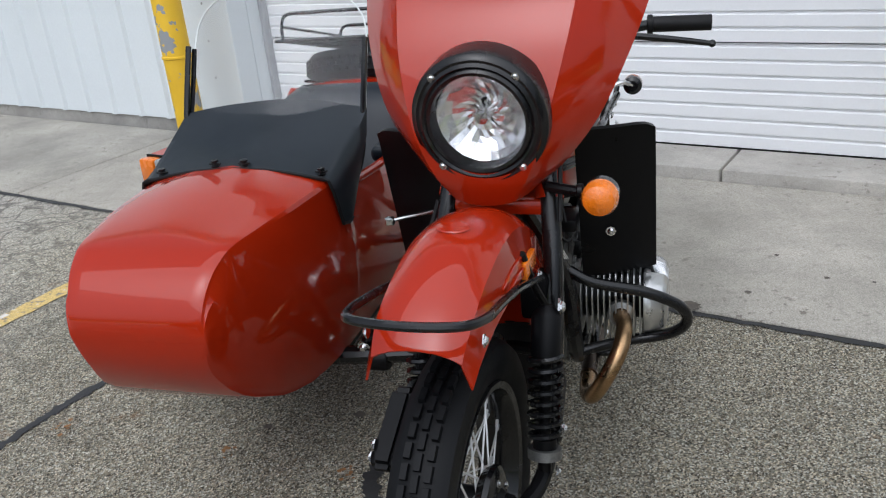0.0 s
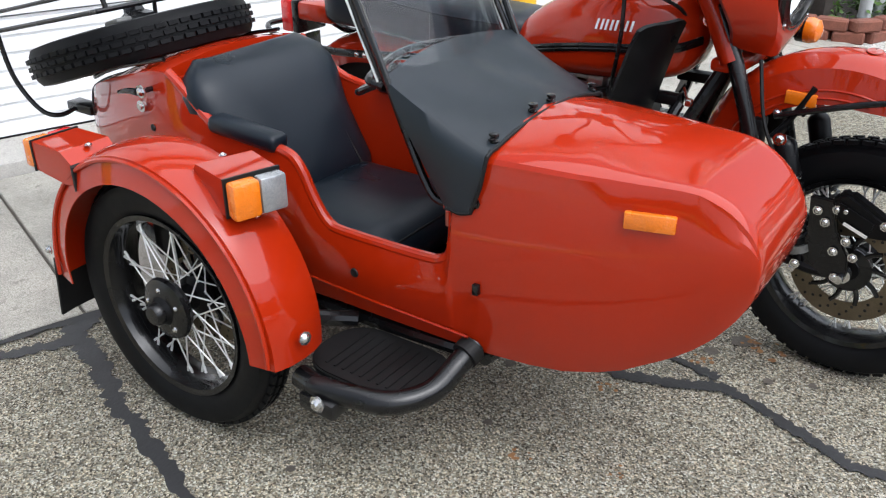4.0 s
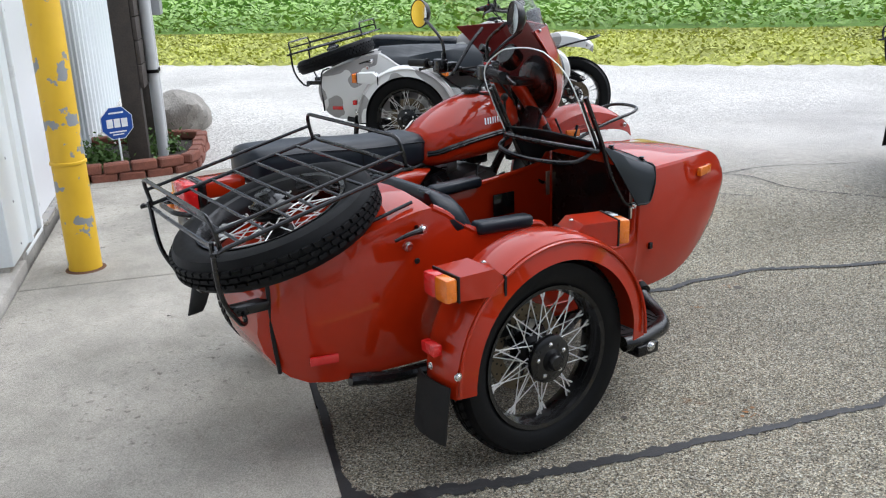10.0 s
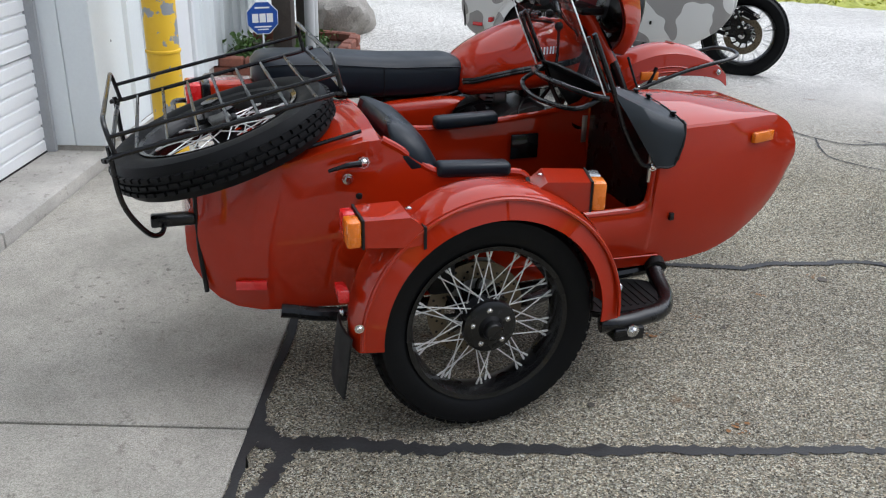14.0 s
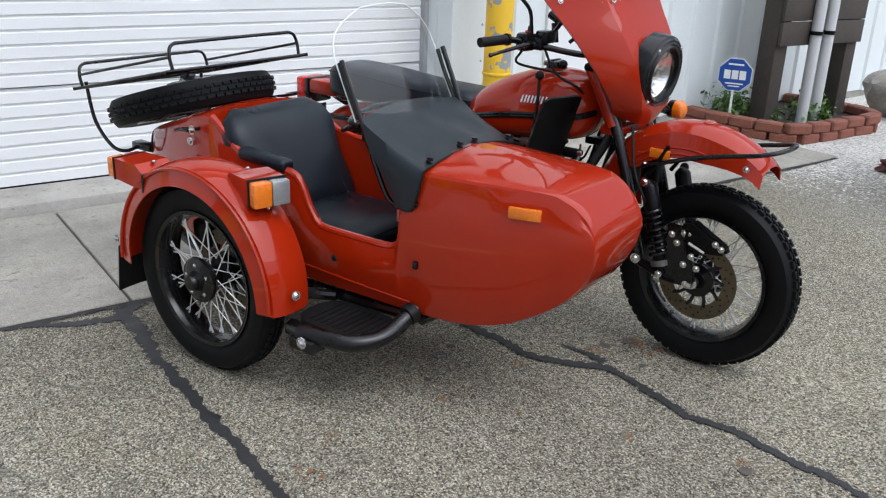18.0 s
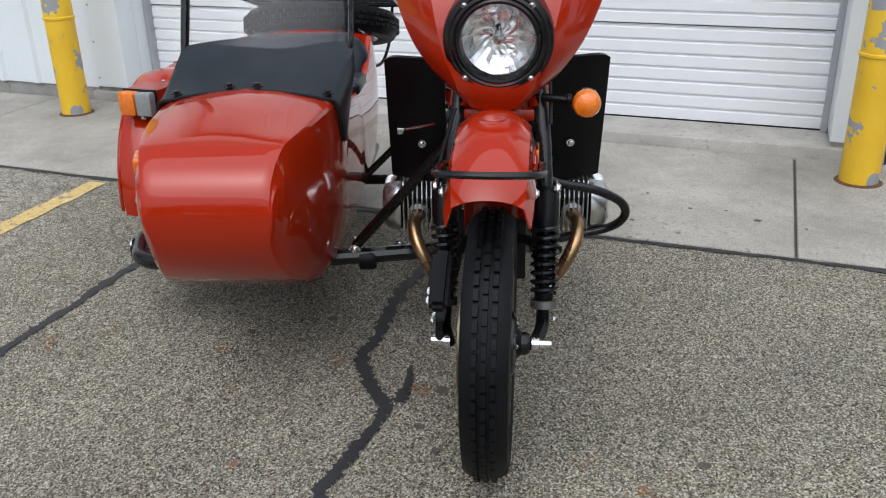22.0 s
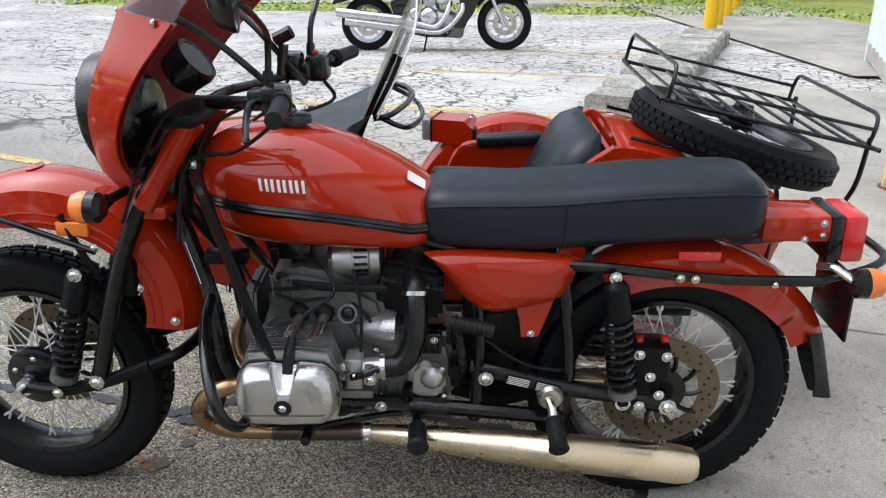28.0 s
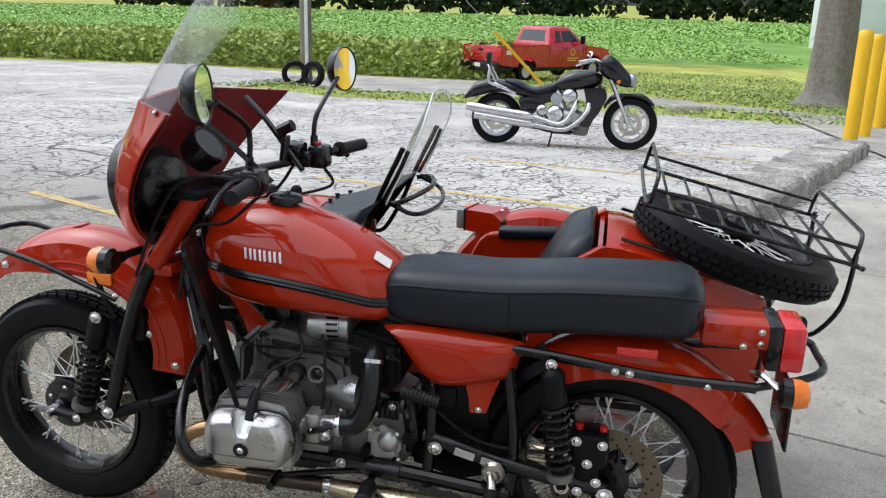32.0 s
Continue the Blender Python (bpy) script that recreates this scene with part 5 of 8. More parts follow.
# side panels, rear fender, tail
YZ = lambda x, s_=1: Matrix(((0, 0, s_, x), (1, 0, 0, 0), (0, 1, 0, 0), (0, 0, 0, 1)))
for sx in (1, -1):
    out = smooth_line([(1.005, 0.722, 0), (1.12, 0.73, 0), (1.365, 0.712, 0), (1.362, 0.665, 0), (1.34, 0.612, 0), (1.25, 0.583, 0), (1.165, 0.570, 0), (1.11, 0.598, 0), (1.05, 0.675, 0)], 3)
    cy, cz = 1.185, 0.662
    rings = []
    for k in range(9):
        q = 1 - 0.96 * (k / 8) ** 1.6
        rings.append([(sx * (0.112 + 0.044 * (1 - q ** 4) ** 0.6), cy + (p.x - cy) * q, cz + (p.y - cz) * q) for p in out])
    sp = part("side_panel", loft(rings, True, True), RED, bike, "orange-red side cover", 40)
    part("panel_tab", plate([(1.222, 0.600), (1.316, 0.606), (1.300, 0.560), (1.282, 0.506), (1.240, 0.504), (1.236, 0.545)], 0.006, YZ(sx * 0.118, sx), 0.002), RED, sp)
    bolt("panel_bolt", (sx * 0.126, 1.263, 0.516), (sx, 0, 0), sp, 0.006)
rf = part("rear_fender", fender_skin(1.60, TR, [(62, 0.388, 1.0), (90, 0.392, 1.0), (130, 0.41, 1.0), (142, 0.418, 1.0), (149, 0.424, 0.64), (161, 0.433, 0.52)], 0.095, 0.05, 0.045, seg=44), RED, bike, "orange-red rear mudguard", m=Matrix.Translation((0.015, 0, 0)))
part("mud_flap", shell(loft([[(0.015 + s * hw, 2.012 + 0.011 * k - 0.055 * s * s, 0.475 - 0.04 * k + 0.012 * s * s) for s in (-1, -0.7, -0.35, 0, 0.35, 0.7, 1)] for k, hw in enumerate((0.056, 0.060, 0.060, 0.056, 0.046, 0.020))], False, False), 0.006), GRIP, rf, "black rubber mud flap")
tl = part("tail_housing", box(-0.055, 0.085, 1.80, 1.98, 0.735, 0.80, 0.012), RED, bike, "orange-red tail lamp housing")
part("tail_lamp_base", box(-0.06, 0.09, 1.955, 1.99, 0.685, 0.805, 0.01), BLACK, tl)
part("tail_lamp_lens", box(-0.058, 0.088, 1.988, 2.045, 0.685, 0.803, 0.012), REDLENS, tl, "red tail lamp lens")
part("plate_holder", box(-0.09, 0.12, 2.018, 2.026, 0.49, 0.66, 0.004), BLACK, tl)
for p in ((0.087, 1.90, 0.745), (0.087, 1.94, 0.755), (0.087, 1.94, 0.785)):
    bolt("housing_bolt", p, (1, 0, 0), tl, 0.006)
for sx in (1, -1):
    rail = part("frame_rail", tube([(0.105 * sx + 0.015, 1.25, 0.70), (0.12 * sx + 0.015, 1.45, 0.69), (0.122 * sx + 0.015, 1.70, 0.665), (0.14 * sx + 0.015, 1.93, 0.668)], 0.013, 10), BLACK, bike)
    for p in ((1.446, 0.686), (1.60, 0.674), (1.635, 0.672), (1.82, 0.66)):
        bolt("rail_bolt", ((0.165 if p[0] < 1.5 else 0.14) * sx + 0.015, p[0], p[1]), (sx, 0, 0), rail, 0.010 if p[0] < 1.5 else 0.007)
    shock("rear_shock", (0.155 * sx + 0.015, 1.448, 0.680), (0.15 * sx + 0.015, 1.49, 0.345), bike)
    if sx < 0:
        continue
    sg = part("rear_turn_signal", lathe([(0, -0.02), (0.02, -0.02), (0.034, -0.01), (0.035, 0.012)], 22, axis((0.195 * sx + 0.015, 1.985, 0.688), (0, 1, 0))), BLACK, bike)
    part("signal_lens", lathe([(0.035, 0.012), (0.035, 0.028), (0.03, 0.045), (0.015, 0.052), (0, 0.053)], 22, axis((0.195 * sx + 0.015, 1.985, 0.688), (0, 1, 0))), AMBER, sg, "round amber lens")
    part("signal_stalk", tube([(0.12 * sx + 0.015, 1.92, 0.70), (0.16 * sx + 0.015, 1.94, 0.71), (0.195 * sx + 0.015, 1.975, 0.69)], 0.009, 8), CHROME, sg)
part("rear_rack_loop", tube([(0.15, 1.93, 0.668), (0.15, 2.03, 0.70), (0.10, 2.085, 0.71), (0.0, 2.09, 0.71), (-0.08, 2.085, 0.71), (-0.125, 2.03, 0.70), (-0.125, 1.93, 0.668)], 0.010, 10), BLACK, bike)
part("fender_reflector", box(0.108, 0.118, 1.60, 1.70, 0.70, 0.725, 0.003), REDLENS, rf)

# rear brake and final drive
rc = part("rear_caliper", join(box(0.075, 0.165, 1.50, 1.60, 0.40, 0.50, 0.018), box(0.08, 0.15, 1.52, 1.58, 0.33, 0.42, 0.012)), SATIN, bike)
for yy, zz in ((1.52, 0.48), (1.585, 0.475), (1.55, 0.42), (1.50, 0.43), (1.575, 0.37), (1.53, 0.34)):
    bolt("caliper_bolt", (0.166, yy, zz), (1, 0, 0), rc, 0.009)
part("bleed_cap", rod((0.13, 1.525, 0.50), (0.13, 1.525, 0.512), 0.01, 10), REDLENS, rc)
part("bleed_cap", rod((0.13, 1.585, 0.50), (0.13, 1.585, 0.512), 0.01, 10), REDLENS, rc)
part("final_drive", lathe([(0.03, -0.16), (0.09, -0.14), (0.115, -0.10), (0.115, -0.06), (0.07, -0.05)], 28, Matrix.Translation((0.02, 1.60, TR)) @ SIDEWAYS), CAST, bike)
for sx in (1, -1):
    sa = part("swing_arm", tube([(0.10 * sx + 0.015, 1.12, 0.425), (0.115 * sx + 0.012, 1.20, 0.409), (0.120 * sx + 0.012, 1.336, 0.375), (0.125 * sx + 0.015, 1.60, 0.337)], 0.021, 12), BLACK, bike)
    for ya in (1.205, 1.275) if sx > 0 else ():
        lb = part("warning_label", box(0.1525, 0.1545, 0, 0.062, -0.014, 0.014), SATIN, sa, "dark label with pale lines", m=Matrix.Translation((0, ya, 0.4075 - (ya - 1.205) * 0.25)) @ pose(0, 0, 0, -14, 0, 0))
        for k in range(5):
            part("label_line", box(0.1546, 0.1549, 0.004, 0.058, -0.0105 + 0.0045 * k, -0.0085 + 0.0045 * k), PAPER, lb, m=Matrix.Translation((0, ya, 0.4075 - (ya - 1.205) * 0.25)) @ pose(0, 0, 0, -14, 0, 0))
    bolt("arm_bolt", (0.15 * sx + 0.015, 1.49, 0.345), (sx, 0, 0), sa, 0.013)
    bolt("arm_bolt", (0.15 * sx + 0.015, 1.60, 0.335), (sx, 0, 0), sa, 0.015)

# dark parts between gearbox and rear wheel
part("battery_box", join(box(-0.085, 0.095, 1.10, 1.29, 0.44, 0.69, 0.015), box(0.09, 0.105, 1.12, 1.20, 0.50, 0.56, 0.006)), SATIN, bike, "black battery box")
part("inner_mudguard", fender_skin(1.60, TR, [(4, 0.375, 0.9), (30, 0.378, 1.0), (66, 0.380, 1.0)], 0.075, 0.02, 0.02), SATIN, bike, "black inner mudguard", m=Matrix.Translation((0.015, 0, 0)))
part("drive_shaft", rod((-0.115, 1.08, 0.37), (-0.115, 1.52, 0.345), 0.024, 14), BLACK, bike)
# frame tubes
FR = [
    [(0.035, 0.42, 0.80), (0.105, 0.50, 0.60), (0.12, 0.53, 0.42), (0.12, 0.62, 0.318), (0.125, 0.78, 0.332), (0.128, 0.98, 0.324), (0.125, 1.30, 0.291), (0.12, 1.35, 0.288)],
    [(0.115, 1.35, 0.285), (0.115, 1.36, 0.45), (0.11, 1.33, 0.69)],
    [(0.05, 0.50, 0.93), (0.05, 0.80, 0.80), (0.09, 1.1, 0.72), (0.11, 1.33, 0.70)],
    [(0.11, 1.12, 0.69), (0.115, 1.14, 0.5), (0.12, 1.13, 0.28)],
]
for pts in FR:
    for sx in (1, -1):
        part("frame_tube", tube([(x * sx + 0.008, y, z) for x, y, z in pts], 0.020 if pts is FR[0] else 0.016, 10), BLACK, bike)
for sx in (1, -1):
    part("tube_sleeve", rod((0.135 * sx + 0.008, 0.97, 0.325), (0.135 * sx + 0.008, 1.06, 0.316), 0.0255, 14), BLACK, bike)
    bolt("tube_bolt", (0.158 * sx, 0.90, 0.330), (sx, 0, 0), bike, 0.010)
    bolt("pivot_bolt", (0.150 * sx, 1.156, 0.404), (sx, 0, 0), bike, 0.013)
for k in range(4):
    part("label_line", rod((0.080 + 0.0035 * k, 0.440 + 0.0015 * k, 0.735), (0.116 + 0.0035 * k, 0.478 + 0.0015 * k, 0.645), 0.0011, 6), PAPER, bike, "thin pale line of a frame label")
# added block: darkens the gap between swing arm and muffler
part("swing_arm_bracket", plate([(1.06, 0.29), (1.07, 0.45), (1.28, 0.45), (1.37, 0.38), (1.33, 0.29), (1.20, 0.25)], 0.09, YZ(-0.05), 0.012), SATIN, bike, "added black block standing for dark parts and shade ahead of the rear wheel")
part("cross_tube", rod((-0.13, 1.36, 0.30), (0.13, 1.36, 0.30), 0.016), BLACK, bike)
bolt("tank_bolt", (0.065, 0.472, 0.918), (1, -0.3, 0), tank, 0.012)
bolt("tank_bolt", (-0.055, 0.472, 0.918), (-1, -0.3, 0), tank, 0.012)

# engine
CASE = [(0.60, 0.32), (0.598, 0.50), (0.632, 0.55), (0.638, 0.655), (0.70, 0.682), (0.80, 0.66), (0.86, 0.625), (0.905, 0.60), (0.925, 0.50), (0.90, 0.32), (0.82, 0.265), (0.67, 0.265)]
eng = part("engine_block", join(plate(CASE, 0.22, YZ(-0.105), 0.016), plate([(0.62, 0.38), (0.62, 0.53), (0.66, 0.565), (0.83, 0.56), (0.86, 0.50), (0.85, 0.37)], 0.265, YZ(-0.13), 0.012)), CAST_D, bike, "grey cast aluminium flat-twin engine")
part("front_cover", join(plate([(-0.09, 0.33), (0.10, 0.33), (0.105, 0.52), (0.085, 0.61), (-0.075, 0.61), (-0.095, 0.52)], 0.03, Matrix(((1, 0, 0, 0), (0, 0, -1, 0.60), (0, 1, 0, 0), (0, 0, 0, 1))), 0.008), lathe([(0, 0.05), (0.06, 0.048), (0.085, 0.035), (0.09, 0.02)], 30, axis((0.005, 0.60, 0.44), (0, -1, 0)))), CAST_D, eng)
part("clutch_bell", lathe([(0.012, -0.035), (0.022, -0.03), (0.048, 0.05), (0.05, 0.08)], 28, axis((0.10, 0.865, 0.515), (0.12, 1, 0.05))), CAST, eng)
gb = part("gearbox", plate([(0.90, 0.30), (0.90, 0.51), (0.98, 0.53), (1.07, 0.48), (1.09, 0.36), (1.05, 0.31)], 0.21, YZ(-0.10), 0.014), CAST_D, eng, "grey cast gearbox")
gc = part("gearbox_cover", join(plate([(0.962, 0.36), (0.970, 0.425), (0.99, 0.442), (1.03, 0.438), (1.055, 0.41), (1.06, 0.36), (1.045, 0.338), (0.985, 0.338)], 0.04, YZ(0.10), 0.014), lathe([(0, 0.018), (0.014, 0.016), (0.026, 0.008), (0.03, 0)], 20, axis((0.139, 1.025, 0.40), (1, 0, 0)))), CAST, gb, "rounded grey cast cover")
part("drain_plug", join(rod((0.125, 0.968, 0.372), (0.160, 0.963, 0.368), 0.014, 12), rod((0.155, 0.963, 0.366), (0.172, 0.962, 0.352), 0.005, 8)), SATIN, gc)
for yy, zz in ((0.975, 0.43), (1.05, 0.425), (1.055, 0.35), (0.99, 0.34)):
    bolt("cover_screw", (0.141, yy, zz), (1, 0, 0), gc, 0.005)
part("gear_fork", join(rod((0.118, 1.082, 0.46), (0.118, 1.082, 0.37), 0.012, 10), rod((0.09, 1.082, 0.417), (0.145, 1.082, 0.417), 0.019, 14)), SATIN, gb)
for zz in (0.33, 0.36, 0.39, 0.42, 0.45):
    part("case_rib", box(-0.12, 0.125, 0.605, 0.617, zz, zz + 0.008, 0.002, 1), CAST_D, eng)
for yy in (0.645, 0.668, 0.69):
    part("case_rib", box(0.108, 0.119, yy, yy + 0.006, 0.585, 0.655, 0.002, 1), CAST_D, eng)
alt = part("alternator", lathe([(0, -0.06), (0.034, -0.058), (0.045, -0.045), (0.047, 0.0), (0.044, 0.004), (0.044, 0.04), (0.047, 0.044), (0.047, 0.066), (0.038, 0.072), (0, 0.074)], 30, axis((0.052, 0.835, 0.682), (0, 1, 0.05))), CAST, eng, "silver alternator with dark cooling slots")
for k in range(16):
    a = 22.5 * k
    part("alternator_slot", box(-0.0035, 0.0035, 0.0435, 0.0452, 0.006, 0.038), BLACK, alt, m=axis((0.052, 0.835, 0.682), (0, 1, 0.05)) @ pose(0, 0, 0, 0, 0, a))
bx = part("air_box", plate([(0.912, 0.60), (0.912, 0.695), (0.93, 0.705), (1.05, 0.672), (1.052, 0.55), (0.93, 0.56)], 0.235, YZ(-0.11), 0.012), SATIN, eng, "black air filter box")
part("air_box_lid", plate([(0.908, 0.655), (0.908, 0.667), (1.054, 0.637), (1.054, 0.625)], 0.243, YZ(-0.114), 0.003), BLACK, bx)
st_ = part("starter_motor", join(rod((0.075, 0.96, 0.478), (0.075, 1.06, 0.478), 0.036, 20), box(0.075, 0.112, 0.985, 1.05, 0.45, 0.508, 0.006)), BLACK, eng)
for k in range(4):
    part("starter_rib", box(0.111, 0.115, 0.992 + 0.015 * k, 0.998 + 0.015 * k, 0.455, 0.503), SATIN, st_)
part("cover_port", lathe([(0, 0.004), (0.030, 0.004), (0.036, 0.010), (0.042, 0.008), (0.044, 0)], 24, axis((0.055, 0.572, 0.545), (0, -1, 0))), BLACK, eng, "round black front port")
part("coil_pack", box(-0.06, 0.09, 0.66, 0.74, 0.69, 0.735, 0.008), BLACK, eng)
part("crossover_hose", tube([(0.10, 0.66, 0.655), (0.115, 0.74, 0.637), (0.118, 0.83, 0.632), (0.115, 0.92, 0.63)], 0.0105, 10), GRIP, eng)
FIN = [(-0.105, -0.085), (-0.112, -0.03), (-0.112, 0.04), (-0.092, 0.088), (-0.03, 0.096), (0.03, 0.096), (0.092, 0.088), (0.112, 0.04), (0.112, -0.03), (0.105, -0.085), (0.05, -0.095), (-0.05, -0.095)]
for sx in (1, -1):
    # black core paints in the shade of the deep fin gaps
    cyl = part("cylinder", lathe([(0.062, 0.11), (0.064, 0.30)], 24, Matrix.Translation((0, 0.705, 0.455)) @ pose(0, 0, 0, 0, 90 * sx, 0)), SATIN, eng, "cylinder barrel, blackened for the shade between the fins")
    for k in range(11):
        x = sx * (0.136 + 0.0142 * k)
        g_ = 0.86 + 0.14 * min(1, k / 5) - 0.03 * (k > 9)
        part("cooling_fin", plate([(0.705 + a * g_, 0.458 + b * g_) for a, b in FIN], 0.0034, YZ(x, sx)), CAST, cyl, smooth=0)
    # faceted cover with a notch for the plug lead
    def cov(dx, k, notch):
        o = [(-0.118, 0.0), (-0.108, 0.048), (-0.085, 0.068), (-0.034, 0.074), (-0.026, 0.074 - notch * 0.6), (-0.015, 0.074 - notch), (0.015, 0.074 - notch), (0.026, 0.074 - notch * 0.6), (0.034, 0.074), (0.085, 0.068), (0.108, 0.048), (0.118, 0.0), (0.112, -0.045), (0.09, -0.066), (0.0, -0.07), (-0.09, -0.066), (-0.112, -0.045)]
        return [(sx * dx, 0.703 + a * k, 0.456 + b * k) for a, b in o]
    cvm = loft([cov(0.288, 1.0, 0.004), cov(0.302, 1.0, 0.006), cov(0.306, 0.985, 0.02), cov(0.330, 0.93, 0.042), cov(0.340, 0.85, 0.05), cov(0.346, 0.70, 0.054)])
    bmesh.ops.bevel(cvm, geom=[e for e in cvm.edges if len(e.link_faces) == 2 and e.calc_face_angle(0) > 0.3], offset=0.0025, segments=2, affect="EDGES")
    vc = part("valve_cover", cvm, POLISH, cyl, "polished aluminium valve cover with a notch", 50)
    part("cover_gap", plate([(b, c) for a, b, c in cov(0.3, 1.006, 0.004)], 0.002, YZ(sx * 0.286, sx)), SATIN, vc)
    for sy in (-1, 1):
        part("cover_ridge", tube([(sx * 0.3075, 0.703 + sy * 0.112, 0.44), (sx * 0.3085, 0.703 + sy * 0.102, 0.492), (sx * 0.3085, 0.703 + sy * 0.080, 0.518), (sx * 0.310, 0.703 + sy * 0.040, 0.522)], 0.003, 6), POLISH, vc)
        part("cover_ridge", tube([(sx * 0.330, 0.703 + sy * 0.098, 0.474), (sx * 0.334, 0.703 + sy * 0.050, 0.476), (sx * 0.337, 0.703 + sy * 0.030, 0.470)], 0.0026, 6), POLISH, vc)
    part("cover_step", plate([(0.703 + a, 0.456 + b) for a, b in ((-0.09, -0.03), (0.09, -0.03), (0.085, -0.034), (-0.085, -0.034))], 0.004, YZ(sx * 0.343, sx)), CAST_D, vc)
    part("nut_well", lathe([(0, 0.0005), (0.015, 0.001), (0.017, 0.0025), (0.02, 0.0015)], 20, axis((sx * 0.346, 0.70, 0.443), (sx, 0, 0))), BLACK, vc)
    bolt("cover_nut", (sx * 0.347, 0.70, 0.443), (sx, 0, 0), vc, 0.0095)
    part("spark_plug_cap", join(tube([(sx * 0.30, 0.708, 0.505), (sx * 0.285, 0.71, 0.545), (sx * 0.262, 0.716, 0.575)], (0.015, 0.010), 12), tube([(sx * 0.266, 0.716, 0.57), (sx * 0.235, 0.74, 0.615), (sx * 0.18, 0.80, 0.645), (sx * 0.14, 0.78, 0.69), (sx * 0.08, 0.72, 0.705)], 0.0048, 6)), GRIP, cyl)
    for yy in (0.712, 0.771):
        part("pushrod_tube", rod((sx * 0.13, yy, 0.565), (sx * 0.24, yy - 0.03, 0.53), 0.0135, 14), STEEL, cyl)
        part("pushrod_seal", lathe([(0.014, 0), (0.023, 0.004), (0.025, 0.02), (0.017, 0.03), (0.014, 0.03)], 16, axis((sx * 0.108, yy, 0.572), (sx, -0.25, -0.32))), GRIP, cyl)
    bs = part("oil_filler", lathe([(0, 0.004), (0.016, 0.004), (0.018, 0.014), (0.024, 0.014), (0.026, -0.02)], 20, axis((sx * 0.118, 0.825, 0.565), (sx, 0, 0.35))), CAST_D, cyl)
    part("oil_plug", lathe([(0, 0.007), (0.012, 0.0065), (0.0155, 0.004)], 16, axis((sx * 0.118, 0.825, 0.565), (sx, 0, 0.35))), BLACK, bs)
    cb = part("throttle_body", join(rod((sx * 0.20, 0.80, 0.452), (sx * 0.20, 0.92, 0.466), 0.026, 18), box(sx * 0.20 - 0.03, sx * 0.20 + 0.03, 0.825, 0.865, 0.42, 0.50, 0.006), box(sx * 0.205 - 0.02, sx * 0.205 + 0.034, 0.87, 0.895, 0.44, 0.482, 0.004)), CAST, cyl)
    part("fuel_injector", tube([(sx * 0.232, 0.84, 0.455), (sx * 0.24, 0.87, 0.468), (sx * 0.235, 0.905, 0.48)], 0.009, 10), BLACK, cb)
    part("fuel_rail", rod((sx * 0.238, 0.845, 0.462), (sx * 0.24, 0.90, 0.472), 0.0055, 10), CHROME, cb)
    part("sensor_box", box(sx * 0.20 - 0.02, sx * 0.20 + 0.032, 0.81, 0.89, 0.398, 0.418, 0.004), CAST_D, cb)
    bolt("body_screw", (sx * 0.24, 0.885, 0.452), (sx, 0, 0), cb, 0.010)
    for yy in (0.805, 0.908):
        part("hose_clamp", lathe([(0.027, 0), (0.032, 0), (0.032, 0.011), (0.027, 0.011)], 18, axis((sx * 0.20, yy, 0.453 + 0.12 * (yy - 0.8)), (0, 1, 0.1)), close=True), CHROME, cb)
    part("intake_hose", tube([(sx * 0.20, 0.91, 0.465), (sx * 0.198, 0.955, 0.475), (sx * 0.19, 0.982, 0.52), (sx * 0.175, 0.99, 0.585), (sx * 0.15, 0.985, 0.635), (sx * 0.10, 0.98, 0.66)], 0.0275, 16), BLACK, cyl, "curved black rubber intake hose")
    part("hose_clamp", lathe([(0.028, 0), (0.033, 0), (0.033, 0.010), (0.028, 0.010)], 18, axis((sx * 0.152, 0.986, 0.628), (sx * -0.45, 0, 1)), close=True), CHROME, cyl)
    # exhaust
    ex = part("header_pipe", tube([(sx * 0.235, 0.61, 0.44), (sx * 0.245, 0.55, 0.435), (sx * 0.235, 0.495, 0.40), (sx * 0.205, 0.468, 0.345), (sx * 0.175, 0.480, 0.290), (sx * 0.155, 0.535, 0.258), (sx * 0.150, 0.62, 0.252), (sx * 0.155, 0.86, 0.256)], 0.0195, 14), BRONZE, bike, "heat-tinted bronze header pipe")
    part("header_nut", lathe([(0.02, 0), (0.034, 0.002), (0.034, 0.02), (0.02, 0.024)], 18, axis((sx * 0.235, 0.625, 0.442), (0, -1, 0)), close=True), CAST, ex)
    part("pipe_clamp", lathe([(0.0195, 0), (0.025, 0), (0.025, 0.018), (0.0195, 0.018)], 16, axis((sx * 0.155, 0.855, 0.256), (0, 1, 0)), close=True), CHROME, ex)
    part("pipe_sleeve", rod((sx * 0.150, 0.63, 0.252), (sx * 0.155, 0.85, 0.256), 0.0225, 14), mat("burnt_brown_steel", (0.10, 0.075, 0.06), 0.35, 1.0, 0.35, 9, 200, 0.05), ex, "burnt dark brown pipe section")
    bolt("clamp_bolt", (sx * 0.180, 0.864, 0.25), (sx, 0, -0.3), ex, 0.007)
part("muffler", lathe([(0.02, 0), (0.026, 0.06), (0.034, 0.18), (0.043, 0.35), (0.046, 0.44), (0.048, 0.445), (0.048, 0.47), (0.046, 0.475), (0.047, 0.75), (0.042, 0.785), (0.028, 0.80), (0.026, 0.74)], 32, axis((0.155, 0.87, 0.256), (0.104, 1, -0.048))), MUFFLER, bike, "long straw-tinted steel muffler")
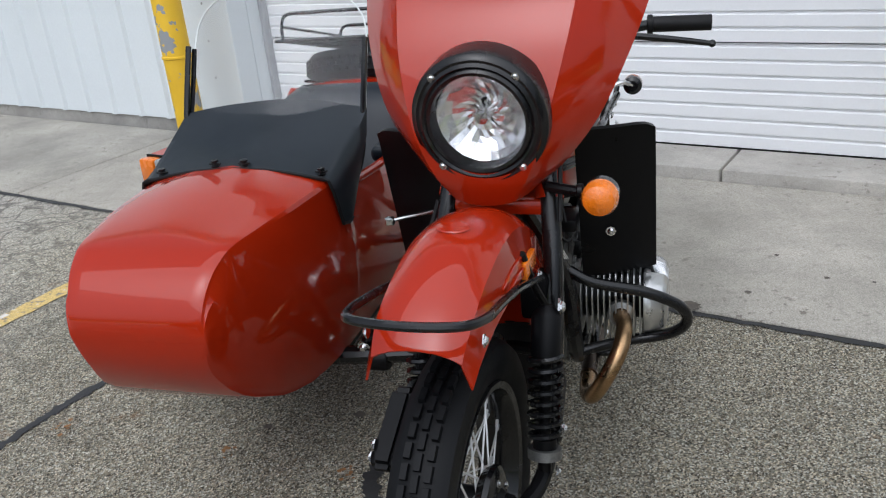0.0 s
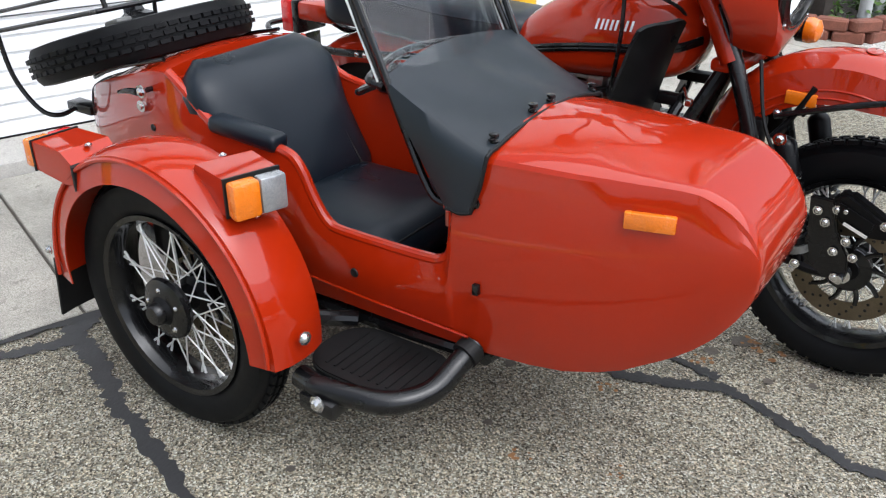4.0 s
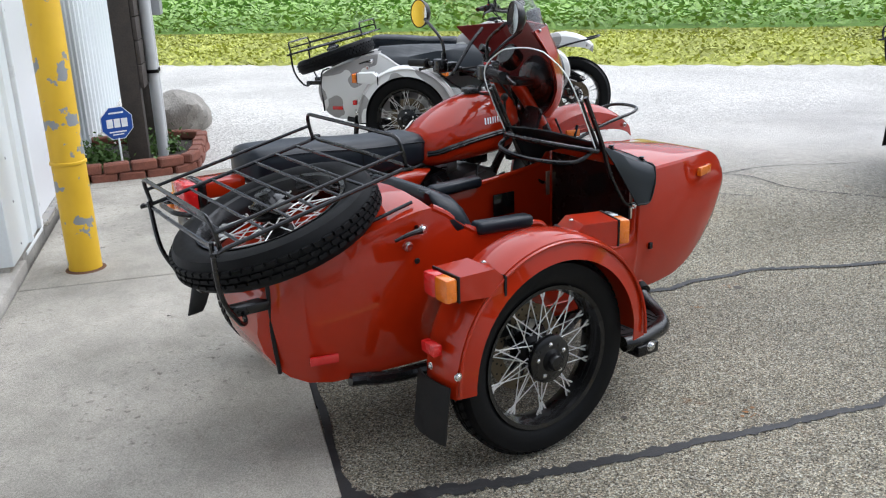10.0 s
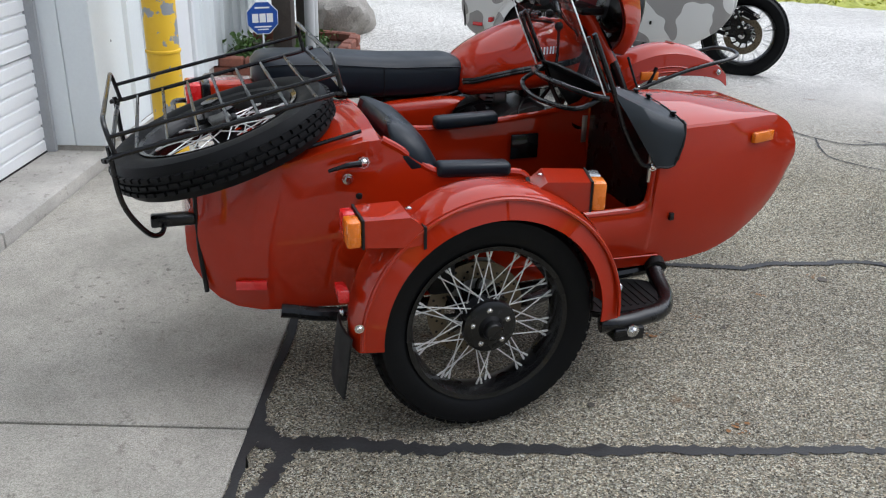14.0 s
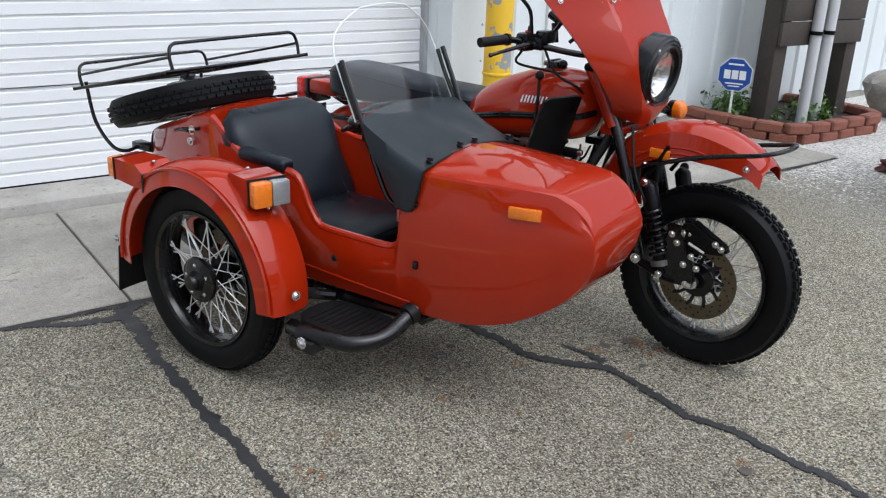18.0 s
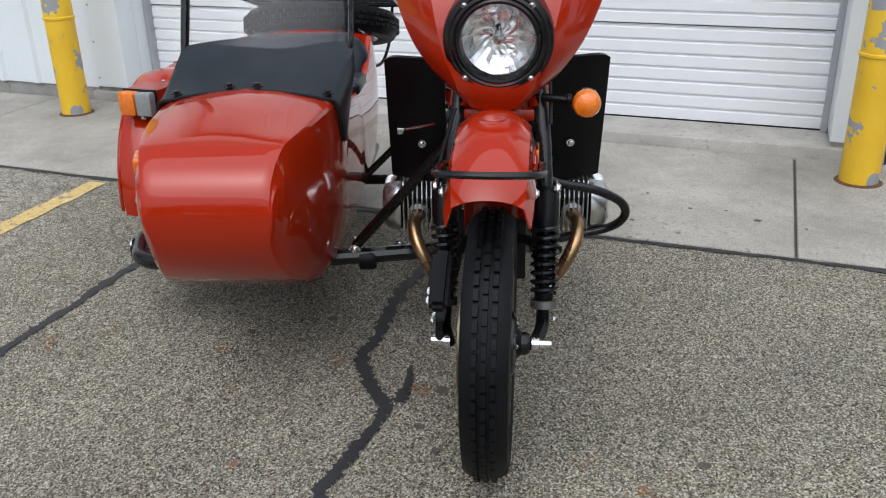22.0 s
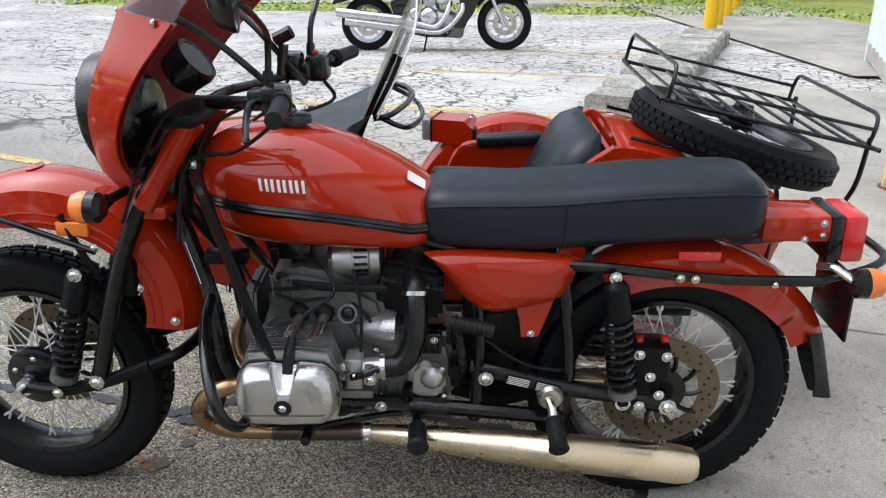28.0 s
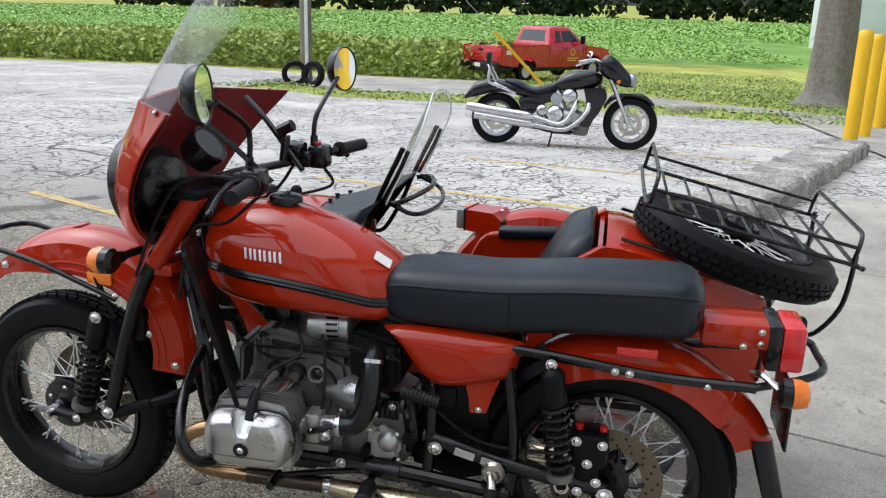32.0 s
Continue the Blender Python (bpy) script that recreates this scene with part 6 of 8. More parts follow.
part("right_muffler", lathe([(0.02, 0), (0.034, 0.18), (0.044, 0.42), (0.046, 0.74), (0.03, 0.79)], 24, axis((-0.155, 0.87, 0.256), (-0.03, 1, -0.04))), MUFFLER, bike)
for sx in (1, -1):
    if sx > 0:
        crash = part("crash_bar", tube([(0.12 * sx, 0.50, 0.61), (0.18 * sx, 0.50, 0.578), (0.29 * sx, 0.525, 0.545), (0.372 * sx, 0.555, 0.495), (0.388 * sx, 0.580, 0.44), (0.345 * sx, 0.602, 0.395), (0.24 * sx, 0.60, 0.372), (0.13 * sx, 0.56, 0.36)], 0.0135, 12), BLACK, bike, "bent black steel crash bar")
    # leg shield: a gently curved upright plate facing forward
    sh = []
    for k in range(9):
        h = k / 8
        zz = 0.548 + 0.392 * h
        sh.append([(sx * (0.145 + 0.165 * t), 0.605 - 0.105 * h + 0.055 * t * t + 0.015 * (1 - h) * t + 0.012, zz - 0.012 * (1 if h > 0.99 else 0) * abs(2 * t - 1) ** 6 + (0.025 * t if h > 0.9 else 0) * 0 ) for t in [j / 10 for j in range(11)]])
    ls = part("leg_shield", shell(loft(sh, False, False), 0.012), SATIN, bike, "matt black upright leg shield")
    bolt("shield_bolt", (sx * 0.216, 0.572, 0.675), (0, -1, 0), ls, 0.008)
    part("shield_clamp", box(sx * 0.125 - 0.02, sx * 0.125 + 0.02, 0.50, 0.60, 0.70, 0.73, 0.006), SATIN, ls)
    pg = part("foot_peg", tube([(0.14 * sx, 0.985, 0.30), (0.20 * sx, 0.99, 0.297)], 0.011, 10, straight=True), SATIN, bike)
    part("peg_rubber", lathe([(0, 0), (0.021, 0.002), (0.023, 0.03), (0.023, 0.075), (0.026, 0.082), (0.02, 0.09), (0, 0.09)], 18, axis((0.195 * sx, 0.99, 0.297), (sx, 0.05, 0))), GRIP, pg)
    pp = part("passenger_peg", tube([(0.13 * sx + 0.01, 1.29, 0.365), (0.175 * sx + 0.01, 1.312, 0.355), (0.215 * sx, 1.318, 0.325)], 0.012, 10), STEEL, bike)
    part("peg_rubber", lathe([(0, 0), (0.02, 0.002), (0.022, 0.02), (0.022, 0.075), (0.025, 0.085), (0.015, 0.092), (0, 0.092)], 18, axis((0.205 * sx + 0.01, 1.318, 0.332), (sx, 0.05, -0.35))), GRIP, pp)
    part("peg_boss", lathe([(0, 0.012), (0.026, 0.01), (0.032, 0)], 18, axis((0.155 * sx + 0.01, 1.313, 0.362), (sx, 0, 0))), STEEL, pp)
part("shift_lever", join(tube([(0.13, 0.95, 0.30), (0.155, 0.80, 0.285), (0.165, 0.72, 0.27)], 0.008, 8), rod((0.15, 0.72, 0.27), (0.22, 0.72, 0.27), 0.012)), BLACK, bike)
kp = part("kick_pedal", rod((0.165, 1.07, 0.565), (0.185, 1.172, 0.552), 0.0165, 14), GRIP, bike, "black ribbed kick-start rubber")
for k in range(9):
    part("pedal_rib", lathe([(0.0165, 0), (0.0185, 0.001), (0.0185, 0.004), (0.0165, 0.005)], 14, axis((0.1665 + 0.002 * k, 1.078 + 0.0102 * k, 0.564 - 0.0013 * k), (0.2, 1, -0.13)), close=True), GRIP, kp)
part("kick_crank", tube([(0.10, 1.09, 0.40), (0.14, 1.10, 0.43), (0.15, 1.09, 0.52), (0.165, 1.08, 0.56)], 0.011, 10), BLACK, bike)
for k in range(14):
    rk = random.Random(k)
    y = rk.uniform(0.62, 1.05)
    bolt("engine_bolt", (0.118 + 0.018 * (0.62 < y < 0.86), y, rk.uniform(0.36, 0.50)), (1, 0, 0), eng, 0.0065)
for n, pts in enumerate(([(0.10, 0.60, 0.64), (0.12, 0.70, 0.60), (0.11, 0.82, 0.60), (0.13, 0.90, 0.52)], [(0.12, 0.84, 0.68), (0.16, 0.86, 0.60), (0.19, 0.86, 0.50)], [(0.08, 0.56, 0.70), (0.11, 0.62, 0.63), (0.13, 0.78, 0.64)], [(0.10, 1.08, 0.55), (0.12, 1.15, 0.50), (0.12, 1.28, 0.42), (0.13, 1.50, 0.42)], [(-0.10, 0.60, 0.64), (-0.13, 0.75, 0.62), (-0.11, 0.9, 0.60)])):
    part("wire", tube(pts, 0.0045, 6), GRIP, eng)

# ---- the sidecar ----
XO = [(0.05, -0.866), (0.1, -0.882), (0.2, -0.907), (0.3, -0.931), (0.4, -0.950), (0.6, -0.972), (0.9, -0.980), (1.3, -0.980), (1.6, -0.968), (1.85, -0.930), (2.0, -0.885), (2.10, -0.830)]
XI = [(0.05, -0.554), (0.1, -0.545), (0.2, -0.526), (0.4, -0.492), (0.6, -0.468), (0.9, -0.458), (1.6, -0.462), (1.85, -0.485), (2.0, -0.51), (2.10, -0.545)]
ZB = [(0.05, 0.638), (0.052, 0.612), (0.058, 0.585), (0.068, 0.558), (0.085, 0.526), (0.113, 0.487), (0.15, 0.450), (0.19, 0.420), (0.28, 0.368), (0.37, 0.335), (0.5, 0.320), (1.0, 0.318), (1.6, 0.300), (1.90, 0.292), (1.98, 0.305), (2.04, 0.34), (2.085, 0.42), (2.10, 0.48)]
ZT = [(0.05, 0.658), (0.053, 0.680), (0.060, 0.702), (0.073, 0.725), (0.09, 0.747), (0.115, 0.769), (0.14, 0.783), (0.17, 0.795), (0.20, 0.799), (0.25, 0.800), (0.6, 0.796), (0.68, 0.795), (1.5, 0.80), (1.56, 0.818), (1.62, 0.812), (1.85, 0.745), (2.0, 0.690), (2.06, 0.655), (2.09, 0.60), (2.10, 0.55)]
CUT_O = [(0.66, 0.79), (0.662, 0.70), (0.668, 0.575), (0.69, 0.538), (0.75, 0.528), (0.97, 0.528), (1.02, 0.540), (1.06, 0.59), (1.10, 0.665), (1.15, 0.692), (1.30, 0.695), (1.40, 0.715), (1.50, 0.785), (1.55, 0.815)]
CUT_I = [(0.66, 0.79), (0.70, 0.755), (0.80, 0.735), (1.0, 0.715), (1.2, 0.700), (1.38, 0.715), (1.50, 0.78), (1.55, 0.812)]


def at_y(table, y):
    ys = [r[0] for r in table]
    return float(np.interp(y, ys, [r[1] for r in table]))


stations = [0.05, 0.0508, 0.0525, 0.055, 0.059, 0.065, 0.073, 0.083, 0.096, 0.113, 0.13, 0.15, 0.164, 0.172, 0.182, 0.205, 0.24, 0.28, 0.33, 0.40, 0.48, 0.56, 0.62, 0.655, 0.662, 0.667, 0.675, 0.69, 0.72, 0.76, 0.86, 0.96, 1.0, 1.03, 1.06, 1.08, 1.10, 1.13, 1.18, 1.25, 1.32, 1.40, 1.45, 1.50, 1.545, 1.556, 1.60, 1.66, 1.74, 1.82, 1.90, 1.97, 2.02, 2.05, 2.07, 2.085, 2.094, 2.10]
rings = []
for y in stations:
    xo, xi, zb, zt = at_y(XO, y), at_y(XI, y), at_y(ZB, y), at_y(ZT, y)
    cock = 0.66 < y < 1.55
    zo, zi = (at_y(CUT_O, y), at_y(CUT_I, y)) if cock else (zt, zt)
    hgt = zt - zb
    rb = min(0.05, hgt * 0.3)
    crown = 0.0
    if not cock:
        crown = 0.045 * min(1, max(0, (y - 0.17) / 0.3)) if y < 1 else 0.028 * min(1, max(0, (2.1 - y) / 0.25))
    tuck = 0.012 if y > 0.3 else 0.0
    side_o = [(xo + rb * 0.9, zb), (xo + rb * 0.35, zb + rb * 0.12), (xo + rb * 0.08 + tuck * 0.6, zb + rb * 0.5)]
    for k in range(1, 7):
        f = k / 6
        side_o.append((xo + tuck * (1 - f) ** 2 * 0.5 - 0.016 * min(1, (zo - zb) / 0.3) * math.sin(math.pi * f), zb + rb + (zo - zb - rb) * f))
    side_i = [(xi - (p[0] - xo), p[1] if n < 3 else zb + rb + (zi - zb - rb) * ((n - 2) / 6)) for n, p in enumerate(side_o)]
    if cock:
        fl = 0.345
        mid = [(xo + 0.022, zo + 0.001), (xo + 0.024, (zo * 0.7 + fl * 0.3)), (xo + 0.026, fl + 0.01), (xo + 0.10, fl), ((xo + xi) / 2, fl), (xi - 0.10, fl), (xi - 0.026, fl + 0.01), (xi - 0.024, zi * 0.7 + fl * 0.3), (xi - 0.022, zi + 0.001)]
    else:
        mid = [(xo + (xi - xo) * t, zo + (zi - zo) * t + crown * (1 - (2 * t - 1) ** 2) - 0.0 ) for t in (0.012, 0.05, 0.11, 0.3, 0.5, 0.7, 0.89, 0.95, 0.988)]
    ring = [(p[0], y, p[1]) for p in side_o] + [(p[0], y, p[1]) for p in mid] + [(p[0], y, p[1]) for p in side_i[::-1]] + [((xo + xi) / 2, y, zb)]
    rings.append(ring)
def eased(ring, y, xo, xi, zb, zt):
    """Rounds the edge between nose and flanks."""
    if y > 0.64:
        return ring
    R, out = 0.015, []
    for n, (px, py, pz) in enumerate(ring):
        d = min(px - xo, xi - px)
        edge = n < 3 or n > len(ring) - 5 or 8 <= n <= 18
        if d < R and edge:
            k = R * (1 - math.sqrt(max(0, 1 - ((R - max(0, d)) / R) ** 2))) * (0.6 if y > 0.3 else 1) * min(1, (zt - zb) / 0.26)
            q = Vector((0, max(y, 0.33) - py, 0.56 - pz)).normalized()
            py, pz = py + q.y * k, pz + q.z * k
        out.append((px, py, pz))
    return out


tub = loft([eased(r, y, at_y(XO, y), at_y(XI, y), at_y(ZB, y), at_y(ZT, y)) for r, y in zip(rings, stations)])
body = part("sidecar_body", tub, RED, bike, "glossy orange-red steel sidecar tub with open cockpit", 24)
rim_o = [(at_y(XO, y) + 0.010, y, z) for y, z in CUT_O]
rim_i = [(at_y(XI, y) - 0.010, y, z) for y, z in CUT_I]
part("cockpit_rim", tube(rim_o, 0.0135, 10, 4), RED, body)
part("cockpit_rim", tube(rim_i, 0.0135, 10, 4), RED, body)
# added black sheet, painted shade for the opening under the front deck
part("bulkhead", box(-0.95, -0.50, 0.652, 0.66, 0.36, 0.80), BLACK, body, "black sheet standing for the shade in the opening under the front deck")
part("floor_mat", box(-0.94, -0.51, 0.68, 1.45, 0.346, 0.356), GRIP, body)
part("trunk_wall", box(-0.955, -0.495, 1.53, 1.545, 0.36, 0.80), RED, body)
# nose seam and lower crease
part("side_crease", tube([(at_y(XO, y) - 0.001, y, 0.365 + 0.03 * (y - 0.6)) for y in (0.62, 0.75, 0.9, 1.05, 1.2)], 0.0035, 6), RED, body)
part("side_reflector", box(-0.012, 0.004, -0.048, 0.048, -0.017, 0.017, 0.003), AMBER, body, "amber side reflector", m=Matrix.Translation((at_y(XO, 0.248) - 0.011, 0.248, 0.733)) @ pose(0, 0, 0, 0, 0, 16))
part("rear_reflector", box(-0.008, 0.004, -0.045, 0.045, -0.014, 0.014, 0.003), REDLENS, body, "red side reflector", m=Matrix.Translation((at_y(XO, 1.93) - 0.008, 1.93, 0.390)) @ pose(0, 0, 0, 0, 0, -14))
part("fuel_port", box(-0.992, -0.974, 0.585, 0.60, 0.49, 0.515, 0.002), BLACK, body)
part("rubber_plug", lathe([(0, 0.004), (0.01, 0.003), (0.012, 0)], 14, axis((-0.990, 0.93, 0.44), (-1, 0, 0))), GRIP, body)
part("rubber_plug", lathe([(0, 0.004), (0.008, 0.003), (0.01, 0)], 14, axis((-0.980, 1.62, 0.66), (-1, 0, 0))), GRIP, body)
lt = part("trunk_latch", tube([(-1.012, 1.62, 0.765), (-1.012, 1.66, 0.762), (-1.005, 1.71, 0.748)], (0.010, 0.005), 8), BLACK, body, "black trunk latch lever")
bolt("latch_bolt", (-1.008, 1.612, 0.766), (-1, 0, 0), lt, 0.012)
part("latch_post", rod((-0.965, 1.612, 0.766), (-1.01, 1.612, 0.766), 0.007), BLACK, lt)
part("trunk_lock", lathe([(0, 0.016), (0.008, 0.016), (0.009, 0.010), (0.016, 0.009), (0.017, 0)], 18, axis((-0.976, 1.652, 0.714), (-1, 0, 0))), CHROME, body)
# trunk lid edge: black rubber welt across the tail
part("trunk_welt", tube([(at_y(XO, 2.055) - 0.004, 2.055, 0.36), (at_y(XO, 2.065) - 0.004, 2.065, 0.5), (at_y(XO, 2.065) - 0.002, 2.065, 0.63), (-0.82, 2.062, 0.672), (-0.70, 2.062, 0.68), (-0.58, 2.062, 0.672), (at_y(XI, 2.065) + 0.002, 2.065, 0.63), (at_y(XI, 2.055) + 0.004, 2.055, 0.4)], 0.007, 8), GRIP, body, "black rubber trunk seal")
part("lid_frame", tube([(-0.93, 1.60, 0.835), (-0.93, 1.80, 0.785), (-0.90, 1.96, 0.725), (-0.70, 1.99, 0.745), (-0.54, 1.96, 0.725), (-0.51, 1.80, 0.785), (-0.51, 1.60, 0.835)], 0.006, 8), BLACK, body)
part("tail_bracket", box(-0.87, -0.82, 2.07, 2.19, 0.575, 0.605, 0.006), BLACK, body, "black rack bracket at the tail")
part("tail_bracket", box(-0.60, -0.55, 2.07, 2.19, 0.575, 0.605, 0.006), BLACK, body)

# backrest and seat
rings = []
for k in range(11):
    h = k / 10
    zc, yc = 0.47 + 0.372 * h, 1.30 + 0.213 * h
    w = 0.236 + 0.024 * step(0.45, 0.75, h) - 0.075 * (max(0, h - 0.7) / 0.3) ** 3
    t = 0.055 * math.sqrt(max(0.05, 1 - max(0, (h - 0.8) / 0.2) ** 2)) * (1 if h > 0 else 0.6)
    ring = []
    for j in range(24):
        a = 2 * math.pi * (j + 0.5) / 24
        cx, cz = math.cos(a), math.sin(a)
        ring.append((-0.720 + w * math.copysign(abs(cx) ** 0.4, cx), yc + t * math.copysign(abs(cz) ** 0.6, cz) - 0.02 * (1 - cx * cx), zc - 0.3 * t * math.copysign(abs(cz) ** 0.6, cz)))
    rings.append(ring)
br = part("backrest", loft(rings), VINYL, body, "padded black vinyl sidecar backrest", 60)
for sx in (1, -1):
    part("backrest_seam", tube([(-0.725 + sx * 0.15, 1.236, 0.50), (-0.725 + sx * 0.14, 1.335, 0.66), (-0.725 + sx * 0.125, 1.425, 0.80)], 0.0035, 6), GRIP, br)
part("embossed_mark", box(-0.76, -0.69, -0.002, 0.002, -0.009, 0.009, 0.001, 1), GRIP, br, "embossed badge mark", m=Matrix.Translation((0, 1.402, 0.755)) @ pose(0, 0, 0, -28, 0, 0))
rings = []
for k in range(13):
    y = 0.86 + 0.42 * k / 12
    e = min(1, (k + 0.6) / 2.2, (13 - k) / 1.5)
    ring = []
    for j in range(24):
        a = 2 * math.pi * (j + 0.5) / 24
        cx, cz = math.cos(a), math.sin(a)
        ring.append((-0.725 + 0.212 * math.copysign(abs(cx) ** 0.35, cx), y, 0.435 + 0.075 * e * math.copysign(abs(cz) ** 0.5, cz) + 0.01 * (1 - cx * cx)))
    rings.append(ring)
sq = part("seat_cushion", loft(rings), VINYL, body, "black vinyl sidecar seat cushion", 60)
part("cushion_seam", tube([(-0.93, 0.872, 0.495), (-0.72, 0.866, 0.502), (-0.52, 0.872, 0.495)], 0.003, 6), GRIP, sq)
for x, y, zz, tilt, nm in ((-0.965, 1.275, 0.712, 3, "arm_pad"), (-0.478, 1.13, 0.728, -2, "arm_pad")):
    bm = box(-0.030, 0.030, -0.115, 0.115, -0.022, 0.022, 0.016, 3)
    part(nm, bm, VINYL, body, "black padded armrest", m=Matrix.Translation((x, y, zz)) @ pose(0, 0, 0, tilt, 0, 0))
part("speaker_grille", box(-0.505, -0.497, 0.86, 0.965, 0.58, 0.67, 0.004), BLACK, body, "small black square cover")

# tonneau apron over the deck, with snaps
rings = []
for k in range(17):
    f = k / 16
    ring = []
    for j in range(41):
        t = -1 + j / 20
        side = -1 if t < 0 else 1
        u = max(0, abs(t) - 0.8) / 0.2
        w = max(-1, min(1, t / 0.8))
        arch = 1 - w * w
        edge = at_y(XO, 0.58) - 0.007 if side < 0 else at_y(XI, 0.58) + 0.007
        mid_ = (at_y(XO, 0.58) + at_y(XI, 0.58)) / 2
        fx = mid_ + abs(edge - mid_) * w
        bx_ = -0.702 + 0.268 * w
        fp = Vector((fx, 0.578 + 0.030 * u * u, 0.803 + 0.034 * arch - 0.125 * u))
        bp_ = Vector((bx_ + (edge - bx_) * u * 0.9, 0.838 + 0.028 * arch - 0.168 * u, 0.918 + 0.022 * arch - 0.245 * u))
        p = fp.lerp(bp_, f)
        p.z += 0.004 * math.sin(9 * t + 4 * f) * math.sin(math.pi * f) - 0.010 * math.sin(math.pi * f) * (1 - u)
        p.x += side * (0.004 * u * math.sin(math.pi * f) + 0.012 * min(1, 4 * u))
        ring.append(p)
    rings.append(ring)
cov = part("tonneau_cover", shell(loft(rings, False, False), 0.005), CLOTH, body, "black vinyl apron snapped over the cockpit front", 60)
part("cover_piping", tube(rings[0][::2], 0.0045, 6, 2), GRIP, cov, "black piped front edge")
part("cover_piping", tube([r[0] for r in rings[::2]], 0.004, 6, 2), GRIP, cov)
part("cover_piping", tube([r[-1] for r in rings[::2]], 0.004, 6, 2), GRIP, cov)
for x, zz in ((-0.927, 0.815), (-0.770, 0.836), (-0.689, 0.836), (-0.485, 0.812)):
    part("snap", join(lathe([(0.010, 0), (0.011, 0.005), (0.006, 0.008), (0.006, 0.013), (0.010, 0.016), (0.010, 0.020), (0, 0.022)], 12, Matrix.Translation((x, 0.594, zz))), box(x - 0.016, x + 0.016, 0.59, 0.598, zz + 0.008, zz + 0.013, 0.002)), BLACK, cov)
bolt("apron_bolt", (-0.985, 0.60, 0.700), (-1, 0, 0), cov, 0.008, BLACK)
bolt("apron_bolt", (-0.466, 0.60, 0.700), (1, 0, 0), cov, 0.008, BLACK)

# cockpit windscreen on folding rods
W0, W1 = Vector((-0.705, 0.835, 0.905)), Vector((-0.705, 0.99, 1.245))
sc = []
for k in range(19):
    f = k / 18
    p = W0 + (W1 - W0) * f
    hw = 0.258 * max(0.16, 1 - max(0, (f - 0.42) / 0.58) ** 3.2) ** 0.42
    sc.append([(p.x + hw * (-1 + j / 8), p.y + 0.055 * (hw / 0.258 * (-1 + j / 8)) ** 2 - 0.03, p.z - 0.012 * abs(-1 + j / 8) ** 2 * f) for j in range(17)])
rim_line = [r[0] for r in sc] + sc[-1][1:] + [r[-1] for r in sc[::-1]][1:]
wsc = part("sidecar_windscreen", shell(loft(sc, False, False), 0.004), GLASS, body, "clear curved acrylic sidecar windscreen")
# pale tube paints the edge highlight round the screen
part("screen_edge", tube(rim_line[::2], 0.0026, 6, 2), EDGE_GLINT, wsc, "screen edge with its highlight painted as a pale tube")
wsc.visible_shadow = False
for sx in (1, -1):
    cx = -0.705 + sx * 0.262
    rdp = part("screen_rod", tube([(-0.725 + sx * 0.243, 0.675, 0.672), (-0.725 + sx * 0.245, 0.72, 0.69), (cx - sx * 0.004, 0.785, 0.80), (cx, 0.835, 0.92), (cx, 0.915, 1.09)], 0.0085, 8), BLACK, body, "bent black steel screen rod")
    bolt("rod_bolt", (-0.725 + sx * 0.25, 0.675, 0.672), (sx, 0.2, 0), rdp, 0.009)
    part("rod_plate", box(-0.725 + sx * 0.238 - 0.005, -0.725 + sx * 0.238 + 0.005, 0.665, 0.685, 0.62, 0.72, 0.002), STEEL, rdp)
    part("edge_channel", tube([(cx - sx * 0.006, 0.85, 0.915), (cx - sx * 0.006, 0.90, 1.01), (cx - sx * 0.008, 0.93, 1.08)], 0.007, 8), BLACK, wsc)
part("screen_hoop", tube([(-0.96, 0.845, 0.895), (-0.94, 0.90, 0.905), (-0.725, 0.95, 0.915), (-0.51, 0.90, 0.905), (-0.49, 0.845, 0.895)], 0.009, 8), BLACK, body)
part("grab_hoop", tube([(-0.955, 0.86, 0.90), (-0.94, 0.935, 0.865), (-0.80, 0.975, 0.855), (-0.65, 0.975, 0.855), (-0.51, 0.935, 0.865), (-0.495, 0.86, 0.90)], 0.008, 8), BLACK, body)

# fender over the sidecar wheel
SW = Vector((-1.195, 1.312, TR))
SROWS = [(-2, 0.405, 0.92), (20, 0.408, 0.98), (60, 0.412, 1.0), (90, 0.412, 1.0), (130, 0.405, 1.0), (165, 0.395, 1.0), (182, 0.392, 0.95)]
sf = part("sidecar_fender", fender_skin(SW.y, SW.z, SROWS, 0.098, 0.022, 0.055, seg=40), RED, body, "orange-red round sidecar mudguard", m=Matrix.Translation((SW.x - 0.005, 0, 0)))
for sx in (-1,):
    pts = []
    for k in range(28):
        a = 0 + 180 * k / 27
        r = lerp_table(SROWS, a)[0] - 0.022
        pts.append((SW.x - 0.005 - 0.088, SW.y - r * math.cos(radians(a)), SW.z + r * math.sin(radians(a))))
    part("fender_bead", tube(pts, 0.006, 6, 2), RED, sf)
part("fender_web", box(-1.105, -0.96, 1.15, 1.55, 0.60, 0.615, 0.004), RED, sf)
bolt("fender_bolt", (-1.209, 0.888, 0.388), (-0.15, -1, 0.1), sf, 0.011)
bolt("fender_bolt", (-1.298, 1.695, 0.408), (-1, 0, 0), sf, 0.009)
bolt("fender_bolt", (-1.19, 1.72, 0.41), (0, 1, 0), sf, 0.008)
part("mud_flap", shell(loft([[(SW.x + s * 0.085, 1.715 + 0.006 * k + 0.01 * (1 - s * s), 0.37 - 0.045 * k) for s in (-1, -0.5, 0, 0.5, 1)] for k in range(5)], False, False), 0.006), GRIP, sf, "black rubber mud flap")
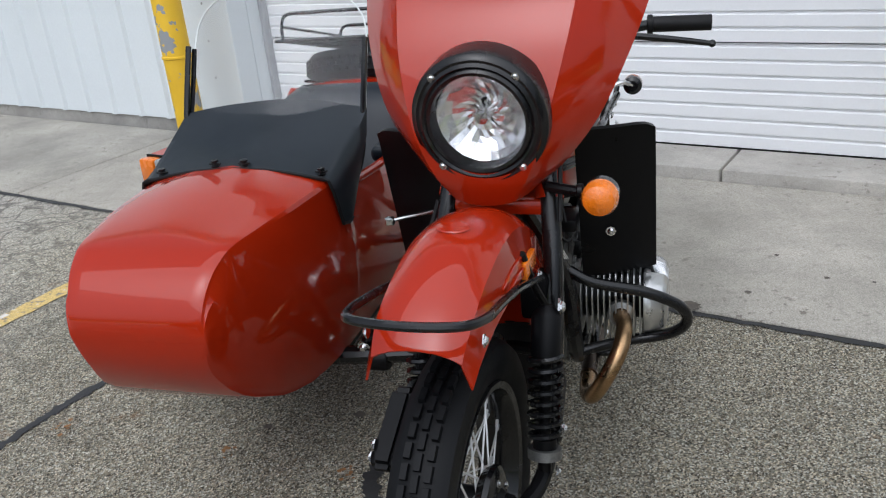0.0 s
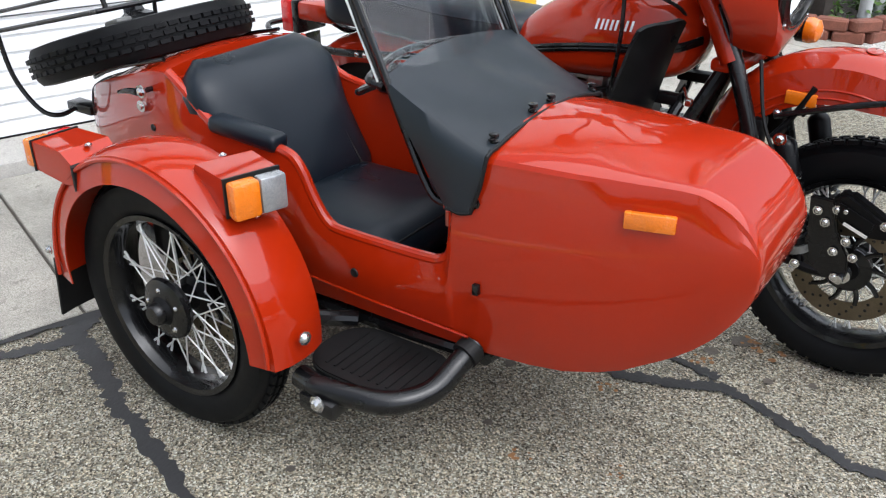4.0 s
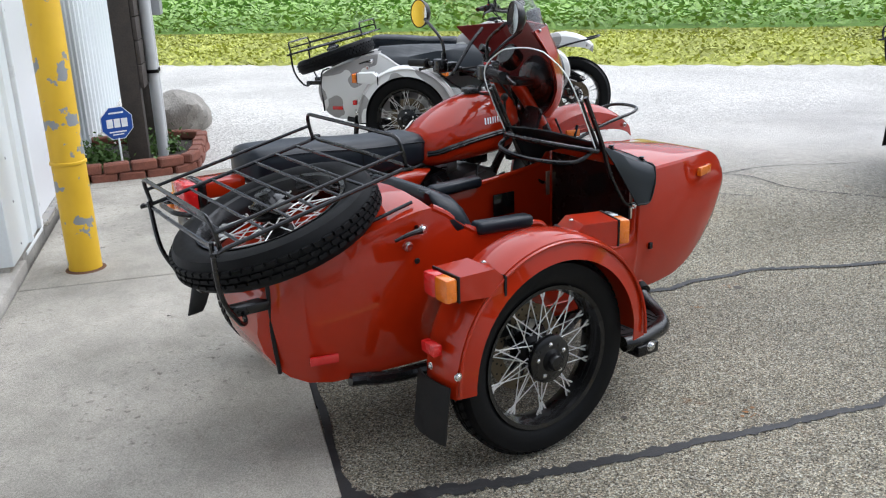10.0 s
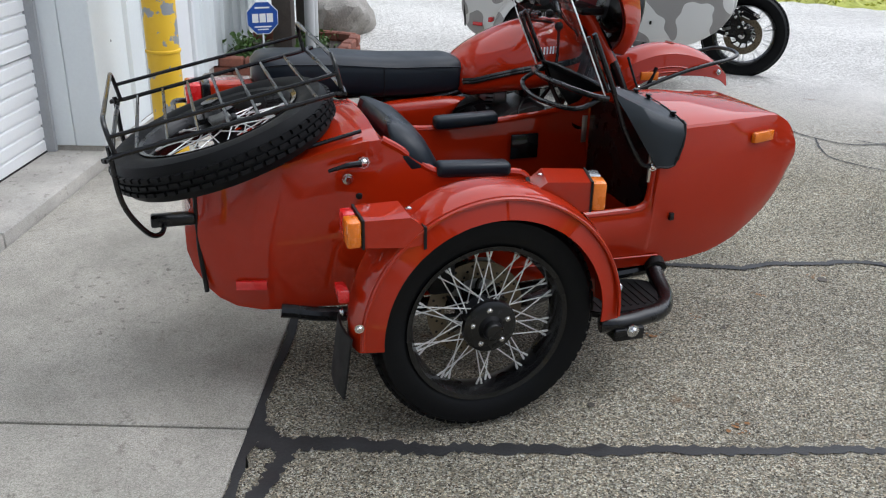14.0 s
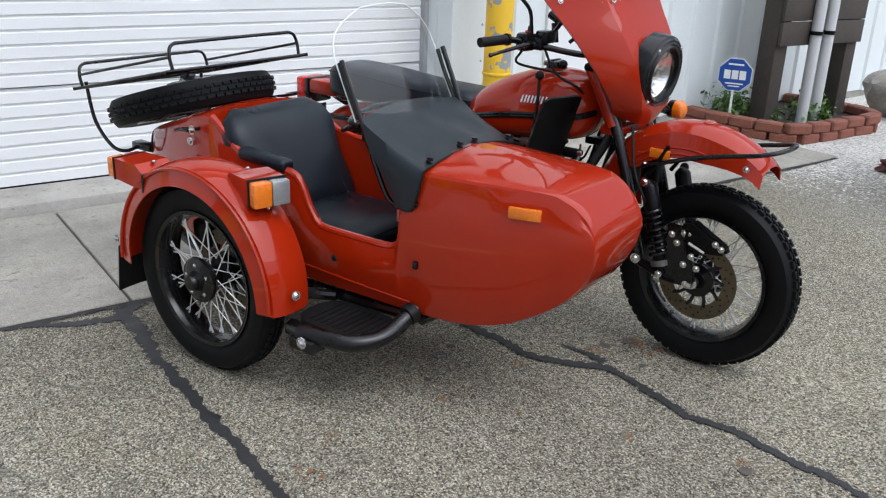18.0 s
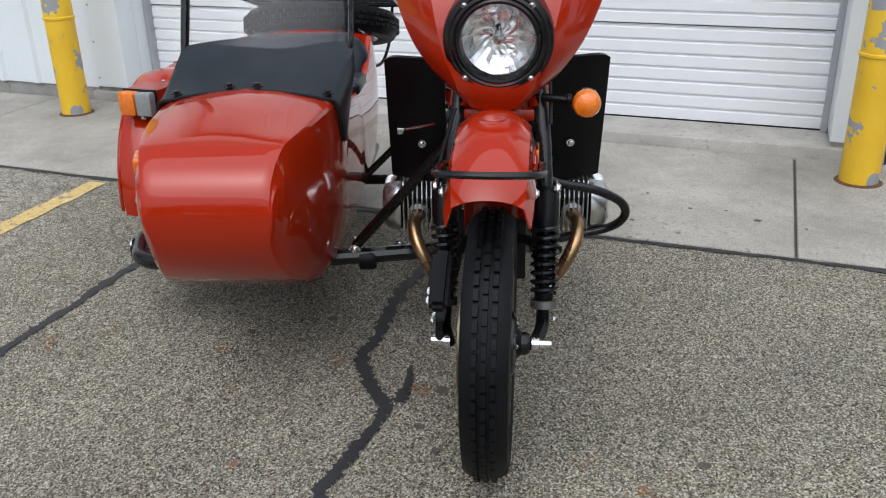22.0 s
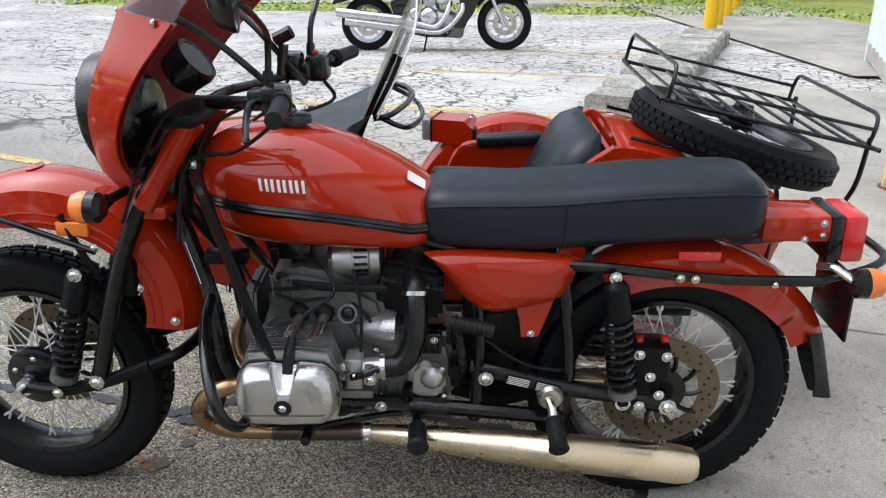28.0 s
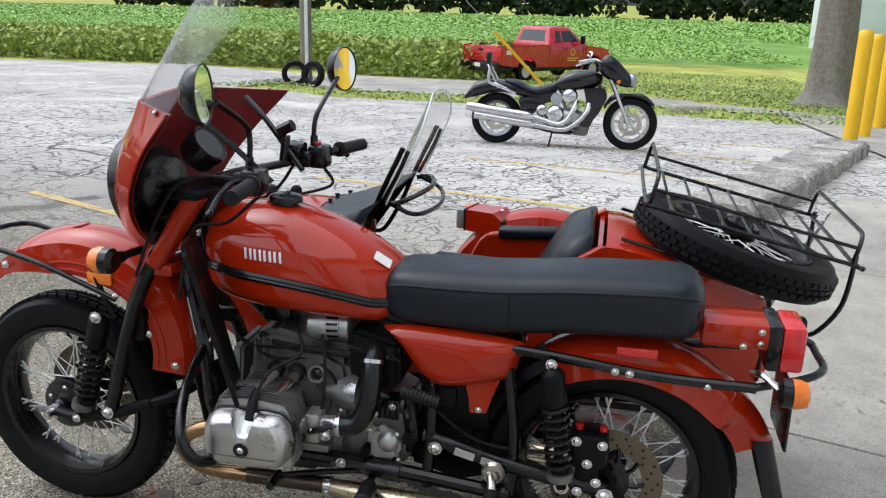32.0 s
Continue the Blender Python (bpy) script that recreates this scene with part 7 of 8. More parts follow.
part("rear_marker", box(-1.235, -1.165, 1.705, 1.735, 0.455, 0.49, 0.005), REDLENS, sf, "small red rear marker lamp")
# lamp pods in front and behind
for nm, y0, y1, z0, z1, front in (("front_lamp_pod", 1.105, 0.985, 0.648, 0.735, True), ("rear_lamp_pod", 1.545, 1.665, 0.625, 0.702, False)):
    d = -1 if front else 1
    ring = lambda y, za, zb, e: [(-1.255 - e, y, za), (-1.255 - e, y, zb), (-1.13 + e, y, zb), (-1.13 + e, y, za)]
    SPL = Matrix.Translation((-1.203, 0.998, 0.006)) @ pose(0, 0, 0, 0, 0, -16) @ Matrix.Translation((1.193, -0.962, 0)) if front else Matrix.Translation((-0.034, 0.01, 0))
    pod = part(nm, loft([ring(y0 - d * 0.04, z0 + 0.0, z1 - 0.035, 0.0), ring(y0, z0 - 0.005, z1, 0.004), ring(y1, z0 + 0.005, z1, 0.0)]), RED, sf, "orange-red lamp housing", 20, SPL)
    part("pod_gasket", loft([ring(y0 - d * 0.042, z0 - 0.012, z1 - 0.030, 0.006), ring(y0 - d * 0.034, z0 - 0.014, z1 - 0.026, 0.006)]), GRIP, pod, m=SPL)
    part("lamp_gasket", box(-1.258, -1.127, min(y1, y1 + d * 0.006), max(y1, y1 + d * 0.006), z0 + 0.002, z1 + 0.003), GRIP, pod, m=SPL)
    part("amber_lens", box(-1.256, -1.193, min(y1 + d * 0.006, y1 + d * 0.045), max(y1 + d * 0.006, y1 + d * 0.045), z0 + 0.005, z1 - 0.001, 0.008), AMBER, pod, "amber signal lens", m=SPL)
    part("second_lens", box(-1.192, -1.13, min(y1 + d * 0.006, y1 + d * 0.042), max(y1 + d * 0.006, y1 + d * 0.042), z0 + 0.005, z1 - 0.001, 0.008), CLEARLENS if front else REDLENS, pod, "clear position lens" if front else "red tail lens", m=SPL)
    bolt("pod_screw", SPL @ Vector((-1.19, y0 - d * 0.012, z1 + 0.001)), (0, 0, 1), pod, 0.006)
    bolt("pod_screw", SPL @ Vector((-1.19, y1 + d * 0.01, z0 - 0.008)), (0, d, -0.3), pod, 0.006)
wheel("sidecar_wheel", Matrix.Translation(SW) @ SIDEWAYS @ pose(0, 0, 0, 0, 0, 2), body.parent, disc=1, cap=-1)
part("stub_axle", rod((-1.13, SW.y, SW.z), (-0.95, SW.y, 0.33), 0.022), BLACK, bike)
part("side_caliper", box(-1.15, -1.07, 1.38, 1.46, 0.40, 0.50, 0.015), SATIN, bike)
part("brake_cover", lathe([(0, 0), (0.06, 0.0), (0.065, 0.01)], 20, axis((-1.09, SW.y - 0.02, 0.42), (-1, 0, 0))), CAST, bike)

# step board with tube guard and sidecar chassis
stp = part("step_board", plate(rr(-1.062, 0.80, 0.215, 0.33, 0.09), 0.02, Matrix.Translation((0, 0, 0.262)) @ pose(0, 0, 0, 0, 0, 0), 0.004), GRIP, bike, "black ribbed rubber step board")
for k in range(9):
    part("step_rib", box(-1.14, -0.985, 0.695 + 0.025 * k, 0.702 + 0.025 * k, 0.2815, 0.2855), GRIP, stp)
gd = part("step_guard", tube([(-0.945, 0.615, 0.335), (-1.0, 0.63, 0.30), (-1.08, 0.645, 0.27), (-1.155, 0.70, 0.262), (-1.185, 0.79, 0.262), (-1.20, 0.87, 0.262), (-1.19, 0.93, 0.262)], 0.028, 14), BLACK, bike, "thick bent black step guard tube")
part("guard_collar", lathe([(0.022, 0), (0.034, 0), (0.034, 0.03), (0.022, 0.03)], 20, axis((-0.955, 0.617, 0.33), (-1, 0.2, -0.4)), close=True), GRIP, gd)
part("guard_bracket", box(-1.235, -1.17, 0.80, 0.90, 0.215, 0.255, 0.006), BLACK, gd)
bolt("bracket_bolt", (-1.238, 0.842, 0.248), (-1, 0, 0), gd, 0.014)
for nm, pts, r in (("chassis_tube", [(-0.93, 0.62, 0.30), (-0.93, 0.9, 0.285), (-0.94, 1.6, 0.27), (-0.92, 1.85, 0.30)], 0.022), ("chassis_tube", [(-0.52, 0.62, 0.30), (-0.52, 1.0, 0.285), (-0.50, 1.85, 0.28)], 0.022), ("chassis_tube", [(-0.94, 0.60, 0.305), (-0.72, 0.58, 0.305), (-0.50, 0.58, 0.31), (-0.13, 0.62, 0.32)], 0.025), ("chassis_tube", [(-0.94, 1.42, 0.275), (-0.50, 1.42, 0.275), (-0.12, 1.36, 0.30)], 0.02), ("front_strut", [(-0.43, 0.60, 0.345), (-0.28, 0.55, 0.525), (-0.13, 0.50, 0.705)], 0.016), ("chassis_tube", [(-0.48, 1.30, 0.33), (-0.30, 1.30, 0.50), (-0.10, 1.30, 0.66)], 0.014), ("swing_arm", [(-0.96, 0.95, 0.29), (-1.05, 1.10, 0.30), (-1.09, 1.31, 0.335)], 0.02)):
    part(nm, tube(pts, r, 10), BLACK, bike)
part("strut_clevis", rod((-0.445, 0.602, 0.305), (-0.425, 0.600, 0.365), 0.013, 10), CHROME, bike, "bright steel strut joint")
bolt("clevis_bolt", (-0.435, 0.578, 0.335), (0, -1, 0), bike, 0.012)
part("adjuster_rod", join(rod((-0.262, 0.432, 0.757), (-0.175, 0.475, 0.762), 0.0045, 8), box(-0.275, -0.255, 0.420, 0.436, 0.748, 0.766, 0.003)), CHROME, bike, "small bright adjuster rod")
for y in (0.60, 0.63):
    bolt("joint_bolt", (-0.30, y, 0.33), (0, -1, 0), bike, 0.010)
part("mount_clamp", lathe([(0, 0.03), (0.03, 0.03), (0.034, 0.02), (0.034, -0.02), (0, -0.03)], 16, axis((-0.40, 0.59, 0.30), (1, 0, 0))), SATIN, bike)
shock("sidecar_shock", (-1.02, 1.36, 0.60), (-1.06, 1.33, 0.34), bike)

# spare wheel on the tail, rack above
SPM = Matrix.Translation((-0.715, 1.963, 0.790)) @ pose(0, 0, 0, -17.5, 0, 0) @ pose(0, 0, 0, 0, 0, 7)
spare = wheel("spare_wheel", SPM, bike, disc=0, cap=0, label="black rim of the spare wheel")
part("spare_mount", join(rod((0, 0, -0.12), (0, 0, 0.085), 0.022, 14), lathe([(0, 0.11), (0.028, 0.108), (0.032, 0.09), (0.06, 0.075), (0.06, 0.06)], 6)), BLACK, spare, "black spare wheel clamp")
part("mount_lug", box(-0.10, 0.02, -0.03, 0.03, 0.058, 0.078, 0.008), CAST_D, spare)
RK = Matrix.Translation((-0.715, 1.955, 0.905)) @ pose(0, 0, 0, -13, 0, 0)
rack = part("luggage_rack", tube([(-0.315, -0.275, 0), (-0.315, 0.285, 0), (-0.29, 0.31, 0), (0.29, 0.31, 0), (0.315, 0.285, 0), (0.315, -0.275, 0), (0.29, -0.30, 0), (-0.29, -0.30, 0), (-0.315, -0.275, 0)], 0.0065, 8, 3), BLACK, bike, "black tubular luggage rack over the spare wheel", m=RK)
for k in range(7):
    y = -0.225 + 0.079 * k
    part("rack_bar", rod((-0.31, y, 0), (0.31, y, 0), 0.005, 8), BLACK, rack, m=RK)
for yy, hh in ((-0.292, 0.092), (0.302, 0.088)):
    part("rack_hoop", tube([(-0.31, yy, 0), (-0.312, yy, hh * 0.6), (-0.29, yy, hh), (-0.2, yy, hh + 0.004), (0.2, yy, hh + 0.004), (0.29, yy, hh), (0.312, yy, hh * 0.6), (0.31, yy, 0)], 0.0065, 8, 4), BLACK, rack, m=RK)
for sx in (1, -1):
    part("rack_rail", rod((0.313 * sx, -0.29, 0.05), (0.313 * sx, 0.30, 0.05), 0.0055, 8), BLACK, rack, m=RK)
    part("rack_leg", tube([(-0.715 + 0.285 * sx, 2.265, 0.855), (-0.715 + 0.27 * sx, 2.25, 0.70), (-0.715 + 0.24 * sx, 2.20, 0.60), (-0.715 + 0.20 * sx, 2.165, 0.575), (-0.715 + 0.14 * sx, 2.15, 0.59)], 0.0075, 8), BLACK, rack)

# ---- around the lot ----
def quads(name, pts, sizes, material, label, cat, seed, flat=0.35, parent=None):
    """Many small leaf cards at points, joined as one stuff object."""
    rng = np.random.default_rng(seed)
    n = len(pts)
    p = np.asarray(pts, float)
    nrm = rng.normal(size=(n, 3))
    nrm[:, 2] = np.abs(nrm[:, 2]) + flat
    nrm /= np.linalg.norm(nrm, axis=1)[:, None]
    a = np.cross(nrm, rng.normal(size=(n, 3)))
    a /= np.linalg.norm(a, axis=1)[:, None]
    b = np.cross(nrm, a)
    s = np.asarray(sizes, float).reshape(-1, 1) * rng.uniform(0.6, 1.3, (n, 1))
    v = np.stack([p - a * s, p - b * s * 0.6, p + a * s, p + b * s * 0.6], 1).reshape(-1, 3)
    me = bpy.data.meshes.new(name)
    me.from_pydata(v.tolist(), [], np.arange(4 * n).reshape(-1, 4).tolist())
    me.materials.append(material)
    ob = new(name, me)
    if parent:
        ob.parent = parent
        return tagged(ob, label)
    return tagged(ob, label, cat, kind="stuff")


# planting bed with paver edging
bed_line = smooth_line([(4.10, 1.66, 0), (3.98, 1.25, 0), (3.97, 0.82, 0), (4.22, 0.64, 0), (4.55, 0.50, 0), (4.84, 0.38, 0), (5.10, 0.50, 0), (5.28, 0.80, 0), (5.40, 1.20, 0)], 8)
edging = thing("bed_edging", "low red paver edging round the planting bed", "edging", kind="structure")
acc, k = 0.0, 0
pav = mesh_of("paver", box(-0.10, 0.10, -0.05, 0.05, -0.04, 0.04, 0.012, 1), BRICK, 30)
for layer in (0, 1):
    acc = 0.1 * layer
    for a, b in zip(bed_line, bed_line[1:]):
        d = b - a
        while acc <= d.length:
            p = a + d * (acc / d.length)
            o = new("paver", pav)
            rk = random.Random(k)
            o.parent = edging
            o.matrix_local = Matrix.Translation((p.x, p.y, gz(p.x, p.y) + 0.035 + 0.08 * layer)) @ pose(0, 0, 0, rk.uniform(-2, 2), rk.uniform(-2, 2), math.degrees(math.atan2(d.y, d.x)) + rk.uniform(-4, 4))
            acc += 0.212
            k += 1
        acc -= d.length
bm = bmesh.new()
bm.faces.new([bm.verts.new((p.x, p.y, gz(p.x, p.y) + 0.07)) for p in bed_line] + [bm.verts.new((5.6, 1.25, 0.07)), bm.verts.new((4.15, 1.72, 0.07))])
single("bed_soil", bm, mat("dark_mulch", (0.035, 0.028, 0.022), 0.95, 0, 0.5, 20, 90, 1.0, 0.01), "dark mulch in the planting bed", "soil", kind="structure")
rng = np.random.default_rng(4)
pts = []
for cx, cy, r, n in ((4.25, 1.38, 0.17, 420), (4.5, 1.38, 0.15, 300), (4.62, 0.75, 0.13, 260), (4.85, 0.9, 0.15, 240), (5.1, 0.9, 0.13, 200), (4.3, 1.05, 0.10, 130)):
    q = rng.normal(size=(n, 3)) * (r * 0.5, r * 0.5, r * 0.5) + (cx, cy, 0.12)
    pts.append(q)
quads("bed_plants", np.clip(np.concatenate(pts), (-99, -99, 0.07), (99, 99, 0.42)), 0.026, LEAF, "leafy green plants in the bed", "plants", 2)

# blue yard sign
sg = thing("yard_sign", "blue octagonal security sign on a thin white stake", "sign", at=Matrix.Translation((4.05, 1.30, 0)))
fac = pose(0, 0, 0.46, 90, 0, 90 + 180 + 8)
octo = [(0.14 * math.cos(radians(22.5 + 45 * k)), 0.14 * math.sin(radians(22.5 + 45 * k))) for k in range(8)]
part("sign_rim", plate(octo, 0.006, fac @ Matrix.Translation((0, 0, -0.003))), WHITE, sg)
part("sign_face", plate([(x * 0.95, y * 0.95) for x, y in octo], 0.003, fac @ Matrix.Translation((0, 0, 0.0035))), BLUE, sg, "blue face")
for x0, x1, y0, y1 in ((-0.085, -0.035, -0.035, 0.035), (-0.025, 0.025, -0.035, 0.035), (0.035, 0.085, -0.035, 0.035), (-0.06, 0.06, 0.075, 0.088), (-0.07, 0.07, -0.075, -0.064), (-0.045, 0.045, -0.095, -0.086)):
    part("sign_mark", box(x0, x1, y0, y1, 0.0068, 0.008), WHITE, sg, "white bar", m=fac)
part("sign_stake", box(-0.012, 0.012, -0.006, 0.006, 0.0, 0.34), WHITE, sg)

# timber post with meter box and conduit
post = thing("utility_post", "dark weathered timber posts and boards with grey electric meter and conduits", "post", at=Matrix.Translation((4.26, 1.11, 0)) @ pose(0, 0, 0, 0, 0, -20.7))
part("timber", box(-0.075, 0.075, -0.09, 0.07, 0, 4.2, 0.008), WOOD, post)
part("timber", box(0.86, 1.0, -0.09, 0.07, 0, 3.2, 0.008), WOOD, post)
for k in range(6):
    part("board", box(-0.07, 1.0, -0.125, -0.094, 0.70 + 0.19 * k, 0.883 + 0.19 * k, 0.005), WOOD, post)
mb = part("meter_box", box(0.52, 0.80, -0.28, -0.127, 1.25, 1.80, 0.012), TRIMGREY, post)
part("meter", lathe([(0, 0.10), (0.05, 0.10), (0.075, 0.09), (0.08, 0.0)], 26, axis((0.66, -0.28, 1.60), (0, -1, 0))), WHITE, mb, "white round meter")
for x in (0.30, 0.46):
    cd = part("conduit", tube([(x, -0.17, 0.0), (x, -0.17, 0.9), (x, -0.17, 1.9)], 0.045, 16), mat("pale_conduit", (0.52, 0.53, 0.53), 0.45, 0, 0.08, 5, 80, 0.05), post, "pale grey plastic conduit")
    for z in (0.80, 1.45):
        part("conduit_strap", lathe([(0.0455, -0.015), (0.053, -0.015), (0.053, 0.015), (0.0455, 0.015)], 16, Matrix.Translation((x, -0.17, z)), close=True), SATIN, cd)

# boulder
bm = bmesh.new()
bmesh.ops.create_icosphere(bm, subdivisions=4, radius=1)
for v in bm.verts:
    n_ = noise.fractal(v.co * 1.3, 0.8, 2.0, 5) * 0.16 + noise.noise(v.co * 0.9 + Vector((3, 1, 2))) * 0.22
    v.co = v.co * (1 + n_)
    v.co.x, v.co.y, v.co.z = v.co.x * 0.37, v.co.y * 0.30, max(v.co.z, -0.75) * 0.25
single("boulder", bm, ROCK, "large grey boulder on the gravel by the bed", "boulder", smooth=25, m=Matrix.Translation((5.72, 0.30, gz(5.72, 0.3) + 0.17)) @ pose(0, 0, 0, 0, 0, -25))

# cloth dropped on the gravel
bm = bmesh.new()
bmesh.ops.create_icosphere(bm, subdivisions=4, radius=1)
for v in bm.verts:
    n_ = noise.fractal(v.co * 2.2, 0.7, 2.0, 4) * 0.4
    v.co = Vector((v.co.x * 0.20, v.co.y * 0.13, max(v.co.z, -0.2) * 0.06)) * (1 + n_)
single("crumpled_cloth", bm, mat("maroon_cloth", (0.09, 0.02, 0.022), 0.9, 0, 0.3, 12, 90, 0.5, 0.003), "crumpled dark maroon cloth on the gravel", "cloth", smooth=60, m=Matrix.Translation((3.62, -0.1, gz(3.62, -0.1) + 0.015)) @ pose(0, 0, 0, 0, 0, -20))

# two more sidecar machines of the same build, in other colours
def repaint(root, m, cover_mat):
    gone = []
    for o in root.children_recursive:
        base = o.name.split(".")[0]
        if base in ("fairing", "tonneau_cover", "sidecar_windscreen", "screen_rod", "screen_hoop", "grab_hoop", "leg_shield", "badge_bar", "warning_sticker", "embossed_mark", "backrest", "seat_cushion", "arm_pad", "front_turn_signal"):
            gone += [o, *o.children_recursive]
        elif o.type == "MESH" and o.data.materials and o.data.materials[0] == RED:
            o.material_slots[0].link = "OBJECT"
            o.material_slots[0].material = m
    for o in dict.fromkeys(gone):
        bpy.data.objects.remove(o)
    rings = []
    for k in range(9):
        y = 0.60 + 0.98 * k / 8
        rings.append([(at_y(XO, y) - 0.01 + (at_y(XI, y) - at_y(XO, y) + 0.02) * t, y, 0.79 + 0.05 * math.sin(math.pi * t) + 0.03 * math.sin(9 * t + 7 * y) - 0.10 * (abs(2 * t - 1) > 0.97)) for t in [j / 12 for j in range(13)]])
    part("cockpit_cover", shell(loft(rings, False, False), 0.006), cover_mat, root, "black cover over the cockpit", 60)
    hl = part("headlight_shell", lathe([(0, -0.12), (0.06, -0.11), (0.09, -0.05), (0.095, 0.0), (0.09, 0.01)], 28, axis((0, 0.30, 1.0), (0, -1, 0))), BLACK, root)
    part("headlight_glass", lathe([(0.09, 0.01), (0.06, 0.02), (0, 0.026)], 28, axis((0, 0.30, 1.0), (0, -1, 0))), CLEARLENS, hl)


white = copy_thing(bike, Matrix.Translation((2.70, -2.33, gz(2.70, -2.33) - 0.02)) @ pose(0, 0, 0, 0, 0, -40))
white.name = "sidecar_motorcycle"
repaint(white, CAMO_W, CLOTH)
tagged(white, "white and grey camouflage motorcycle with covered sidecar, parked on gravel")
olive = copy_thing(bike, Matrix.Translation((-2.142, -2.993, gz(-2.142, -2.993))) @ pose(0, 0, 0, 0, 0, -117))
olive.name = "sidecar_motorcycle"
repaint(olive, CAMO_O, mat("navy_cover", (0.012, 0.014, 0.03), 0.7))
part("hub_drum", lathe([(0, 0.125), (0.022, 0.122), (0.034, 0.108), (0.085, 0.098), (0.10, 0.085), (0.105, 0.05), (0.10, 0.02)], 36, Matrix.Translation(SW) @ SIDEWAYS @ Matrix.Diagonal((1, 1, -1, 1))), BLACK, olive, "large black domed hub drum")
tagged(olive, "olive camouflage motorcycle with covered sidecar, parked on the lot")

# low stone kerb along the apron's far end
cur = thing("stone_kerb", "long low weathered stone block along the parking bays", "kerb")
P0, P1 = Vector((-4.08, 2.27, 0)), Vector((-10.1, 4.60, 0))
dr = (P1 - P0).normalized()
sd = Vector((-dr.y, dr.x, 0))
for k in range(4):
    a = P0 + (P1 - P0) * (k / 4 + 0.002)
    b = P0 + (P1 - P0) * ((k + 1) / 4 - 0.002)
    rings = []
    rk = random.Random(40 + k)
    for j in range(25):
        c = a + (b - a) * j / 24
        zz = gz(c.x, c.y)
        w = 0.26 + rk.uniform(-0.035, 0.035)
        h = 0.20 + rk.uniform(-0.030, 0.022)
        rings.append([c - sd * w + Vector((0, 0, zz - 0.05)), c - sd * w + Vector((0, 0, zz + h - 0.03)), c - sd * (w - 0.03) + Vector((0, 0, zz + h)), c + Vector((0, 0, zz + h + rk.uniform(-0.006, 0.006))), c + sd * (w - 0.03) + Vector((0, 0, zz + h)), c + sd * w + Vector((0, 0, zz + h - 0.03)), c + sd * w + Vector((0, 0, zz - 0.05))])
    part("kerb_stone", loft(rings), STONE, cur, smooth=20)
for x, y in ((-10.7, 4.78), (-12.8, 5.5), (-14.8, 6.25), (-16.6, 6.95)):
    bollard("bollard", x, y, 1.62, 0.097, YELLOW_CLEAN, "clean yellow plastic-sleeved bollard by the far walk", ring=False, dome=0.10)
sheet("far_walk", CONCRETE, lambda x, y: True, 0.5, -18, -6.5, 5.0, 8.0, 0.03, "pale concrete walk along the building", "pavement")

# black cruiser
cr = thing("cruiser_motorcycle", "black cruiser motorcycle with chrome engine and twin pipes", "motorcycle", at=Matrix.Translation((-9.12, 0.05, gz(-9.12, 0.9))) @ pose(0, 0, 0, 0, 0, 0))
# its own axes: y ahead from the rear axle, x to the side that shows
def cwheel(y, r, nm):
    w = part(nm, lathe([(r * 0.70, -0.05), (r * 0.74, -0.07), (r * 0.93, -0.075), (r, -0.05), (r * 1.01, 0), (r, 0.05), (r * 0.93, 0.075), (r * 0.74, 0.07), (r * 0.70, 0.05)], 44, Matrix.Translation((0, y, r)) @ SIDEWAYS, close=True), RUBBER, cr)
    part("rim", lathe([(r * 0.60, -0.045), (r * 0.72, -0.055), (r * 0.72, 0.055), (r * 0.60, 0.045)], 44, Matrix.Translation((0, y, r)) @ SIDEWAYS, close=True), CHROME, w)
    part("hub", rod((-0.07, y, r), (0.07, y, r), 0.05, 18), CHROME, w)
    for k in range(5):
        a = 2 * math.pi * k / 5 + 0.4
        part("wheel_spoke", tube([(0.03, y + 0.04 * math.cos(a), r + 0.04 * math.sin(a)), (0.035, y + r * 0.66 * math.cos(a + 0.12), r + r * 0.66 * math.sin(a + 0.12))], 0.017, 8, straight=True), CHROME, w)
    part("brake_disc", lathe([(r * 0.25, 0.0), (r * 0.45, 0), (r * 0.45, 0.006), (r * 0.25, 0.006)], 36, Matrix.Translation((0.07, y, r)) @ SIDEWAYS, close=True), STEEL, w)
    return w
cwheel(0, 0.325, "rear_wheel"), cwheel(1.70, 0.335, "front_wheel")
BK = mat("gloss_black_paint", (0.006, 0.006, 0.008), 0.12, 0, 0.1, 4, 80, 0, coat=0.4, spec=0.3)
def blob(name, table, material, label="", pw=0.7, x0=0.0):
    rings = []
    for k in range(17):
        y = table[0][0] + (table[-1][0] - table[0][0]) * k / 16
        w, z0, z1 = lerp_table(table, y)
        rings.append([(x0 + w * math.copysign(abs(math.cos(a)) ** pw, math.cos(a)), y, (z0 + z1) / 2 + (z1 - z0) / 2 * math.copysign(abs(math.sin(a)) ** pw, math.sin(a))) for a in (2 * math.pi * (j + 0.5) / 20 for j in range(20))])
    return part(name, loft(rings), material, cr, label, 50)
blob("fuel_tank", [(0.72, 0.09, 0.74, 0.80), (0.82, 0.15, 0.71, 0.90), (1.0, 0.18, 0.72, 0.97), (1.2, 0.15, 0.76, 0.97), (1.32, 0.05, 0.82, 0.92)], BK)
blob("seat", [(0.10, 0.10, 0.78, 0.83), (0.25, 0.15, 0.74, 0.82), (0.45, 0.17, 0.66, 0.74), (0.65, 0.15, 0.65, 0.78), (0.76, 0.08, 0.70, 0.80)], VINYL)
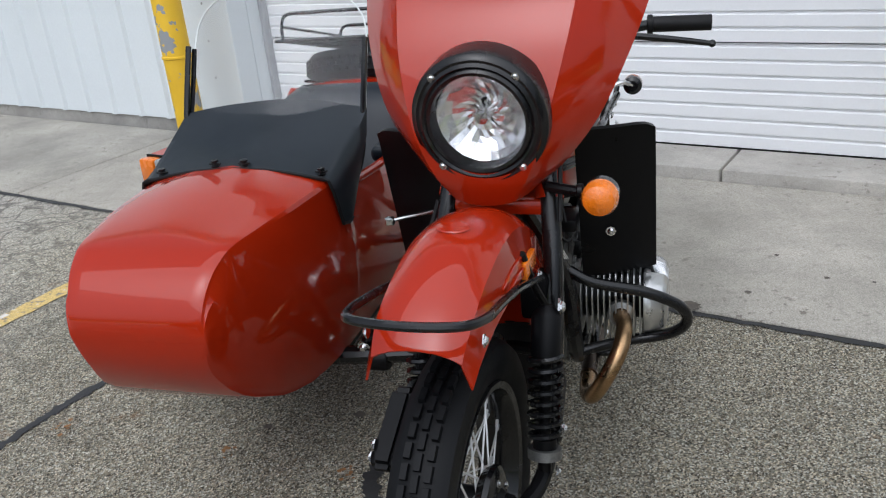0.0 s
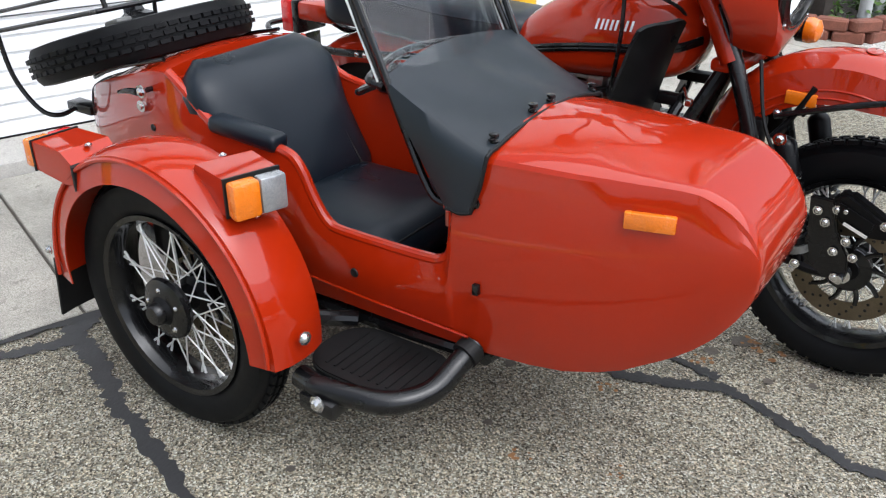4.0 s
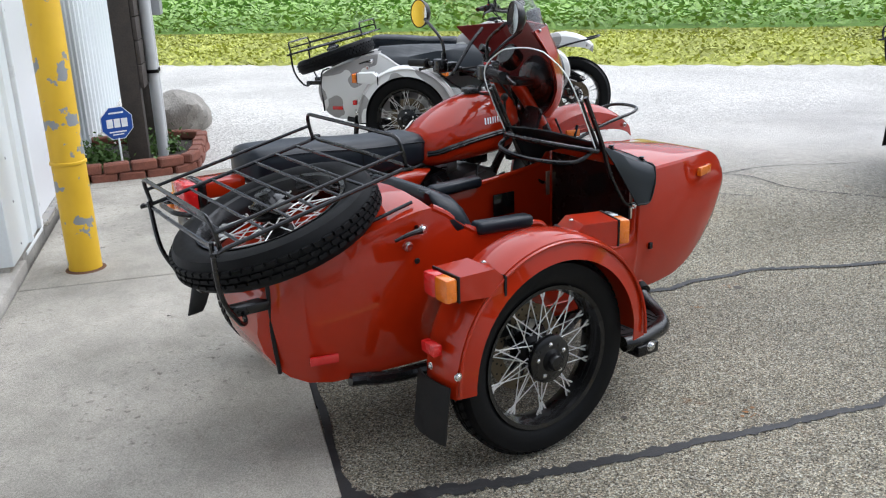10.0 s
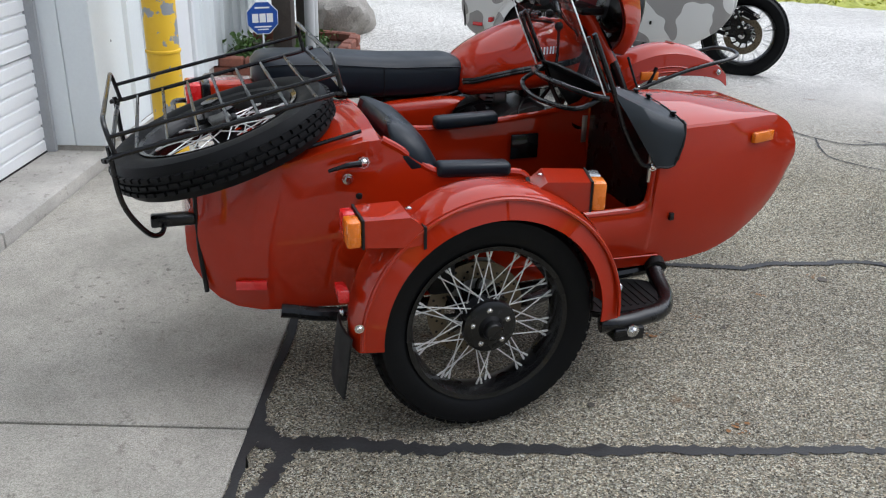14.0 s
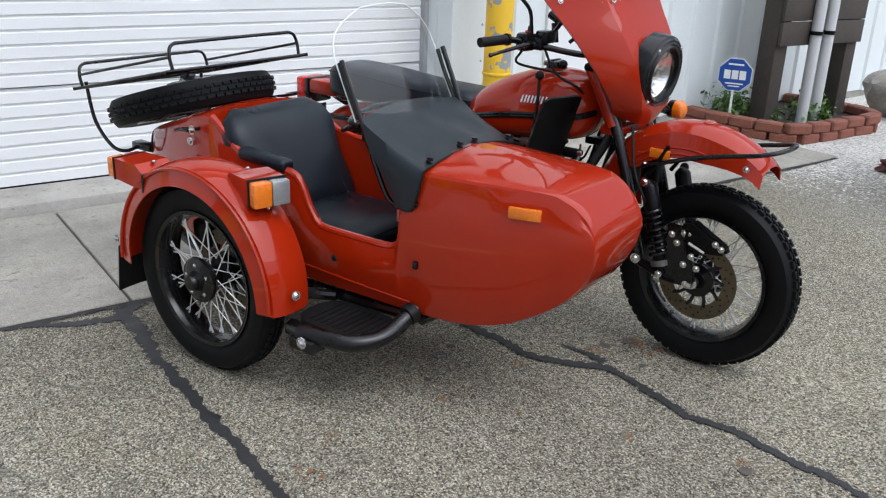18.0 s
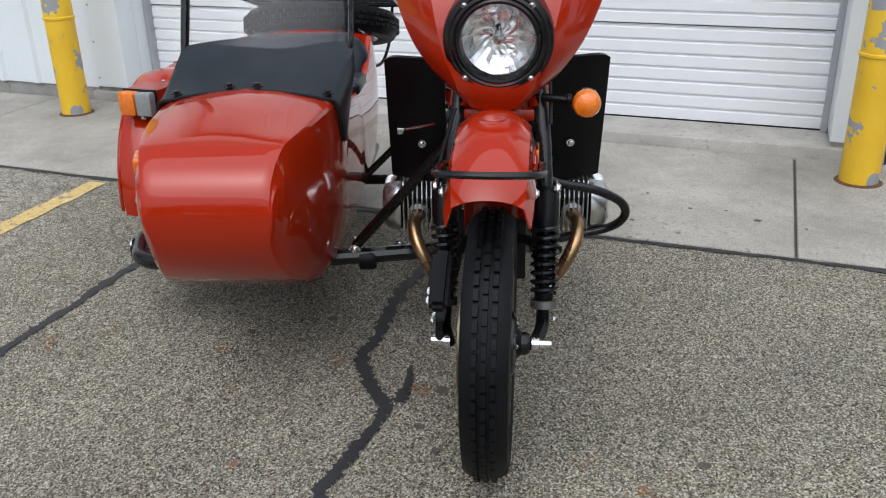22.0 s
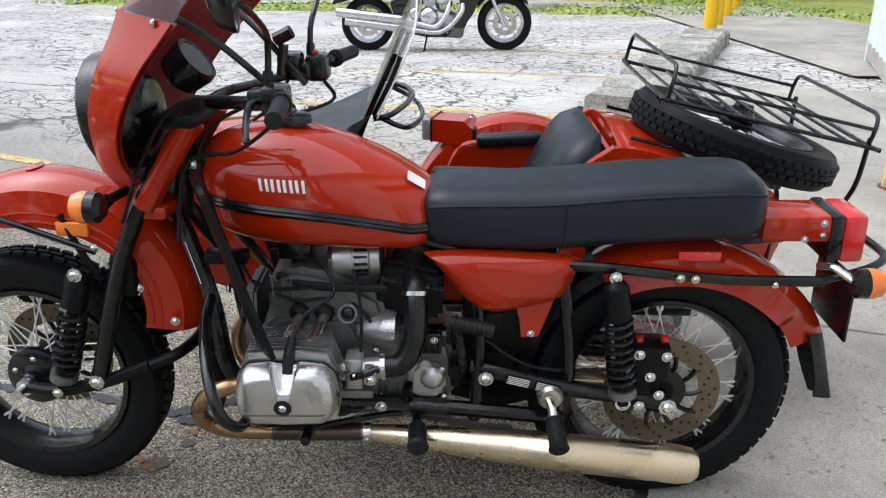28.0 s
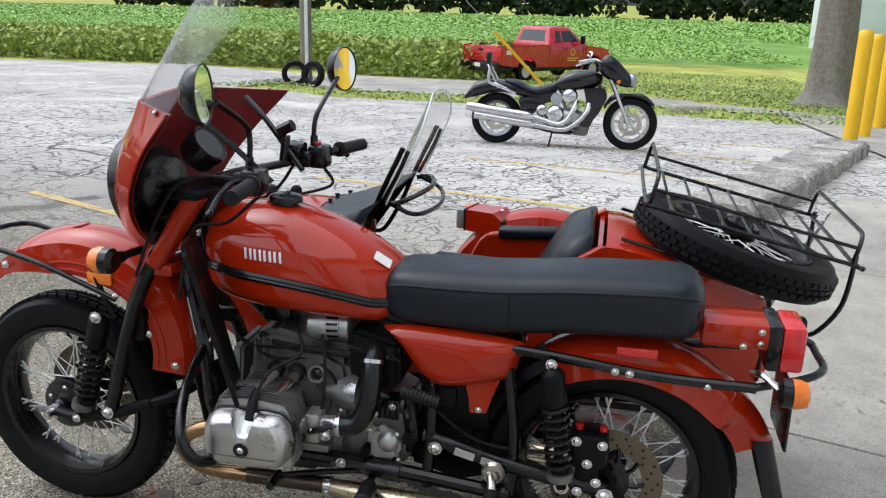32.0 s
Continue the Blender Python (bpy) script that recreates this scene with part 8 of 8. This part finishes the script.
blob("rear_fender", [(-0.42, 0.10, 0.55, 0.60), (-0.30, 0.13, 0.58, 0.76), (0.0, 0.14, 0.66, 0.82), (0.3, 0.13, 0.62, 0.76), (0.5, 0.10, 0.58, 0.68)], BK)
blob("front_fender", [(1.36, 0.07, 0.50, 0.56), (1.45, 0.09, 0.60, 0.68), (1.65, 0.095, 0.67, 0.715), (1.85, 0.09, 0.63, 0.70), (1.98, 0.06, 0.55, 0.60)], BK)
blob("headlight_fairing", [(1.26, 0.05, 0.98, 1.06), (1.34, 0.13, 0.90, 1.17), (1.48, 0.15, 0.82, 1.12), (1.62, 0.13, 0.78, 0.98), (1.70, 0.06, 0.80, 0.90)], BK)
blob("headlight_lens", [(1.62, 0.05, 0.80, 0.96), (1.70, 0.10, 0.78, 0.95), (1.74, 0.05, 0.82, 0.91)], CLEARLENS)
blob("crankcase", [(0.62, 0.10, 0.25, 0.45), (0.75, 0.17, 0.22, 0.52), (1.0, 0.19, 0.22, 0.50), (1.15, 0.14, 0.24, 0.42), (1.22, 0.08, 0.3, 0.38)], CAST)
for y0, a in ((0.86, 25), (1.08, -25)):
    part("engine_cylinder", join(rod((0.05, y0 + (0.10 if a < 0 else -0.02), 0.44), (0.05, y0 + (0.20 if a < 0 else -0.12), 0.70), 0.085, 20), rod((0.0, y0 + (0.16 if a < 0 else -0.08), 0.6), (0.17, y0 + (0.17 if a < 0 else -0.09), 0.62), 0.075, 20)), CHROME, cr)
part("air_cleaner", lathe([(0, 0.10), (0.05, 0.095), (0.085, 0.07), (0.10, 0.02), (0.10, -0.05)], 24, axis((0.13, 0.93, 0.66), (1, 0, 0))), CHROME, cr)
part("engine_cover", lathe([(0, 0.06), (0.07, 0.055), (0.10, 0.035), (0.12, 0.0), (0.12, -0.05)], 28, axis((0.18, 0.76, 0.42), (1, 0, 0))), CHROME, cr)
part("engine_cover", lathe([(0, 0.05), (0.05, 0.045), (0.075, 0.02), (0.08, -0.04)], 24, axis((0.18, 0.60, 0.46), (1, 0, 0))), CHROME, cr)
prism_c = lambda name, outline, x0, x1, material, label="", bev=0.02: part(name, plate(outline, x1 - x0, Matrix(((0, 0, 1, x0), (1, 0, 0, 0), (0, 1, 0, 0), (0, 0, 0, 1))), bev), material, cr, label)
prism_c("radiator_shroud", [(1.10, 0.76), (1.36, 0.78), (1.40, 0.66), (1.30, 0.45), (1.17, 0.28), (1.05, 0.30), (1.16, 0.52)], -0.20, 0.20, BK, "glossy black radiator shroud")
prism_c("chin_fairing", [(0.98, 0.17), (1.18, 0.16), (1.20, 0.28), (1.10, 0.34), (1.03, 0.24)], -0.15, 0.16, CAST_D, "grey chin spoiler")
prism_c("body_side", [(0.28, 0.60), (0.62, 0.68), (0.78, 0.72), (0.72, 0.58), (0.52, 0.52), (0.50, 0.40), (0.34, 0.40)], -0.15, 0.16, BK)
prism_c("lower_frame", [(0.30, 0.24), (1.0, 0.16), (1.0, 0.22), (0.36, 0.32)], -0.12, 0.13, BK)
for k, (a0, b0, r0) in enumerate((((0.235, 0.50, 0.385), (0.25, -0.36, 0.49), 0.060), ((0.235, 0.52, 0.285), (0.25, -0.27, 0.385), 0.054))):
    part("muffler", lathe([(0.03, 0), (r0 * 0.85, 0.04), (r0, 0.10), (r0, 0.80 - 0.07 * k), (r0 * 0.93, 0.865 - 0.08 * k), (r0 * 0.8, 0.84 - 0.08 * k)], 24, axis(a0, Vector(b0) - Vector(a0))), CHROME, cr)
for pts in ([(0.17, 1.02, 0.60), (0.24, 1.0, 0.52), (0.26, 0.93, 0.38), (0.245, 0.80, 0.31), (0.235, 0.50, 0.385)], [(0.17, 1.18, 0.58), (0.22, 1.16, 0.48), (0.24, 1.02, 0.32), (0.24, 0.85, 0.245), (0.235, 0.52, 0.285)]):
    part("exhaust_pipe", tube(pts, 0.033, 12), CHROME, cr)
part("rim_stripe", lathe([(0.205, 0.056), (0.225, 0.058), (0.225, 0.060), (0.205, 0.058)], 40, Matrix.Translation((0, 1.70, 0.335)) @ SIDEWAYS, close=True), CHROME, cr)
part("grab_bracket", tube([(0.15, 0.25, 0.66), (0.15, 0.05, 0.74), (0.14, -0.10, 0.80), (0.12, -0.10, 0.95)], 0.022, 8), CHROME, cr)
for sx in (1, -1):
    part("fork", rod((0.09 * sx, 1.68, 0.33), (0.09 * sx, 1.36, 1.02), 0.027, 12), CHROME, cr)
    part("handlebar", tube([(0.03 * sx, 1.30, 1.06), (0.15 * sx, 1.22, 1.10), (0.30 * sx, 1.10, 1.08), (0.40 * sx, 1.0, 1.05)], 0.015, 8), CHROME, cr)
    part("mirror", tube([(0.28 * sx, 1.12, 1.08), (0.32 * sx, 1.16, 1.16), (0.36 * sx, 1.13, 1.18)], 0.012, 6), CHROME, cr)
    part("turn_signal", lathe([(0, 0.03), (0.025, 0.02), (0.03, 0), (0, -0.03)], 14, axis((0.17 * sx, 1.52, 0.86), (0, 1, 0))), AMBER, cr)
part("sissy_bar", tube([(0.13, 0.02, 0.72), (0.12, -0.10, 0.95), (0.0, -0.16, 1.06), (-0.12, -0.10, 0.95), (-0.13, 0.02, 0.72)], 0.014, 8), CHROME, cr)
part("backrest_pad", box(-0.10, 0.10, -0.16, -0.10, 0.93, 1.16, 0.03), VINYL, cr)
part("side_cover", box(0.13, 0.17, 0.35, 0.62, 0.45, 0.62, 0.03), BK, cr)
part("frame", tube([(0.10, 1.30, 0.85), (0.12, 1.26, 0.5), (0.12, 1.1, 0.22), (0.12, 0.6, 0.22), (0.12, 0.35, 0.45)], 0.02, 8), BK, cr)
part("side_stand", tube([(0.15, 0.75, 0.25), (0.25, 0.7, 0.01)], 0.012, 6, straight=True), BLACK, cr)

# red pickup on the lane
tk = thing("pickup_truck", "red extended-cab pickup truck parked on the far lane", "truck", at=Matrix.Translation((-31.05, -2.53, gz(-31.05, -2.5) - 0.02)) @ pose(0, 0, 0, 0, 0, 50) @ Matrix.Scale(1.05, 4))
def prism(name, outline, x0, x1, material, label="", bev=0.04, par=None):
    """A side outline (y, z) drawn out from x0 to x1."""
    return part(name, plate(outline, x1 - x0, Matrix(((0, 0, 1, x0), (1, 0, 0, 0), (0, 1, 0, 0), (0, 0, 0, 1))), bev), material, par or tk, label)
ARCH = [(0.47 * math.cos(radians(a)), 0.42 + 0.47 * math.sin(radians(a))) for a in range(168, 10, -12)]
for sx in (1, -1):
    bs_ = prism("bed_side", [(-1.25, 0.62), (-0.47, 0.55), *ARCH, (0.47, 0.52), (1.04, 0.52), (1.04, 1.27), (-1.25, 1.27)], sx * 0.95 - 0.05, sx * 0.95 + 0.05, TRUCKRED, bev=0.012)
    part("bed_rail", box(sx * 0.93 - 0.07, sx * 0.93 + 0.07, -1.25, 1.04, 1.255, 1.285, 0.01, 1), BLACK, bs_)
    part("tail_lamp", box(sx * 0.93 - 0.065, sx * 0.93 + 0.065, -1.30, -1.20, 0.86, 1.22, 0.015), REDLENS, tk)
part("bed_decal", box(1.0005, 1.003, -1.02, -0.78, 0.98, 1.12), PAPER, tk, "small white decal")
part("bed_floor", join(box(-0.90, 0.90, -1.22, 1.02, 0.70, 0.74), box(-0.90, 0.90, 0.98, 1.03, 0.74, 1.25)), TRUCKRED, tk)
tg = part("tailgate", join(box(-0.86, 0.86, -1.29, -1.23, 0.74, 1.27, 0.015), box(-0.70, 0.70, -1.30, -1.28, 0.82, 1.12, 0.01)), TRUCKRED, tk)
part("tailgate_handle", box(-0.12, 0.12, -1.312, -1.298, 1.08, 1.15, 0.01), BLACK, tg)
part("rear_bumper", join(box(-0.97, 0.97, -1.46, -1.26, 0.50, 0.70, 0.03), box(-0.5, 0.5, -1.44, -1.22, 0.40, 0.52, 0.02)), BLACK, tk)
part("plate_bar", box(-0.15, 0.15, -1.467, -1.458, 0.54, 0.67), PAPER, tk)
part("chassis", box(-0.75, 0.75, -1.1, 4.1, 0.36, 0.56, 0.02), BLACK, tk)
CAB = [(0.50, 1.07, 3.02, 0.92), (0.62, 1.07, 3.05, 0.96), (1.05, 1.07, 3.05, 0.97), (1.28, 1.08, 3.02, 0.95), (1.34, 1.10, 2.92, 0.91), (1.84, 1.27, 2.34, 0.75), (1.91, 1.38, 2.22, 0.66)]
cab = part("cab", loft([[(p[0], p[1], z_) for p in rr(0, (a + b) / 2, 2 * w, b - a, 0.10, 4)] for z_, a, b, w in CAB]), TRUCKRED, tk)
prism("hood", [(2.98, 0.5), (3.05, 0.55), *[(3.45 + y_, z_) for y_, z_ in ARCH], (4.0, 0.5), (4.35, 0.5), (4.40, 0.9), (4.30, 1.10), (3.0, 1.26)], -0.95, 0.95, TRUCKRED)
part("front_bumper", box(-0.96, 0.96, 4.36, 4.52, 0.45, 0.68, 0.03), CHROME, tk)
def pane(pts, name="side_window"):
    bm = bmesh.new()
    f = bm.faces.new([bm.verts.new(p) for p in pts])
    return part(name, shell(bm, 0.012), DARKGLASS, cab, smooth=0)
wx = lambda z_: 0.91 - (z_ - 1.34) * 0.32 + 0.008
for sx in (1, -1):
    pane([(sx * wx(z_), y_, z_) for y_, z_ in ((1.42, 1.38), (1.72, 1.38), (1.72, 1.76), (1.50, 1.76))])
    pane([(sx * wx(z_), y_, z_) for y_, z_ in ((1.82, 1.38), (2.66, 1.38), (2.28, 1.76), (1.82, 1.76))])
    part("door_seam", join(box(sx * 0.971 - 0.003, sx * 0.971 + 0.003, 1.765, 1.777, 0.62, 1.26), box(sx * 0.971 - 0.003, sx * 0.971 + 0.003, 2.86, 2.872, 0.62, 1.26)), BLACK, cab)
    part("door_handle", box(sx * 0.98 - 0.012, sx * 0.98 + 0.012, 1.85, 2.0, 1.12, 1.16, 0.006, 1), BLACK, cab)
    part("side_mirror", box(sx * 1.10 - 0.10, sx * 1.10 + 0.10, 2.62, 2.70, 1.30, 1.60, 0.03), BLACK, cab)
    for y in (0.0, 3.45):
        w = part("wheel", lathe([(0.22, -0.11), (0.36, -0.12), (0.39, -0.08), (0.39, 0.08), (0.36, 0.12), (0.22, 0.11)], 30, Matrix.Translation((sx * 0.85, y, 0.39)) @ SIDEWAYS, close=True), RUBBER, tk)
        part("wheel_disc", lathe([(0, 0.06), (0.12, 0.05), (0.23, 0.09), (0.23, -0.09), (0, -0.06)], 24, Matrix.Translation((sx * 0.85, y, 0.39)) @ SIDEWAYS), mat("cream_wheel", (0.6, 0.57, 0.50), 0.5), w)
pane([(-0.66, 1.115, 1.40), (0.66, 1.115, 1.40), (0.56, 1.245, 1.78), (-0.56, 1.245, 1.78)], "rear_window")
pane([(-0.74, 2.90, 1.38), (0.74, 2.90, 1.38), (0.62, 2.37, 1.80), (-0.62, 2.37, 1.80)], "front_window")
GOLD = mat("gold_lettering", (0.65, 0.42, 0.05), 0.5)
for y0, y1, z0 in ((2.0, 2.6, 0.78), (2.05, 2.5, 0.70)):
    part("door_lettering", box(0.972, 0.976, y0, y1, z0, z0 + 0.05), GOLD, cab, "gold bars of lettering")
part("door_emblem", lathe([(0.08, 0), (0.13, 0), (0.13, 0.004), (0.08, 0.004)], 24, axis((0.972, 2.3, 1.02), (1, 0, 0)), close=True), GOLD, cab, "round gold emblem")

# roadside: timber pole with tyres, guy guard, tree, shed
pl = thing("utility_pole", "weathered timber utility pole with two old tyres at its foot", "pole", at=Matrix.Translation((-20.0, -6.5, gz(-20, -6.5))))
part("pole", rod((0, 0, -0.2), (0.05, 0, 9), 0.15, 18), mat("grey_pole_wood", (0.22, 0.19, 0.15), 0.9, 0, 0.3, 6, 60, 0.4, 0.004), pl)
part("pole_guard", box(0.12, 0.17, 0.02, 0.10, 0.0, 3.2), WHITE, pl)
for y, a in ((-0.22, 20), (0.28, -15)):
    part("old_tyre", lathe([(0.20, -0.08), (0.30, -0.09), (0.34, -0.04), (0.34, 0.04), (0.30, 0.09), (0.20, 0.08)], 30, Matrix.Translation((0.30, y, 0.28)) @ pose(0, 0, 0, 0, 78, a), close=True), RUBBER, pl)
gw = thing("guy_wire", "steel guy wire with a yellow plastic guard", "wire")
A0, A1 = Vector((-26.50, -0.76, gz(-26.50, -0.76))), Vector((-25.30, -4.67, 2.96))
part("wire", rod(A0, A1, 0.012, 6), STEEL, gw)
part("guard", rod(A0, A0 + (A1 - A0) * 0.42, 0.05, 10), YELLOW_CLEAN, gw, "yellow plastic guard")


def tree(name, x, y, r, h, label, spread, seed, leaf=0.16, n=7000):
    z = gz(x, y)
    t = thing(name, label, "tree", at=Matrix.Translation((x, y, z)))
    rings = []
    for k in range(25):
        f = k / 24
        rr_ = r * (1 + 0.75 * max(0, 1 - f * 9) ** 2) * (1 - 0.35 * f)
        rings.append([(rr_ * (1 + 0.07 * math.sin(5 * a + 3 * f) + 0.03 * math.sin(17 * a + 9 * f)) * math.cos(a), rr_ * (1 + 0.07 * math.sin(5 * a + 3 * f)) * math.sin(a), h * f - 0.1) for a in (2 * math.pi * j / 40 for j in range(40))])
    part("trunk", loft(rings), BARK, t, "thick furrowed grey trunk", 60)
    rk = random.Random(seed)
    tips = []
    for k in range(9):
        a = 2 * math.pi * k / 9 + rk.uniform(-0.3, 0.3)
        e = (spread * rk.uniform(0.6, 1) * math.cos(a), spread * rk.uniform(0.6, 1) * math.sin(a), h + spread * rk.uniform(0.2, 1.0))
        part("limb", tube([(0, 0, h * 0.8), (e[0] * 0.4, e[1] * 0.4, h + 0.3 * (e[2] - h)), e], (r * 0.45, r * 0.08), 8), BARK, t)
        tips.append(e)
    rng = np.random.default_rng(seed)
    c = np.array(tips)[rng.integers(0, len(tips), n)] * rng.uniform(0.55, 1.15, (n, 1)) ** 0.5
    p = c + rng.normal(size=(n, 3)) * spread * 0.23
    quads("crown", p, leaf, LEAF, "leafy green crown", "", seed, parent=t)
    return t


tree("roadside_tree", -22.3, 6.95, 0.58, 5.2, "large tree with thick grey trunk beside the lane", 4.2, 3)
sh_ = thing("small_shed", "white farm shed with a pale metal roof beyond the lawn", "shed", at=Matrix.Translation((-70.0, 19.6, gz(-70, 19))) @ pose(0, 0, 0, 0, 0, 15) @ Matrix.Scale(2.4, 4))
part("shed_wall", box(-1.0, 1.0, -1.3, 1.3, 0, 2.2, 0.01), WHITE, sh_)
part("shed_roof", plate([(-1.5, 2.1), (1.5, 2.1), (1.5, 2.2), (0, 3.0), (-1.5, 2.2)], 2.2, Matrix(((0, 0, 1, -1.1), (1, 0, 0, 0), (0, 1, 0, 0), (0, 0, 0, 1)))), WHITE, sh_)

# grass strip stones
single("curb_block", box(-0.35, 0.35, -0.12, 0.12, 0, 0.16, 0.03), STONE, "small concrete block on the grass edge", "block", m=Matrix.Translation((-16.9, 3.0, gz(-16.9, 3.0))) @ pose(0, 0, 0, 0, 0, 80))

# grass tufts, weeds, crops and woods
rng = np.random.default_rng(8)
def field(n, inside, x0, x1, y0, y1, h0, h1):
    p = np.column_stack([rng.uniform(x0, x1, n), rng.uniform(y0, y1, n)])
    p = p[[inside(a, b) for a, b in p]]
    return np.column_stack([p, [gz(a, b) for a, b in p] + rng.uniform(h0, h1, len(p))])
g1 = field(60000, lambda x, y: 9.1 < drive(x, y) < 16.8, 0, 26, -20, 4, 0.0, 0.07)
g2 = field(26000, lambda x, y: x < -16.4 + 0.3 * max(0, y) and not (x < -19.3 + 0.25 * max(0, y) and x > -30.5 + 1.2 * max(0, y + 4)), -40, -14, -7.5, 9, 0.0, 0.07)
quads("lawn_grass", g2, 0.05, mat("green_grass_blade", (0.25, 0.34, 0.085), 0.7, 0, 0.4, 0.9, 9, 0.0), "green mown grass by the lane", "grass", 15, 0.9)
quads("lawn_grass", g1, 0.05, mat("grass_blade", (0.46, 0.48, 0.10), 0.7, 0, 0.45, 0.7, 9, 0.0), "short mown grass beside the drive", "grass", 5, 0.9)
wd = np.concatenate([field(26000, lambda x, y: True, -37, -30, -30, -2.5, 0.0, 1.35), field(6000, lambda x, y: True, -47, -38, -45, -12, 0, 0.8)])
quads("roadside_weeds", wd, 0.13, WEED, "tall yellow-green weeds by the lane", "weeds", 6, 0.2)
def crops(name, inside, x0, x1, y0, y1, n, size, hmin, seed):
    p = field(n, inside, x0, x1, y0, y1, hmin, 0.62)
    return quads(name, p, size, CROP, "green soybean crop in a wide field", "crop", seed, 1.3)
crops("soybean_field", lambda x, y: 16.8 < drive(x, y) < 24, 2, 36, -36, 4, 90000, 0.10, 0.1, 11)
crops("soybean_field", lambda x, y: 24 < drive(x, y) < 60, -10, 70, -80, 6, 60000, 0.22, 0.4, 12)
crops("soybean_field", lambda x, y: 60 < drive(x, y) < 190, -20, 220, -220, 10, 50000, 0.55, 0.4, 13)
crops("soybean_field", lambda x, y: x < -47 and not (x > -78 and y > 11), -90, -47, -70, 45, 150000, 0.10, 0.3, 14)
crops("soybean_field", lambda x, y: True, -175, -90, -150, 90, 130000, 0.22, 0.3, 15)
for nm, pts in (("field_canopy", [(5, -17.2), (27.5, 0.0), (60, 20), (240, 60), (240, -240), (-60, -240), (-40, -60)]), ("field_canopy", [(-47.5, -80), (-47.5, 50), (-180, 100), (-180, -160)])):
    bm = bmesh.new()
    f = bm.faces.new([bm.verts.new((x, y, gz(x, y) + 0.30)) for x, y in pts])
    bmesh.ops.triangulate(bm, faces=[f])
    bmesh.ops.subdivide_edges(bm, edges=bm.edges[:], cuts=9, use_grid_fill=True)
    for v in bm.verts:
        v.co.z = gz(v.co.x, v.co.y) + (0.32 if len(v.link_faces) > 3 else -0.05)
    single(nm, bm, SOIL, "dark green lower leaves of the crop", "crop", kind="structure", smooth=60)
def woods(name, a, b, n, h, seed):
    rw = np.random.default_rng(seed)
    k = 34
    t = (np.arange(k) + rw.uniform(-0.3, 0.3, k)) / k
    cx, cy = a[0] + (b[0] - a[0]) * t, a[1] + (b[1] - a[1]) * t
    hh = h * rw.uniform(0.65, 1.15, k)
    i = rw.integers(0, k, n)
    d = rw.normal(size=(n, 3))
    d /= np.linalg.norm(d, axis=1)[:, None]
    span = math.hypot(b[0] - a[0], b[1] - a[1]) / k
    p = np.column_stack([cx[i], cy[i], np.array([gz(x, y) for x, y in zip(cx, cy)])[i] + hh[i] * 0.52]) + d * np.column_stack([np.full(n, span * 0.95), np.full(n, span * 0.95), hh[i] * 0.5]) * rw.uniform(0.75, 1.05, (n, 1))
    quads(name, p, 0.9, LEAF_FAR, "dark line of woods behind the field", "trees", seed, 0.2)
woods("far_woods", (-185, -110), (-185, 110), 26000, 17, 21)
woods("far_woods", (210, -20), (150, -230), 26000, 20, 22)
bn = thing("far_barn", "long red farm building beyond the field", "barn", at=Matrix.Translation((128, -138, gz(128, -138))) @ pose(0, 0, 0, 0, 0, 45))
part("barn_wall", box(-12, 12, -5, 5, 0, 4.5), mat("barn_red", (0.22, 0.03, 0.03), 0.7), bn)
part("barn_roof", plate([(-6, 4.4), (6, 4.4), (0, 7.5)], 25, Matrix(((0, 0, 1, -12.5), (1, 0, 0, 0), (0, 1, 0, 0), (0, 0, 0, 1)))), TRIMGREY, bn)
part("barn_door", box(4, 8, -5.1, -4.98, 0, 3), WHITE, bn)
